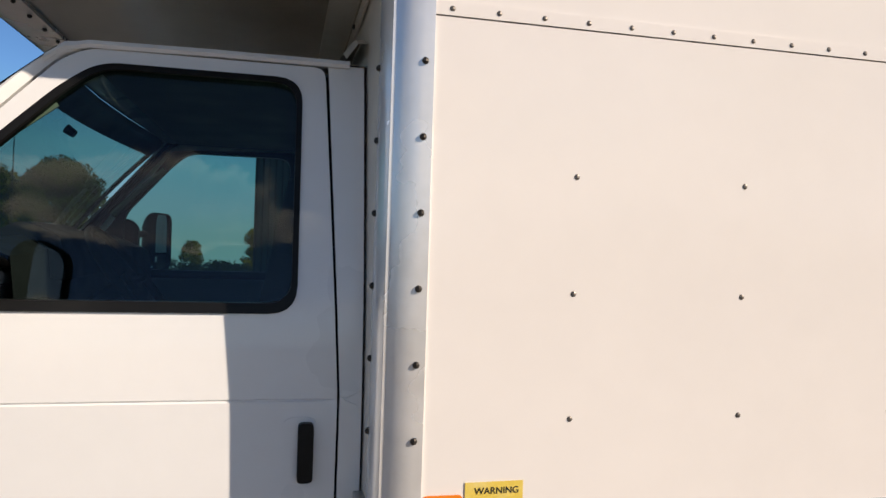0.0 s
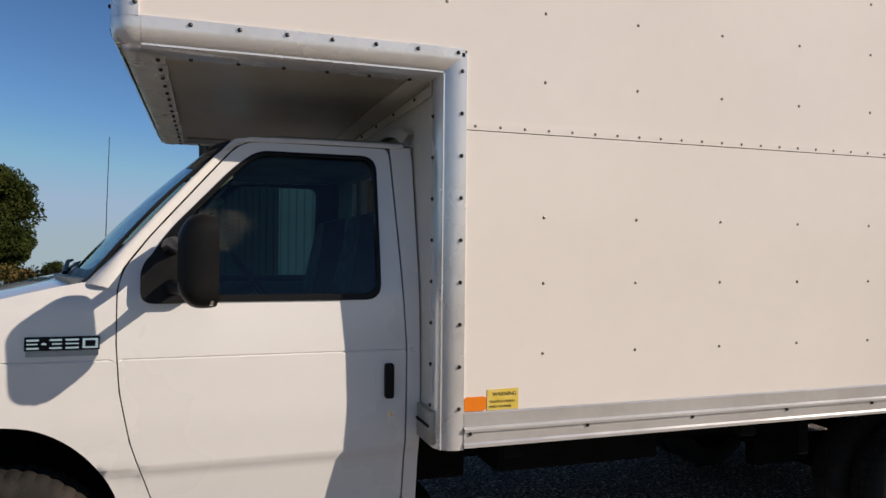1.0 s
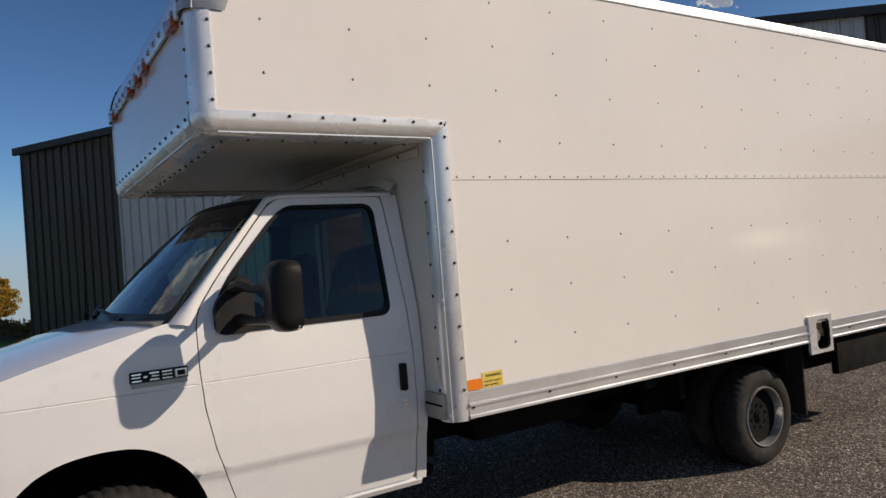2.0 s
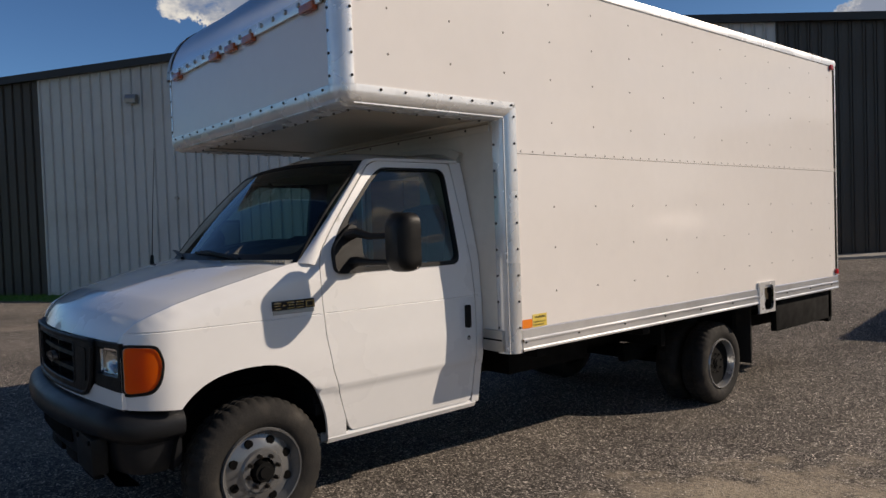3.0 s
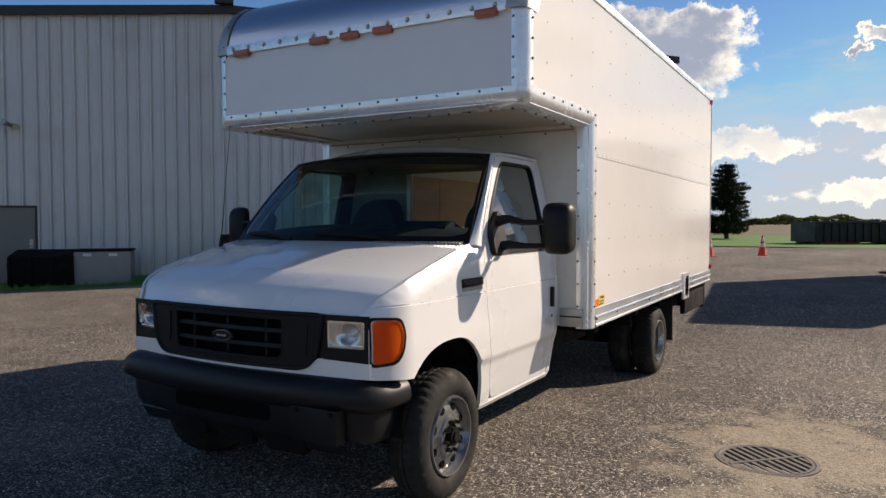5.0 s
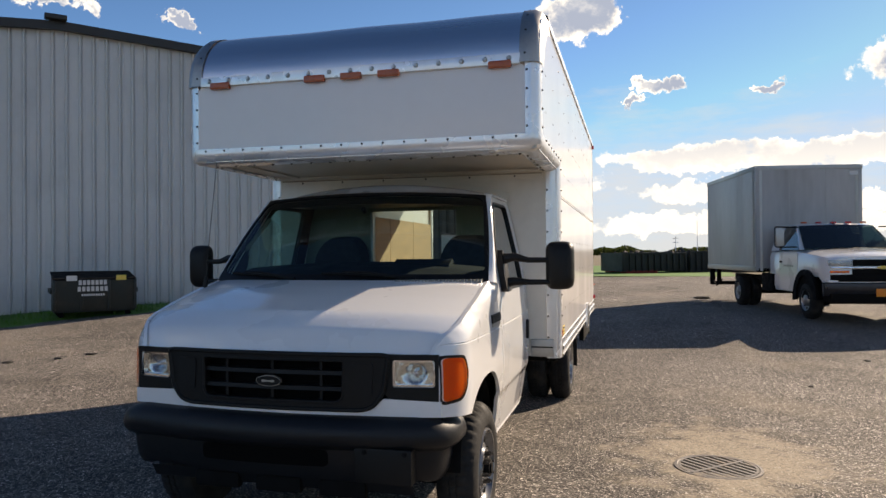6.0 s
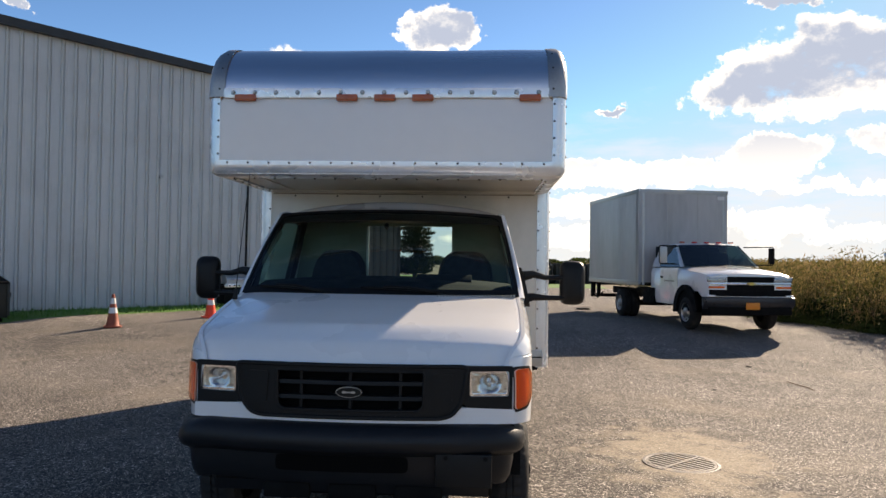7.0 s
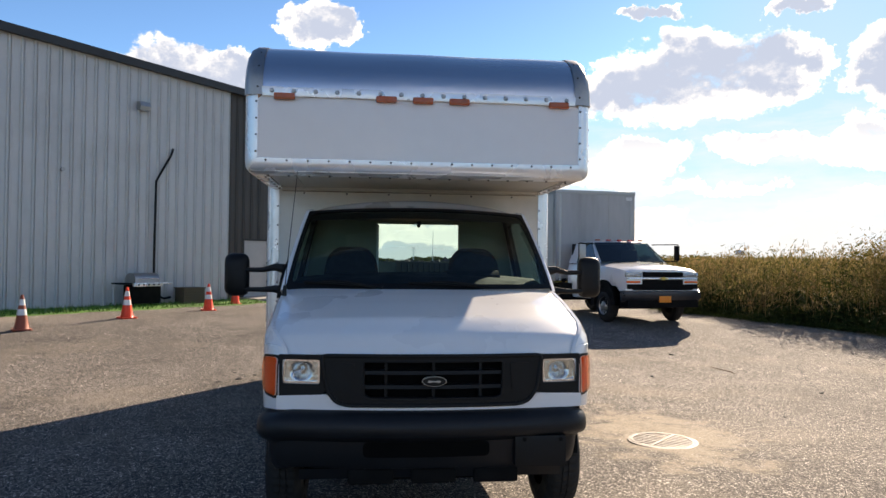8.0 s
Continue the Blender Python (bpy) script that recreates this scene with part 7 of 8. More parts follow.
block(bm, -0.955, -0.85, -0.51, 0.51, 1.06, 1.18, 0.01)
lpart("upper_grille", bm, CHASSIS, T2, "black grille")
bm = bmesh.new()
block(bm, -0.95, -0.85, -0.90, 0.90, 0.77, 0.905, 0.01)
block(bm, -0.952, -0.85, -0.52, 0.52, 0.90, 1.01, 0.01)
lpart("lower_grille", bm, CHASSIS, T2)
bm = bmesh.new()
block(bm, -0.97, -0.90, -0.90, 0.90, 1.018, 1.045, 0.008)
bar2 = lpart("grille_bar", bm, CHROME, T2, "bright cross bar")
bm = bmesh.new()
prism(bm, [(-0.10, -0.012), (-0.04, -0.012), (-0.04, -0.03), (0.04, -0.03), (0.04, -0.012), (0.10, -0.012), (0.10, 0.012), (0.04, 0.012), (0.04, 0.03), (-0.04, 0.03), (-0.04, 0.012), (-0.10, 0.012)], lambda p, e: (-0.985 + 0.02 * e, p[0], 1.032 + p[1]))
lpart("emblem", bm, YELLOW, bar2)
bm = bmesh.new()
rows = []
for y in [-1.0 + 2.0 * k / 16 for k in range(17)]:
    x = -1.02 + 0.10 * (abs(y) / 1.0) ** 4
    rows.append([(x + 0.04, y, 0.755), (x, y, 0.735), (x - 0.01, y, 0.66), (x + 0.01, y, 0.58), (x + 0.09, y, 0.50), (x + 0.12, y, 0.755)])
strip(bm, rows, closed=True)
GUNMETAL = material("dark_bumper_steel", (0.045, 0.045, 0.05), 0.34, 0.4, var=0.2, scale=6)
lpart("bumper", bm, GUNMETAL, T2, "dark metal front bumper")
bm = bmesh.new()
block(bm, -0.98, -0.60, -0.9, 0.9, 0.38, 0.55, 0.02)
lpart("air_dam", bm, CHASSIS, T2)
bm = bmesh.new()
block(bm, -1.045, -1.03, -0.15, 0.15, 0.50, 0.645, 0.006)
lpart("number_plate", bm, PLATE, T2, "orange number plate")
for k in range(5):
    bm = bmesh.new()
    block(bm, 0.98, 1.06, -0.60 + 0.30 * k - 0.05, -0.60 + 0.30 * k + 0.05, 1.93, 1.965, 0.01)
    lpart("roof_marker", bm, RED if 0 < k < 4 else MARKER, T2)
# cargo box
BX0, BX1 = 2.25, 6.22
for nm, b, mat, lbl in (("box_front", (BX0, BX0 + 0.06, -1.17, 1.17, 0.92, 3.28), GREYBOX, "grey front wall of the box"), ("box_side", (BX0 + 0.06, BX1, 1.11, 1.17, 0.92, 3.28), GREYBOX, "dull grey box side"), ("box_side", (BX0 + 0.06, BX1, -1.17, -1.11, 0.92, 3.28), GREYBOX, ""),
                        ("box_roof", (BX0, BX1, -1.17, 1.17, 3.28, 3.31), ALU, ""), ("box_floor", (BX0, BX1, -1.11, 1.11, 0.88, 0.96), CHASSIS, ""), ("rear_door", (BX1 - 0.04, BX1, -1.11, 1.11, 0.96, 3.28), GREYBOX, "")):
    bm = bmesh.new()
    block(bm, *b)
    lpart(nm, bm, mat, T2, lbl)
for sgn in (-1, 1):
    bm = bmesh.new()
    rows = [[(BX0 - 0.012 + 0.17 * (1 - math.cos(a)), sgn * (1.185 - 0.17 * (1 - math.sin(a))), z) for a in [math.pi / 2 * k / 8 for k in range(9)]] for z in (0.90, 3.32)]
    strip(bm, rows)
    lpart("corner_trim", bm, ALU_DULL, T2, "rounded metal corner trim")
    bm = bmesh.new()
    block(bm, BX0, BX1, sgn * 1.175 - 0.012, sgn * 1.175 + 0.012, 3.22, 3.32, 0.004)
    lpart("top_rail", bm, ALU_DULL, T2)
    bm = bmesh.new()
    block(bm, BX0, BX1, sgn * 1.175 - 0.012, sgn * 1.175 + 0.012, 0.88, 1.0, 0.004)
    lpart("bottom_rail", bm, ALU_DULL, T2)
bm = bmesh.new()
block(bm, BX0 - 0.012, BX0 + 0.01, -1.15, 1.15, 3.22, 3.32, 0.004)
lpart("front_rail", bm, ALU_DULL, T2)
for y in (-0.38, 0.42):
    bm = bmesh.new()
    block(bm, BX0 - 0.006, BX0 + 0.004, y - 0.008, y + 0.008, 0.95, 3.22)
    lpart("panel_joint", bm, ALU_DULL, T2)
bm = bmesh.new()
block(bm, BX0 - 0.018, BX0, -1.08, -0.90, 3.08, 3.17)
lpart("notice", bm, WHITE_INK, T2)
for b in ((-0.7, 6.15, -0.45, -0.33, 0.55, 0.75), (-0.7, 6.15, 0.33, 0.45, 0.55, 0.75), (3.7, 3.9, -0.9, 0.9, 0.30, 0.45), (-0.1, 0.1, -0.9, 0.9, 0.30, 0.42), (1.7, 2.4, 0.45, 1.0, 0.45, 0.85)):
    bm = bmesh.new()
    block(bm, *b, bevel=0.02)
    lpart("chassis_member", bm, CHASSIS, T2)
bm = bmesh.new()
block(bm, 6.07, 6.19, -1.0, 1.0, 0.42, 0.52, 0.01)
for y in (-0.9, 0.9):
    block(bm, 6.09, 6.17, y - 0.05, y + 0.05, 0.5, 0.9)
lpart("rear_bumper", bm, CHASSIS, T2)
bm = bmesh.new()
tube(bm, [(6.1, 1.1, 0.85), (5.95, 1.12, 0.55), (5.55, 1.12, 0.42), (5.15, 1.1, 0.60)], 0.02, 6)
lpart("hanging_chain", bm, CHASSIS, T2)
bm = bmesh.new()
block(bm, 6.05, 6.15, 1.02, 1.15, 0.42, 0.92, 0.02)
lpart("lift_post", bm, CHASSIS, T2)


def small_wheel(x, y, sgn):
    bm = bmesh.new()
    prof = [(0.20, -0.02), (0.22, 0.0), (0.29, 0.004), (0.34, -0.02), (0.375, -0.05), (0.375, -0.18), (0.34, -0.22), (0.20, -0.21)]
    rows = [[(x + (r - (0.008 if r > 0.36 and k % 2 else 0)) * math.cos(2 * math.pi * k / 48), y + sgn * o, 0.372 + (r - (0.008 if r > 0.36 and k % 2 else 0)) * math.sin(2 * math.pi * k / 48)) for k in range(48)] for r, o in prof]
    strip(bm, rows, closed=True)
    w = lpart("wheel", bm, RUBBER, T2, "black tyre on a grey steel wheel")
    bm = bmesh.new()
    rows = [[(x + r * math.cos(2 * math.pi * k / 32), y + sgn * o, 0.372 + r * math.sin(2 * math.pi * k / 32)) for k in range(32)] for r, o in ((0.21, 0.0), (0.19, -0.03), (0.12, -0.04), (0.10, 0.0), (0.05, 0.02), (0.001, 0.025))]
    strip(bm, rows, closed=True)
    rim = lpart("rim", bm, ALU_DULL, w)
    for k in range(8):
        a = 2 * math.pi * k / 8
        # black disc in place of each vent's shade
        bm = bmesh.new()
        rod(bm, (x + 0.155 * math.cos(a), y - sgn * 0.05, 0.372 + 0.155 * math.sin(a)), (x + 0.155 * math.cos(a), y - sgn * 0.028, 0.372 + 0.155 * math.sin(a)), 0.02, None, 10)
        lpart("vent_hole", bm, DARK, rim)


for sgn in (-1, 1):
    small_wheel(0.0, sgn * 0.985, sgn)
    small_wheel(3.8, sgn * 1.10, sgn)
    small_wheel(3.8, sgn * 0.86, sgn)

# ---------------------------------------------------------------- plants and the distance
def leaf_material(name, colours, rough=0.6, glow=0.35):
    """Leaves whose colour differs from leaf to leaf, with light passing through them."""
    m = bpy.data.materials.new(name)
    m.use_nodes = True
    nt = m.node_tree
    b = nt.nodes["Principled BSDF"]
    geo = nt.nodes.new("ShaderNodeNewGeometry")
    ramp = nt.nodes.new("ShaderNodeValToRGB")
    e = ramp.color_ramp.elements
    e[0].position, e[0].color = 0.0, (*colours[0], 1)
    e[1].position, e[1].color = 1.0, (*colours[-1], 1)
    for k, c in enumerate(colours[1:-1]):
        ramp.color_ramp.elements.new((k + 1) / (len(colours) - 1)).color = (*c, 1)
    wide = nt.nodes.new("ShaderNodeTexNoise")
    wide.inputs["Scale"].default_value, wide.inputs["Detail"].default_value = 0.8, 4.0
    nt.links.new(geo.outputs["Position"], wide.inputs["Vector"])
    f = math_node(nt, "ADD", math_node(nt, "MULTIPLY", geo.outputs["Random Per Island"], 0.45), math_node(nt, "MULTIPLY", math_node(nt, "SUBTRACT", wide.outputs["Fac"], 0.35), 1.7), clamp=True)
    nt.links.new(f, ramp.inputs[0])
    nt.links.new(ramp.outputs[0], b.inputs["Base Color"])
    b.inputs["Roughness"].default_value = rough + 0.15
    b.inputs["Specular IOR Level"].default_value = 0.08
    tr = nt.nodes.new("ShaderNodeBsdfTranslucent")
    nt.links.new(ramp.outputs[0], tr.inputs["Color"])
    mx = nt.nodes.new("ShaderNodeMixShader")
    mx.inputs[0].default_value = glow
    nt.links.new(b.outputs[0], mx.inputs[1])
    nt.links.new(tr.outputs[0], mx.inputs[2])
    nt.links.new(mx.outputs[0], nt.nodes["Material Output"].inputs["Surface"])
    return m


WEED = leaf_material("weed_leaves", [(0.050, 0.062, 0.016), (0.085, 0.090, 0.024), (0.13, 0.112, 0.036), (0.17, 0.125, 0.048), (0.19, 0.105, 0.055)], glow=0.40)
# lower leaves: greens darkened to carry the shade low in the weeds
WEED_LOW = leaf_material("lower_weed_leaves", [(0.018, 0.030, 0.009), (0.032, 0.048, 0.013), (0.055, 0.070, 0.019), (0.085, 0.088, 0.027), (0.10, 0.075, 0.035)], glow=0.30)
PLUME = leaf_material("dry_seed_heads", [(0.17, 0.135, 0.055), (0.25, 0.19, 0.08), (0.32, 0.225, 0.105), (0.24, 0.135, 0.075)], glow=0.4)
GREEN = leaf_material("tree_leaves", [(0.026, 0.040, 0.011), (0.044, 0.062, 0.016), (0.064, 0.080, 0.021), (0.09, 0.088, 0.024)])
AUTUMN = leaf_material("turning_leaves", [(0.050, 0.062, 0.016), (0.085, 0.090, 0.022), (0.14, 0.12, 0.028), (0.20, 0.135, 0.034)])
GOLD = leaf_material("yellow_leaves", [(0.22, 0.16, 0.03), (0.34, 0.23, 0.04), (0.40, 0.22, 0.045)])
NEEDLES = leaf_material("pine_needles", [(0.010, 0.018, 0.008), (0.016, 0.027, 0.011), (0.026, 0.036, 0.015)], glow=0.15)
BARK = material("bark", (0.075, 0.058, 0.042), 0.9, var=0.3, scale=6, bump=0.6, bscale=25, grain=(1, 1, 0.3))
HEDGE = leaf_material("scrub_leaves", [(0.10, 0.092, 0.03), (0.17, 0.135, 0.048), (0.23, 0.165, 0.065), (0.24, 0.13, 0.06)])


def leaf_mesh(name, centres, along, half_l, half_w, mat, seed):
    """Many small pointed leaves: centres and directions as arrays."""
    r = np.random.default_rng(seed)
    n = len(centres)
    along = along / np.linalg.norm(along, axis=1, keepdims=True)
    other = r.normal(size=(n, 3))
    across = np.cross(along, other)
    across /= np.linalg.norm(across, axis=1, keepdims=True) + 1e-9
    l = np.broadcast_to(np.asarray(half_l, float), (n,))[:, None]
    w = np.broadcast_to(np.asarray(half_w, float), (n,))[:, None]
    co = np.empty((n, 4, 3))
    co[:, 0], co[:, 1] = centres - along * l, centres + across * w
    co[:, 2], co[:, 3] = centres + along * l, centres - across * w
    me = bpy.data.meshes.new(name)
    me.vertices.add(4 * n)
    me.vertices.foreach_set("co", co.ravel())
    me.loops.add(4 * n)
    me.loops.foreach_set("vertex_index", np.arange(4 * n))
    me.polygons.add(n)
    me.polygons.foreach_set("loop_start", np.arange(0, 4 * n, 4))
    me.polygons.foreach_set("loop_total", np.full(n, 4))
    me.update(calc_edges=True)
    me.materials.append(mat)
    return me


GZ = np.vectorize(lambda x: ground_z(x))


def brush_edge(x):
    return np.interp(x, [0.0, 3.0, 5.4, 8.1, 8.9, 9.8, 10.7, 12.1, 16.0, 22.0, 40.0, 70.0], [-13.0, -11.0, -9.6, -7.95, -7.1, -6.55, -6.0, -5.55, -5.4, -5.6, -6.5, -8.0])


def brush(seed):
    """Tall dry weeds beyond the edge of the lot: stems with leaves, and seed heads on top."""
    r = np.random.default_rng(seed)
    leaves, dirs, ls, ws = [], [], [], []
    tops, tdirs, tl, tw = [], [], [], []
    low_leaf = []
    stems = []
    for x0, x1, d0, d1, per, count, size in ((1.0, 14.0, 0.0, 2.2, 26, 46, 1.0), (4.0, 9.5, 0.7, 2.6, 26, 46, 1.0), (1.0, 18.0, 2.2, 7.0, 11, 34, 1.35), (14.0, 34.0, 0.0, 5.0, 8, 30, 1.6), (3.0, 40.0, 5.0, 20.0, 3.0, 26, 2.4), (34.0, 75.0, 0.0, 34.0, 1.0, 22, 3.6)):
        n = int((x1 - x0) * (d1 - d0) * per)
        x = r.uniform(x0, x1, n)
        d = r.uniform(d0, d1, n)
        y = brush_edge(x) - d + 0.32 * np.sin(x * 2.1) + 0.16 * np.sin(x * 5.3)
        lump = 0.5 + 0.5 * np.sin(x * 0.83 + 1.0) * np.sin(y * 0.9 + x * 0.31)
        h = 1.22 + 0.42 * lump + r.normal(0, 0.16, n) + 0.24 * np.sin(x * 4.3 + 1.7 * y) * np.sin(y * 3.1 - x * 1.3)
        h += 0.66 * np.exp(-((x - 7.2) / 1.5) ** 2) * 1.15 * np.clip(d / 0.9, 0.25, 1)      # a taller stand
        h += 0.25 * np.exp(-((x - 9.6) / 2.0) ** 2)
        h *= np.clip(0.30 + d / 2.0 + 0.18 * np.sin(x * 1.9), 0.28, 1.0) * np.where(r.random(n) < 0.03, 1.08, 1.0)
        h = np.where(x > 15, np.minimum(h, 1.60), h)
        z = GZ(x)
        lean = r.normal(0, 0.14, (n, 2))
        for k in range(count):
            u = r.random(n) ** 0.75
            spread = 0.05 + 0.20 * np.sqrt(u) * size ** 0.5
            c = np.stack([x + lean[:, 0] * u * h + r.normal(0, 1, n) * spread, y + lean[:, 1] * u * h + r.normal(0, 1, n) * spread, z + 0.04 + u * h * 0.96], 1)
            a = np.stack([r.normal(0, 1, n), r.normal(0, 1, n), r.normal(0.7, 0.6, n)], 1)
            if k % 5 == 0:
                c[:, 2] = z + h * (0.78 + 0.20 * r.random(n))
                c[:, :2] = np.stack([x, y], 1) + lean * h[:, None] + r.normal(0, 0.09 * size ** 0.5, (n, 2))
                a[:, 2] += 1.2
                tops.append(c), tdirs.append(a), tl.append(r.uniform(0.025, 0.065, n) * size ** 0.8), tw.append(r.uniform(0.006, 0.016, n) * size)
            else:
                leaves.append(c), dirs.append(a), ls.append(r.uniform(0.035, 0.11, n) * size ** 0.8), ws.append(r.uniform(0.006, 0.016, n) * size)
                # low leaves take the shade-darkened greens
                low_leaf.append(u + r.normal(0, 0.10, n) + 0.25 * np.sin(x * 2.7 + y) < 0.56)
        if size < 1.5:
            m = int(n * 1.0)
            b0 = np.stack([x, y, z + h * 0.5], 1)[:m]
            stems.append((b0, np.stack([lean[:, 0], lean[:, 1], np.ones(n)], 1)[:m], h[:m] * 0.5))
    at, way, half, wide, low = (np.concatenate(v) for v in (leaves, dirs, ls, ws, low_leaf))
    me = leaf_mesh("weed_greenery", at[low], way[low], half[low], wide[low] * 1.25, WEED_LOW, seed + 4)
    tagged(new("weed_greenery", me), "green leaves low on the tall weeds, darkened for shade", "weeds", kind="stuff")
    me = leaf_mesh("weed_brush", at[~low], way[~low], half[~low], wide[~low], WEED, seed + 1)
    tagged(new("weed_brush", me), "tall olive and rust weeds growing along the edge of the asphalt", "weeds", kind="stuff")
    me = leaf_mesh("weed_seed_heads", np.concatenate(tops), np.concatenate(tdirs), np.concatenate(tl), np.concatenate(tw), PLUME, seed + 2)
    tagged(new("weed_seed_heads", me), "dry tan seed heads standing above the weeds", "weeds", kind="stuff")
    me = leaf_mesh("weed_stems", np.concatenate([s[0] for s in stems]), np.concatenate([s[1] for s in stems]), np.concatenate([s[2] for s in stems]), 0.006, PLUME, seed + 3)
    tagged(new("weed_stems", me), "thin dry weed stems", "weeds", kind="stuff")


brush(11)
ru = np.random.default_rng(14)
n = 52000
ux = ru.uniform(1.0, 26.0, n)
ud = ru.random(n) ** 0.8 * 1.5
uy = brush_edge(ux) - ud + 0.22 * np.sin(ux * 2.1) + 0.12 * np.sin(ux * 5.3) + 0.05
uz = GZ(ux) + ru.random(n) * (0.12 + 0.55 * np.clip(ud / 1.2, 0, 1))
ua = np.stack([ru.normal(0, 1, n), ru.normal(0, 1, n), ru.normal(0.3, 0.6, n)], 1)
# undergrowth greens darkened likewise for shade at the weeds' foot
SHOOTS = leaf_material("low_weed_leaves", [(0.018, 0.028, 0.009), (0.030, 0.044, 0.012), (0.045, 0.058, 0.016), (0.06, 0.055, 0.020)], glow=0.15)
tagged(new("weed_undergrowth", leaf_mesh("weed_undergrowth", np.stack([ux, uy, uz], 1), ua, ru.uniform(0.04, 0.10, n), ru.uniform(0.014, 0.034, n), SHOOTS, 15)), "dense green leaves at the foot of the weeds, darkened for shade", "weeds", kind="stuff")

# low grass and shoots along the ragged edge of the asphalt
rg = np.random.default_rng(4)
n = 9000
gx = rg.uniform(1.0, 30.0, n)
gy = brush_edge(gx) + np.abs(rg.normal(0, 0.22, n)) * (rg.random(n) < 0.8) + 0.2 * np.sin(gx * 2.1) - 0.1
gc = np.stack([gx, gy, GZ(gx) + rg.uniform(0.01, 0.09, n)], 1)
ga = np.stack([rg.normal(0, 1, n), rg.normal(0, 1, n), rg.normal(1, 0.5, n)], 1)
tagged(new("edge_grass", leaf_mesh("edge_grass", gc, ga, rg.uniform(0.03, 0.09, n), rg.uniform(0.005, 0.012, n), GREEN, 5)), "ragged green grass at the edge of the asphalt", "grass", kind="stuff")


def tree(name, x, y, z, r_crown, h, mat, label, seed, low=0.12, n_leaf=15000, leaf=0.075):
    """Tapered trunk, limbs, and a crown of many leaf clumps with gaps between."""
    r = np.random.default_rng(seed)
    t = thing(name, (x, y, z), label, "tree")
    bm = bmesh.new()
    tube(bm, [(x, y, z - 0.1), (x + 0.04, y, z + h * 0.25), (x - 0.03, y + 0.05, z + h * 0.55), (x, y, z + h * 0.85)], [r_crown * 0.085, r_crown * 0.065, r_crown * 0.04, r_crown * 0.015], 10)
    trunk = part("trunk", bm, BARK, t)
    clumps = []
    for k in range(70):
        u = r.random()
        zz = low + (0.97 - low) * u
        prof = math.sin(math.pi * min(1.0, (zz - low) / (1 - low) * 0.86 + 0.14)) ** 0.6
        a = r.uniform(0, 2 * math.pi)
        d = r_crown * prof * (0.05 + 0.85 * r.random() ** 0.6)
        clumps.append((x + d * math.cos(a), y + d * math.sin(a), z + h * zz, r_crown * r.uniform(0.20, 0.36)))
    for k in range(9):
        c = clumps[k * 5]
        bm = bmesh.new()
        z0 = z + h * (0.2 + 0.06 * k)
        tube(bm, [(x, y, z0), ((x + c[0]) / 2, (y + c[1]) / 2, (z0 + c[2]) / 2 + 0.1), c[:3]], [r_crown * 0.035, r_crown * 0.02, r_crown * 0.006], 6)
        part("limb", bm, BARK, trunk)
    cs = np.array(clumps)
    pick = r.integers(0, len(cs), n_leaf)
    v = r.normal(size=(n_leaf, 3))
    v /= np.linalg.norm(v, axis=1, keepdims=True)
    rad = cs[pick, 3] * (0.1 + 0.95 * r.random(n_leaf) ** 0.5)
    c = cs[pick, :3] + v * rad[:, None] * np.array([1, 1, 0.8])
    a = r.normal(size=(n_leaf, 3)) + v * 0.5
    me = leaf_mesh("crown", c - np.array((x, y, z)), a, r.uniform(0.6, 1.3, n_leaf) * leaf, r.uniform(0.5, 1.0, n_leaf) * leaf * 0.62, mat, seed + 1)
    ob = new("crown", me)
    ob.parent = t
    return t


tree("maple_tree", -9.8, 33.0, 0.05, 2.2, 4.7, GREEN, "dense dark green broadleaf tree beyond the lot", 21, low=0.03, n_leaf=42000, leaf=0.095)
tree("ash_tree", -14.0, 32.0, 0.05, 3.0, 5.5, AUTUMN, "broadleaf tree turning yellow and brown", 22, low=0.03, n_leaf=36000, leaf=0.11)
tree("young_tree", -2.3, 58.0, -1.15, 1.35, 4.1, GOLD, "yellow autumn tree rising behind the hedgerow", 23, low=0.1, n_leaf=9000, leaf=0.10)
tree("small_tree", -7.3, 58.0, -1.15, 1.05, 2.75, AUTUMN, "small olive tree rising behind the hedgerow", 27, low=0.05, n_leaf=7000, leaf=0.09)
tree("round_bush", -11.9, 58.0, -1.15, 1.0, 1.45, GREEN, "low rounded green bush behind the hedgerow", 24, low=0.02, n_leaf=5000, leaf=0.08)
tree("round_bush", -4.6, 50.0, -0.8, 0.8, 1.0, AUTUMN, "low brownish bush behind the hedgerow", 25, low=0.02, n_leaf=4000, leaf=0.07)
tree("maple_tree", -20.0, 31.0, 0.05, 3.4, 6.2, GREEN, "dense dark green broadleaf tree beyond the lot", 26, low=0.05, n_leaf=18000, leaf=0.11)


def hedgerow(x0, x1, y0, y1, h0, h1, n, seed, mat, leaf, label):
    r = np.random.default_rng(seed)
    x = r.uniform(x0, x1, n)
    y = r.uniform(y0, y1, n)
    h = h0 + (h1 - h0) * (0.5 + 0.28 * np.sin(x * 0.9 + y) + 0.22 * np.sin(x * 2.3 + 1.3)) + r.normal(0, 0.07, n)
    z = GZ(x) + h * r.random(n) ** 0.6
    a = r.normal(size=(n, 3))
    me = leaf_mesh("hedgerow", np.stack([x, y, z], 1), a, r.uniform(0.6, 1.3, n) * leaf, r.uniform(0.4, 0.8, n) * leaf, mat, seed + 1)
    tagged(new("hedgerow", me), label, "hedge", kind="stuff")


hedgerow(-26, 4, 27.0, 31.5, 0.38, 0.80, 30000, 31, HEDGE, 0.06, "autumn-toned scrub hedgerow beyond the mown grass")


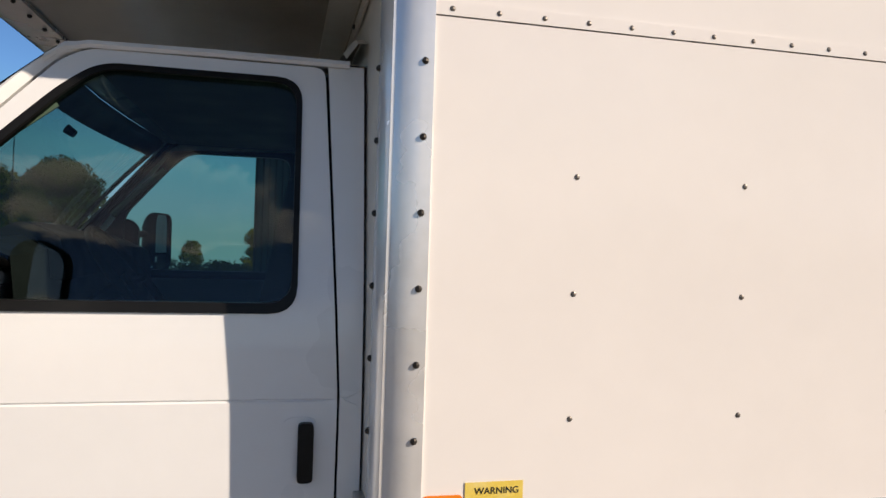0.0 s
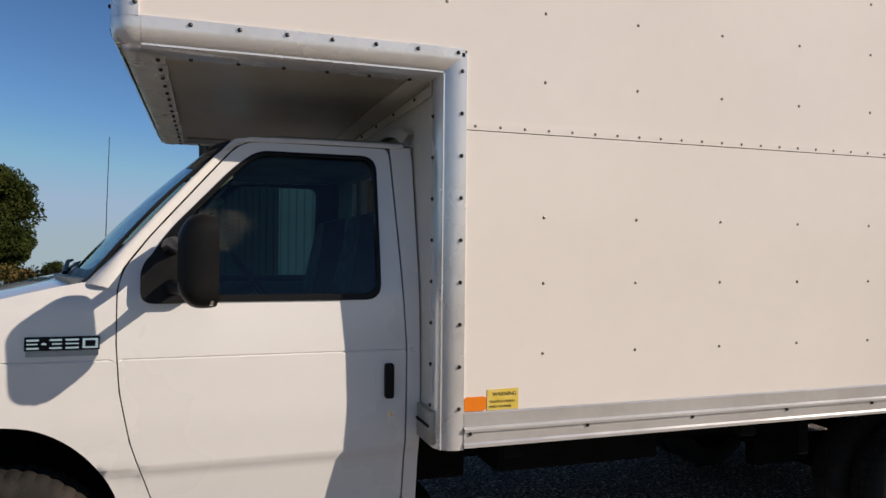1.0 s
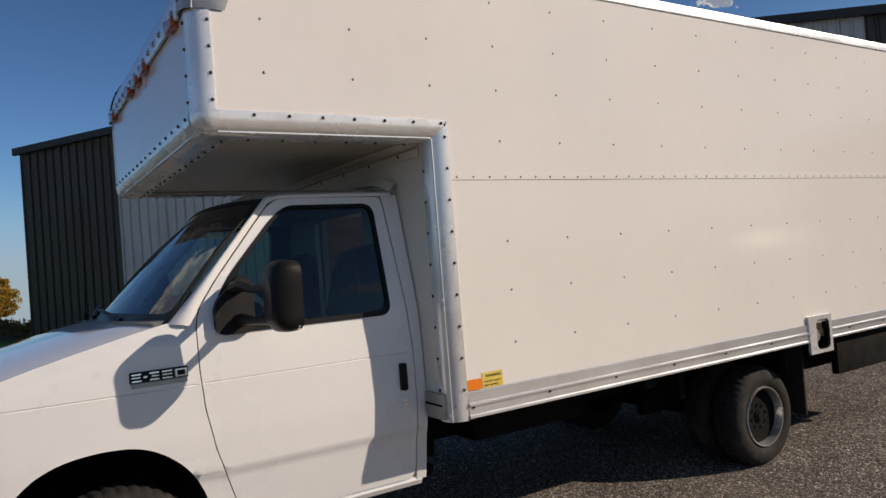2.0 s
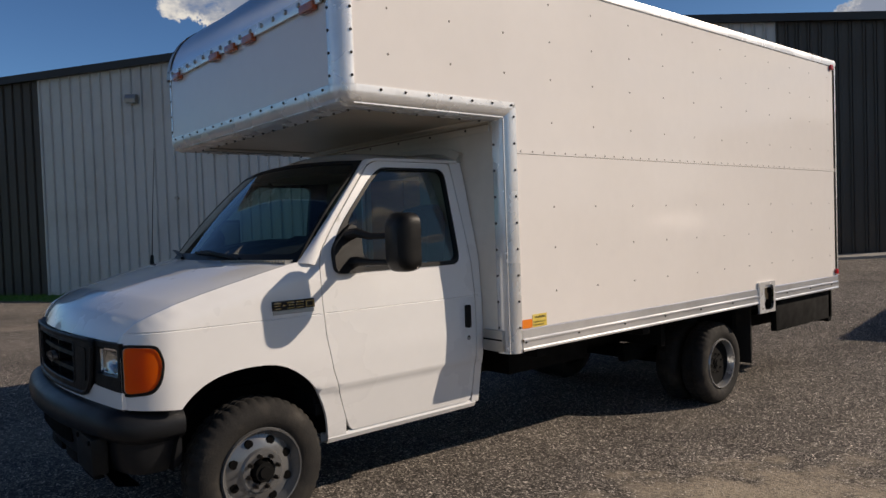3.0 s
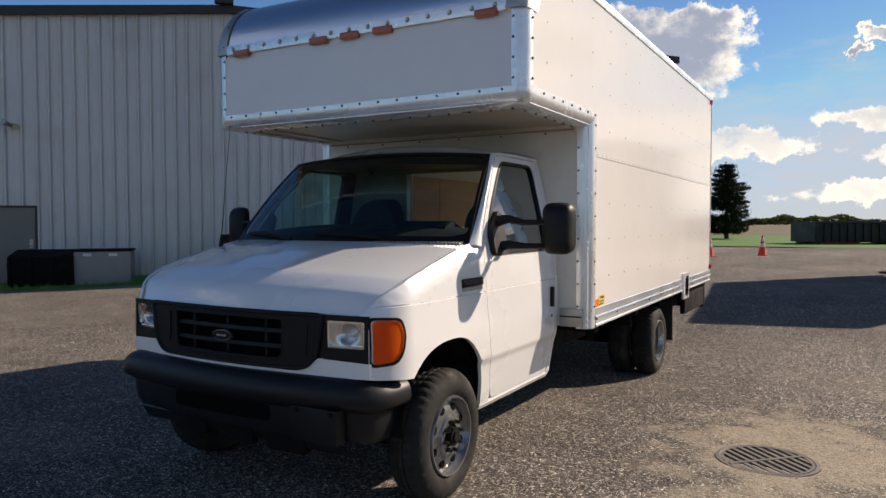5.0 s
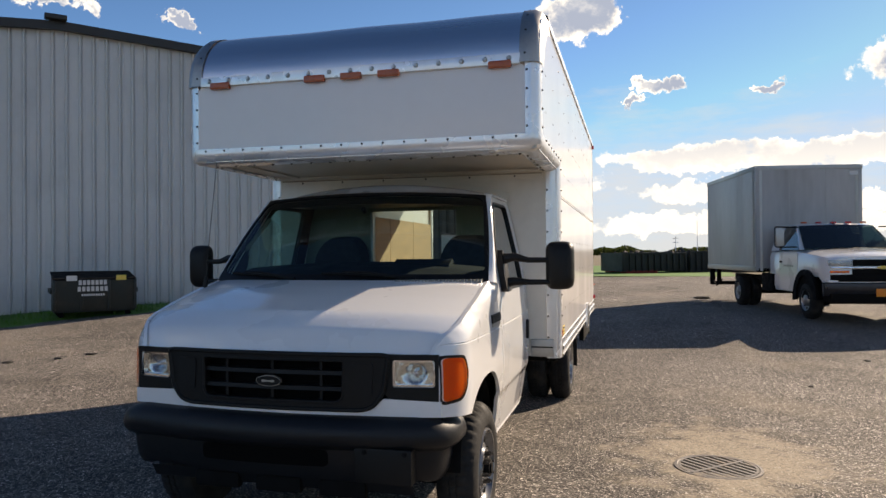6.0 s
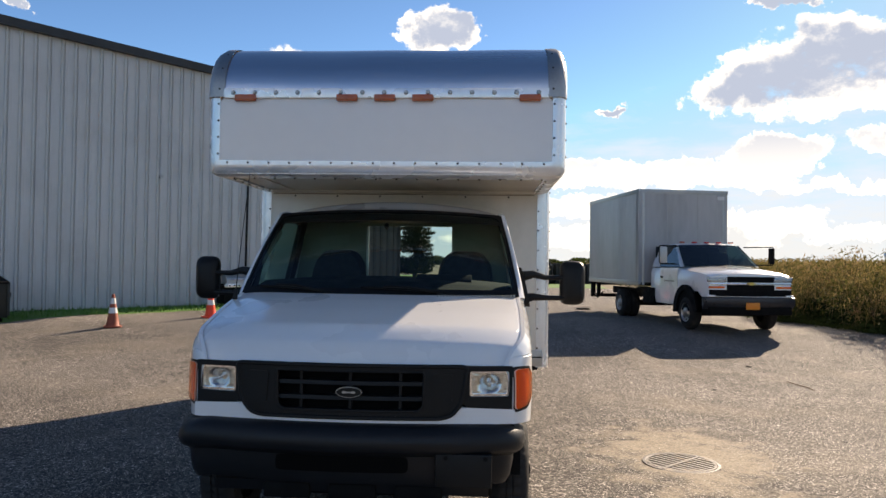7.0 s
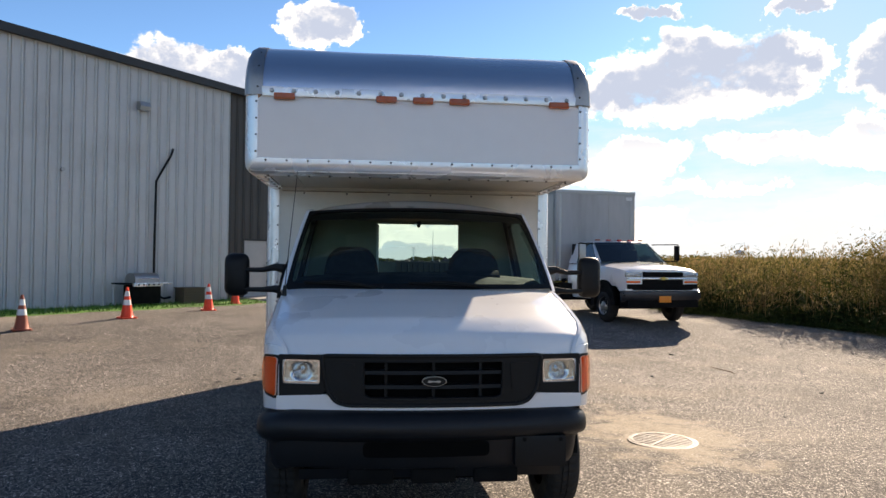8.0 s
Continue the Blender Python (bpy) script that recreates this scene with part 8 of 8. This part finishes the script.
def patch(name, pts, dz, mat, label, step):
    """A flat sheet of ground cover laid over the field, with a wavering edge."""
    bm = bmesh.new()
    x0, x1, y0, y1 = pts
    nx = int((x1 - x0) / step)
    strip(bm, [[(x0 + (x1 - x0) * k / nx, yy + 0.2 * math.sin(k * 1.7), ground_z(x0 + (x1 - x0) * k / nx) + dz) for k in range(nx + 1)] for yy in [y0 + (y1 - y0) * v / 8 for v in range(9)]])
    ob = new(name, finish(bm, name, mat))
    return tagged(ob, label, "grass", kind="stuff")


patch("far_lawn", (31.0, 62.0, -4.5, 40.0), 0.014, LAWN, "mown green lawn beyond the lot", 1.0)
patch("side_lawn", (-40.0, -1.0, 20.2, 27.5), 0.014, LAWN, "mown green grass before the hedgerow", 1.0)

# lone pine
pine = thing("pine_tree", (47.5, 7.4, 0.5), "lone dark green pine standing on the lawn", "tree")
bm = bmesh.new()
tube(bm, [(47.5, 7.4, 0.4), (47.52, 7.42, 2.2), (47.48, 7.38, 4.0), (47.5, 7.4, 5.3)], [0.17, 0.12, 0.07, 0.02], 10)
pine_trunk = part("trunk", bm, BARK, pine)
rp = np.random.default_rng(41)
pc, pa = [], []
for lvl in range(15):
    zz = 0.55 + 4.55 * lvl / 14
    reach = 2.25 * (1 - (lvl / 15.2)) ** 0.82 * (0.92 + 0.16 * rp.random()) + 0.12
    for k in range(7 if lvl < 10 else 5):
        a = 2 * math.pi * (k + 0.5 * (lvl % 2)) / (7 if lvl < 10 else 5) + rp.normal(0, 0.16)
        if rp.random() < 0.16:
            continue
        rr = reach * rp.uniform(0.62, 1.14)
        tip = np.array([47.5 + rr * math.cos(a), 7.4 + rr * math.sin(a), 0.5 + zz + 0.10 * rr - 0.05])
        root = np.array([47.5, 7.4, 0.5 + zz])
        bm = bmesh.new()
        tube(bm, [tuple(root), tuple((root + tip) / 2 - np.array([0, 0, 0.08])), tuple(tip)], [0.035, 0.02, 0.006], 5)
        part("branch", bm, BARK, pine_trunk)
        m = int(110 + 150 * rr)
        u = rp.random(m) ** 0.65
        wd = 0.10 + 0.22 * np.sin(np.pi * np.clip(u * 0.9 + 0.1, 0, 1))
        c = root + (tip - root) * u[:, None]
        c[:, 2] -= 0.08 * np.sin(np.pi * u)
        c += rp.normal(0, 1, (m, 3)) * wd[:, None] * np.array([0.75, 0.75, 0.34])
        pc.append(c)
        pa.append((tip - root)[None, :] * 0.6 / max(rr, 0.2) + rp.normal(0, 0.7, (m, 3)) + np.array([0, 0, 0.35]))
pc, pa = np.concatenate(pc), np.concatenate(pa)
me = leaf_mesh("needles", pc - np.array([47.5, 7.4, 0.5]), pa, rp.uniform(0.07, 0.14, len(pc)), rp.uniform(0.015, 0.035, len(pc)), NEEDLES, 42)
ob = new("needles", me)
ob.parent = pine

# roll-off containers at the far edge of the lot
BIN_DARK = material("dark_container_paint", (0.014, 0.015, 0.014), 0.55, var=0.3, scale=2, stain=((0.06, 0.04, 0.025), 0.5, 1.5))
BIN_RED = material("red_skid_paint", (0.30, 0.022, 0.015), 0.5, var=0.2, scale=3)
RUBBLE = material("mixed_scrap", (0.05, 0.045, 0.04), 0.9, var=0.5, scale=2, bump=0.6, bscale=5)


def container(x, y, turn, length, height, red, label):
    c = thing("roll_off_container", (x, y, 0.5), label, "container", "roll-off containers")
    c.rotation_euler = (0, 0, turn)
    hw = 1.2
    for b in ((0, length, -hw, -hw + 0.06, 0.12, height), (0, length, hw - 0.06, hw, 0.12, height), (0, 0.06, -hw + 0.06, hw - 0.06, 0.12, height), (length - 0.06, length, -hw + 0.06, hw - 0.06, 0.12, height), (0.06, length - 0.06, -hw + 0.06, hw - 0.06, 0.12, 0.2)):
        bm = bmesh.new()
        block(bm, *b)
        lpart("side_sheet", bm, BIN_DARK, c)
    for sgn in (-1, 1):
        for k in range(int(length / 0.42) + 1):
            bm = bmesh.new()
            px = min(length - 0.08, 0.02 + 0.42 * k)
            block(bm, px, px + 0.09, sgn * (hw + 0.04) - 0.04, sgn * (hw + 0.04) + 0.04, 0.14, height - 0.1, 0.01)
            lpart("rib", bm, BIN_DARK, c)
        bm = bmesh.new()
        block(bm, -0.04, length + 0.04, sgn * (hw + 0.03) - 0.06, sgn * (hw + 0.03) + 0.06, height - 0.1, height + 0.02, 0.015)
        lpart("top_rail", bm, BIN_DARK, c)
        bm = bmesh.new()
        block(bm, 0.3 if red else 0.0, length * (0.55 if red else 1.0), sgn * 0.9 - 0.3, sgn * 0.9 + 0.36, 0.0, 0.20, 0.02)
        lpart("skid_rail", bm, BIN_RED if red else BIN_DARK, c, "red skid rail" if red else "")
    r = random.Random(int(x * 10))
    bm = bmesh.new()
    for k in range(60):
        px, py, s = r.uniform(0.3, length - 0.3), r.uniform(-0.95, 0.95), r.uniform(0.12, 0.34)
        ms = Matrix.Translation((px, py, height - 0.22 + r.uniform(0, 0.28))) @ Matrix.Rotation(r.uniform(0, 3), 4, (r.random(), r.random(), r.random() + 0.1)) @ Matrix.Diagonal((s, s * r.uniform(0.3, 1), s * r.uniform(0.2, 0.6), 1))
        bmesh.ops.create_cube(bm, size=1.0, matrix=ms)
    lpart("scrap_load", bm, RUBBLE, c, "heap of dark scrap")


container(37.3, 2.1, radians(-58), 4.3, 1.20, True, "dark ribbed roll-off container heaped with scrap on a red skid")
container(39.7, -1.75, radians(-58), 5.4, 1.28, False, "dark ribbed roll-off container standing on the lawn edge")
container(42.8, -6.7, radians(-58), 5.4, 1.28, False, "dark ribbed roll-off container standing on the lawn edge")

# far woods, water tower and masts
rw = np.random.default_rng(51)
n = 40000
az = rw.uniform(radians(-75), radians(30), n)
dist = rw.uniform(380, 430, n)
hh = 3.2 + 1.1 * np.sin(az * 37) + 0.9 * np.sin(az * 83 + 1) + 0.6 * np.sin(az * 190)
wc = np.stack([dist * np.cos(az), dist * np.sin(az), 0.5 + np.maximum(hh, 1.2) * rw.random(n) ** 0.6], 1)
tagged(new("far_woods", leaf_mesh("far_woods", wc, rw.normal(size=(n, 3)), rw.uniform(0.5, 1.3, n), rw.uniform(0.4, 1.0, n), GREEN, 52)), "dark strip of woods on the horizon", "woods", kind="stuff")

FAR_BLUE = material("pale_blue_tank", (0.62, 0.68, 0.74), 0.6, var=0.05)
TWX, TWY = 1150 * math.cos(radians(-29)), 1150 * math.sin(radians(-29))
tower = thing("water_tower", (TWX, TWY, 4.0), "distant pale blue water tower on legs", "water tower")
bm = bmesh.new()
rows = [[(TWX + r * math.cos(2 * math.pi * k / 24), TWY + r * math.sin(2 * math.pi * k / 24), z) for k in range(24)] for r, z in ((0.1, 16.5), (4.4, 17.2), (6.2, 18.6), (6.4, 21.5), (5.6, 23.8), (2.8, 25.4), (0.1, 25.8))]
strip(bm, rows, closed=True)
part("tank", bm, FAR_BLUE, tower)
for k in range(6):
    a = 2 * math.pi * k / 6
    bm = bmesh.new()
    rod(bm, (TWX + 5.4 * math.cos(a), TWY + 5.4 * math.sin(a), 0.0), (TWX + 4.9 * math.cos(a), TWY + 4.9 * math.sin(a), 18.6), 0.35, None, 8)
    part("leg", bm, FAR_BLUE, tower)
bm = bmesh.new()
rod(bm, (TWX, TWY, 0.0), (TWX, TWY, 17.0), 0.7, None, 10)
part("riser", bm, FAR_BLUE, tower)
for az_d, hm, cross in ((-4.8, 14.5, False), (-3.2, 8.5, True), (17.0, 9.0, False)):
    mx_, my_ = 300 * math.cos(radians(az_d)), 300 * math.sin(radians(az_d))
    mast = thing("radio_mast", (mx_, my_, 0.4), "thin grey mast standing far off", "mast", "far masts")
    bm = bmesh.new()
    rod(bm, (mx_, my_, 0.0), (mx_, my_, hm), 0.16, 0.08, 8)
    part("pole", bm, FAR_BLUE, mast)
    if cross:
        for zc in (hm - 1.0, hm - 2.6):
            bm = bmesh.new()
            rod(bm, (mx_, my_ - 1.1, zc), (mx_, my_ + 1.1, zc), 0.10, None, 6)
            part("cross_arm", bm, FAR_BLUE, mast)

# cracks and litter on the asphalt
CRACK = material("crack_fill", (0.018, 0.017, 0.016), 0.85, var=0.3, scale=20)


def crack(p0, p1, w, seed):
    r = random.Random(seed)
    a, b = Vector((*p0, 0)), Vector((*p1, 0))
    side = Vector((-(b - a).y, (b - a).x, 0)).normalized()
    n = max(6, int((b - a).length / 0.15))
    rows, off = [], 0.0
    for k in range(n + 1):
        off = off * 0.8 + r.uniform(-0.05, 0.05)
        p = a.lerp(b, k / n) + side * off
        ww = w * r.uniform(0.4, 1.2) * (0.25 if k in (0, n) else 1)
        rows.append([(p + side * s * ww).to_tuple()[:2] + (ground_z(p.x) + 0.004,) for s in (-0.5, 0.5)])
    bm = bmesh.new()
    strip(bm, rows)
    ob = new("asphalt_crack", finish(bm, "asphalt_crack", CRACK))
    tagged(ob, "thin dark crack running across the asphalt", "crack", "cracks in the asphalt")


for k, (p0, p1, w) in enumerate((((3.3, 10.8), (5.0, 9.4), 0.03), ((-1.5, 12.2), (3.0, 10.9), 0.02), ((4.2, 11.5), (6.45, 9.35), 0.024), ((6.45, 9.35), (9.0, 6.1), 0.024), ((2.0, -2.6), (5.2, -4.4), 0.018), ((-2.2, -2.2), (1.2, -3.6), 0.015), ((6.2, 5.6), (9.8, 0.9), 0.02), ((12.5, 2.0), (17.0, -1.5), 0.03), ((3.5, 5.4), (6.4, 3.4), 0.03), ((6.9, -3.9), (5.9, -3.2), 0.025))):
    crack(p0, p1, w, k)
LITTER = material("dark_litter", (0.03, 0.027, 0.024), 0.8, var=0.4, scale=30)
for k, (x, y, s) in enumerate(((15.7, -1.0, 0.14), (4.0, 4.95, 0.035), (4.3, 4.78, 0.03), (3.8, 5.2, 0.028), (4.5, 5.1, 0.025), (3.9, 4.75, 0.02), (2.6, -3.0, 0.03), (-1.0, -2.4, 0.025), (4.0, -1.2, 0.03), (3.4, 10.6, 0.06), (3.9, 10.1, 0.05), (4.4, 9.9, 0.06), (1.2, -1.6, 0.022), (6.0, -2.4, 0.035))):
    r = random.Random(k + 70)
    bm = bmesh.new()
    bmesh.ops.create_icosphere(bm, subdivisions=2, radius=s)
    for v in bm.verts:
        v.co *= r.uniform(0.75, 1.2)
        v.co.z *= 0.35
        v.co.x *= 1.6
    bm.transform(Matrix.Translation((x, y, ground_z(x) + s * 0.25)) @ Matrix.Rotation(r.uniform(0, 6), 4, "Z"))
    ob = new("asphalt_chip", finish(bm, "asphalt_chip", LITTER))
    tagged(ob, "small dark lump of broken asphalt on the lot", "debris", "debris on the asphalt")

# a dry twig on the asphalt
TWIG = material("dry_twig", (0.13, 0.065, 0.04), 0.8, var=0.3, scale=30)
bm = bmesh.new()
tube(bm, [(4.74, -2.50, ground_z(4.74) + 0.010), (4.52, -2.525, ground_z(4.52) + 0.016), (4.30, -2.59, ground_z(4.30) + 0.013), (4.09, -2.61, ground_z(4.09) + 0.008)], [0.004, 0.006, 0.005, 0.003], 6)
tube(bm, [(4.40, -2.555, ground_z(4.40) + 0.014), (4.33, -2.62, ground_z(4.33) + 0.012), (4.28, -2.65, ground_z(4.28) + 0.007)], [0.003, 0.003, 0.002], 6)
tagged(new("twig", finish(bm, "twig", TWIG)), "thin dry reddish-brown twig lying on the asphalt", "twig")

# dark car parked on the lot beyond the hood
CAR_PAINT = material("black_car_paint", (0.010, 0.011, 0.016), 0.25, var=0.1, scale=2, coat=0.6)
CX, CYC, CZ = -4.1, 10.3, ground_z(-3.85)
sedan = thing("car", (-6.0, 11.2, CZ), "dark blue-black car parked with its tail lamps facing the lot", "car")
SIDE = [(0.0, 0.42, 0.86), (0.03, 0.36, 0.98), (0.35, 0.26, 1.02), (0.75, 0.24, 0.96), (1.6, 0.22, 0.94), (2.7, 0.22, 0.93), (3.3, 0.24, 0.90), (4.1, 0.28, 0.80), (4.42, 0.36, 0.66), (4.5, 0.44, 0.55)]


def car_row(d, z0, z1, inset):
    y0, y1 = CYC + inset, CYC + 1.80 - inset
    x = CX - d
    return [(x, y0 + 0.08, CZ + z0), (x, y0, CZ + z0 + 0.12), (x, y0, CZ + z1 - 0.12), (x, y0 + 0.05, CZ + z1 - 0.02), (x, y0 + 0.25, CZ + z1), (x, y1 - 0.25, CZ + z1), (x, y1 - 0.05, CZ + z1 - 0.02), (x, y1, CZ + z1 - 0.12), (x, y1, CZ + z0 + 0.12), (x, y1 - 0.08, CZ + z0)]


bm = bmesh.new()
vs = strip(bm, [car_row(d, z0, z1, 0.06 if k in (0, len(SIDE) - 1) else 0.0) for k, (d, z0, z1) in enumerate(SIDE)])
bm.faces.new(vs[0])
bm.faces.new(vs[-1])
part("body", bm, CAR_PAINT, sedan, "dark glossy body", 40)
bm = bmesh.new()
strip(bm, [[(CX - d, CYC + w, CZ + z), (CX - d, CYC + w + 0.10, CZ + z + 0.03), (CX - d, CYC + 0.9, CZ + z + 0.05), (CX - d, CYC + 1.70 - w, CZ + z + 0.03), (CX - d, CYC + 1.80 - w, CZ + z)] for d, w, z in ((0.55, 0.20, 1.18), (0.95, 0.22, 1.27), (1.7, 0.23, 1.29), (2.3, 0.22, 1.25))])
part("roof", bm, CAR_PAINT, sedan, "", 50)
for sgn, y_low, y_top in ((-1, CYC + 0.02, CYC + 0.205), (1, CYC + 1.78, CYC + 1.595)):
    bm = bmesh.new()
    strip(bm, [[(CX - 0.25, y_low, CZ + 0.98), (CX - 0.60, y_top, CZ + 1.19)], [(CX - 1.3, y_low, CZ + 0.95), (CX - 1.3, y_top, CZ + 1.28)], [(CX - 3.0, y_low, CZ + 0.92), (CX - 2.3, y_top, CZ + 1.25)]])
    g = part("side_window", bm, GLASS, sedan)
    bm = bmesh.new()
    tube(bm, [(CX - 0.75, y_low, CZ + 1.0), (CX - 0.62, (y_low + y_top) / 2 + 0.004 * sgn, CZ + 1.08), (CX - 0.85, y_top + 0.02 * sgn, CZ + 1.20), (CX - 1.5, y_top + 0.015 * sgn, CZ + 1.25)], 0.012, 6)
    part("window_trim", bm, CHROME, g, "chrome window trim")
    for d in (0.85, 3.65):
        bm = bmesh.new()
        lathe_rows = [[(CX - d + r * math.cos(2 * math.pi * k / 32), (CYC if sgn < 0 else CYC + 1.8) - sgn * o, CZ + 0.31 + r * math.sin(2 * math.pi * k / 32)) for k in range(32)] for r, o in ((0.19, 0.01), (0.21, -0.012), (0.28, -0.012), (0.31, 0.02), (0.31, 0.20), (0.2, 0.22))]
        strip(bm, lathe_rows, closed=True)
        w = part("wheel", bm, RUBBER, sedan)
        bm = bmesh.new()
        strip(bm, [[(CX - d + r * math.cos(2 * math.pi * k / 24), (CYC if sgn < 0 else CYC + 1.8) - sgn * o, CZ + 0.31 + r * math.sin(2 * math.pi * k / 24)) for k in range(24)] for r, o in ((0.195, 0.0), (0.17, 0.03), (0.06, 0.02), (0.002, 0.0))], closed=True)
        part("rim", bm, ALU_DULL, w)
    bm = bmesh.new()
    yc = CYC + (0.22 if sgn < 0 else 1.58)
    block(bm, CX - 0.10, CX + 0.025, yc - 0.18, yc + 0.18, CZ + 0.72, CZ + 0.88, 0.03)
    lamp = part("tail_lamp", bm, RED, sedan, "red tail lamp")
    bm = bmesh.new()
    block(bm, CX + 0.015, CX + 0.03, yc - 0.10, yc + 0.02, CZ + 0.75, CZ + 0.79, 0.005)
    part("reverse_lens", bm, CONE_WHITE, lamp)
bm = bmesh.new()
strip(bm, [[(CX - 0.12, CYC + 0.15, CZ + 1.0), (CX - 0.12, CYC + 1.65, CZ + 1.0)], [(CX - 0.58, CYC + 0.24, CZ + 1.20), (CX - 0.58, CYC + 1.56, CZ + 1.20)]])
part("rear_window", bm, GLASS, sedan)
bm = bmesh.new()
strip(bm, [[(CX - 2.28, CYC + 0.24, CZ + 1.26), (CX - 2.28, CYC + 1.56, CZ + 1.26)], [(CX - 3.1, CYC + 0.12, CZ + 0.94), (CX - 3.1, CYC + 1.68, CZ + 0.94)]])
part("windscreen", bm, GLASS, sedan)
bm = bmesh.new()
block(bm, CX - 3.0, CX - 0.3, CYC + 0.15, CYC + 1.65, CZ + 0.5, CZ + 0.92)
part("cabin", bm, CHASSIS, sedan)
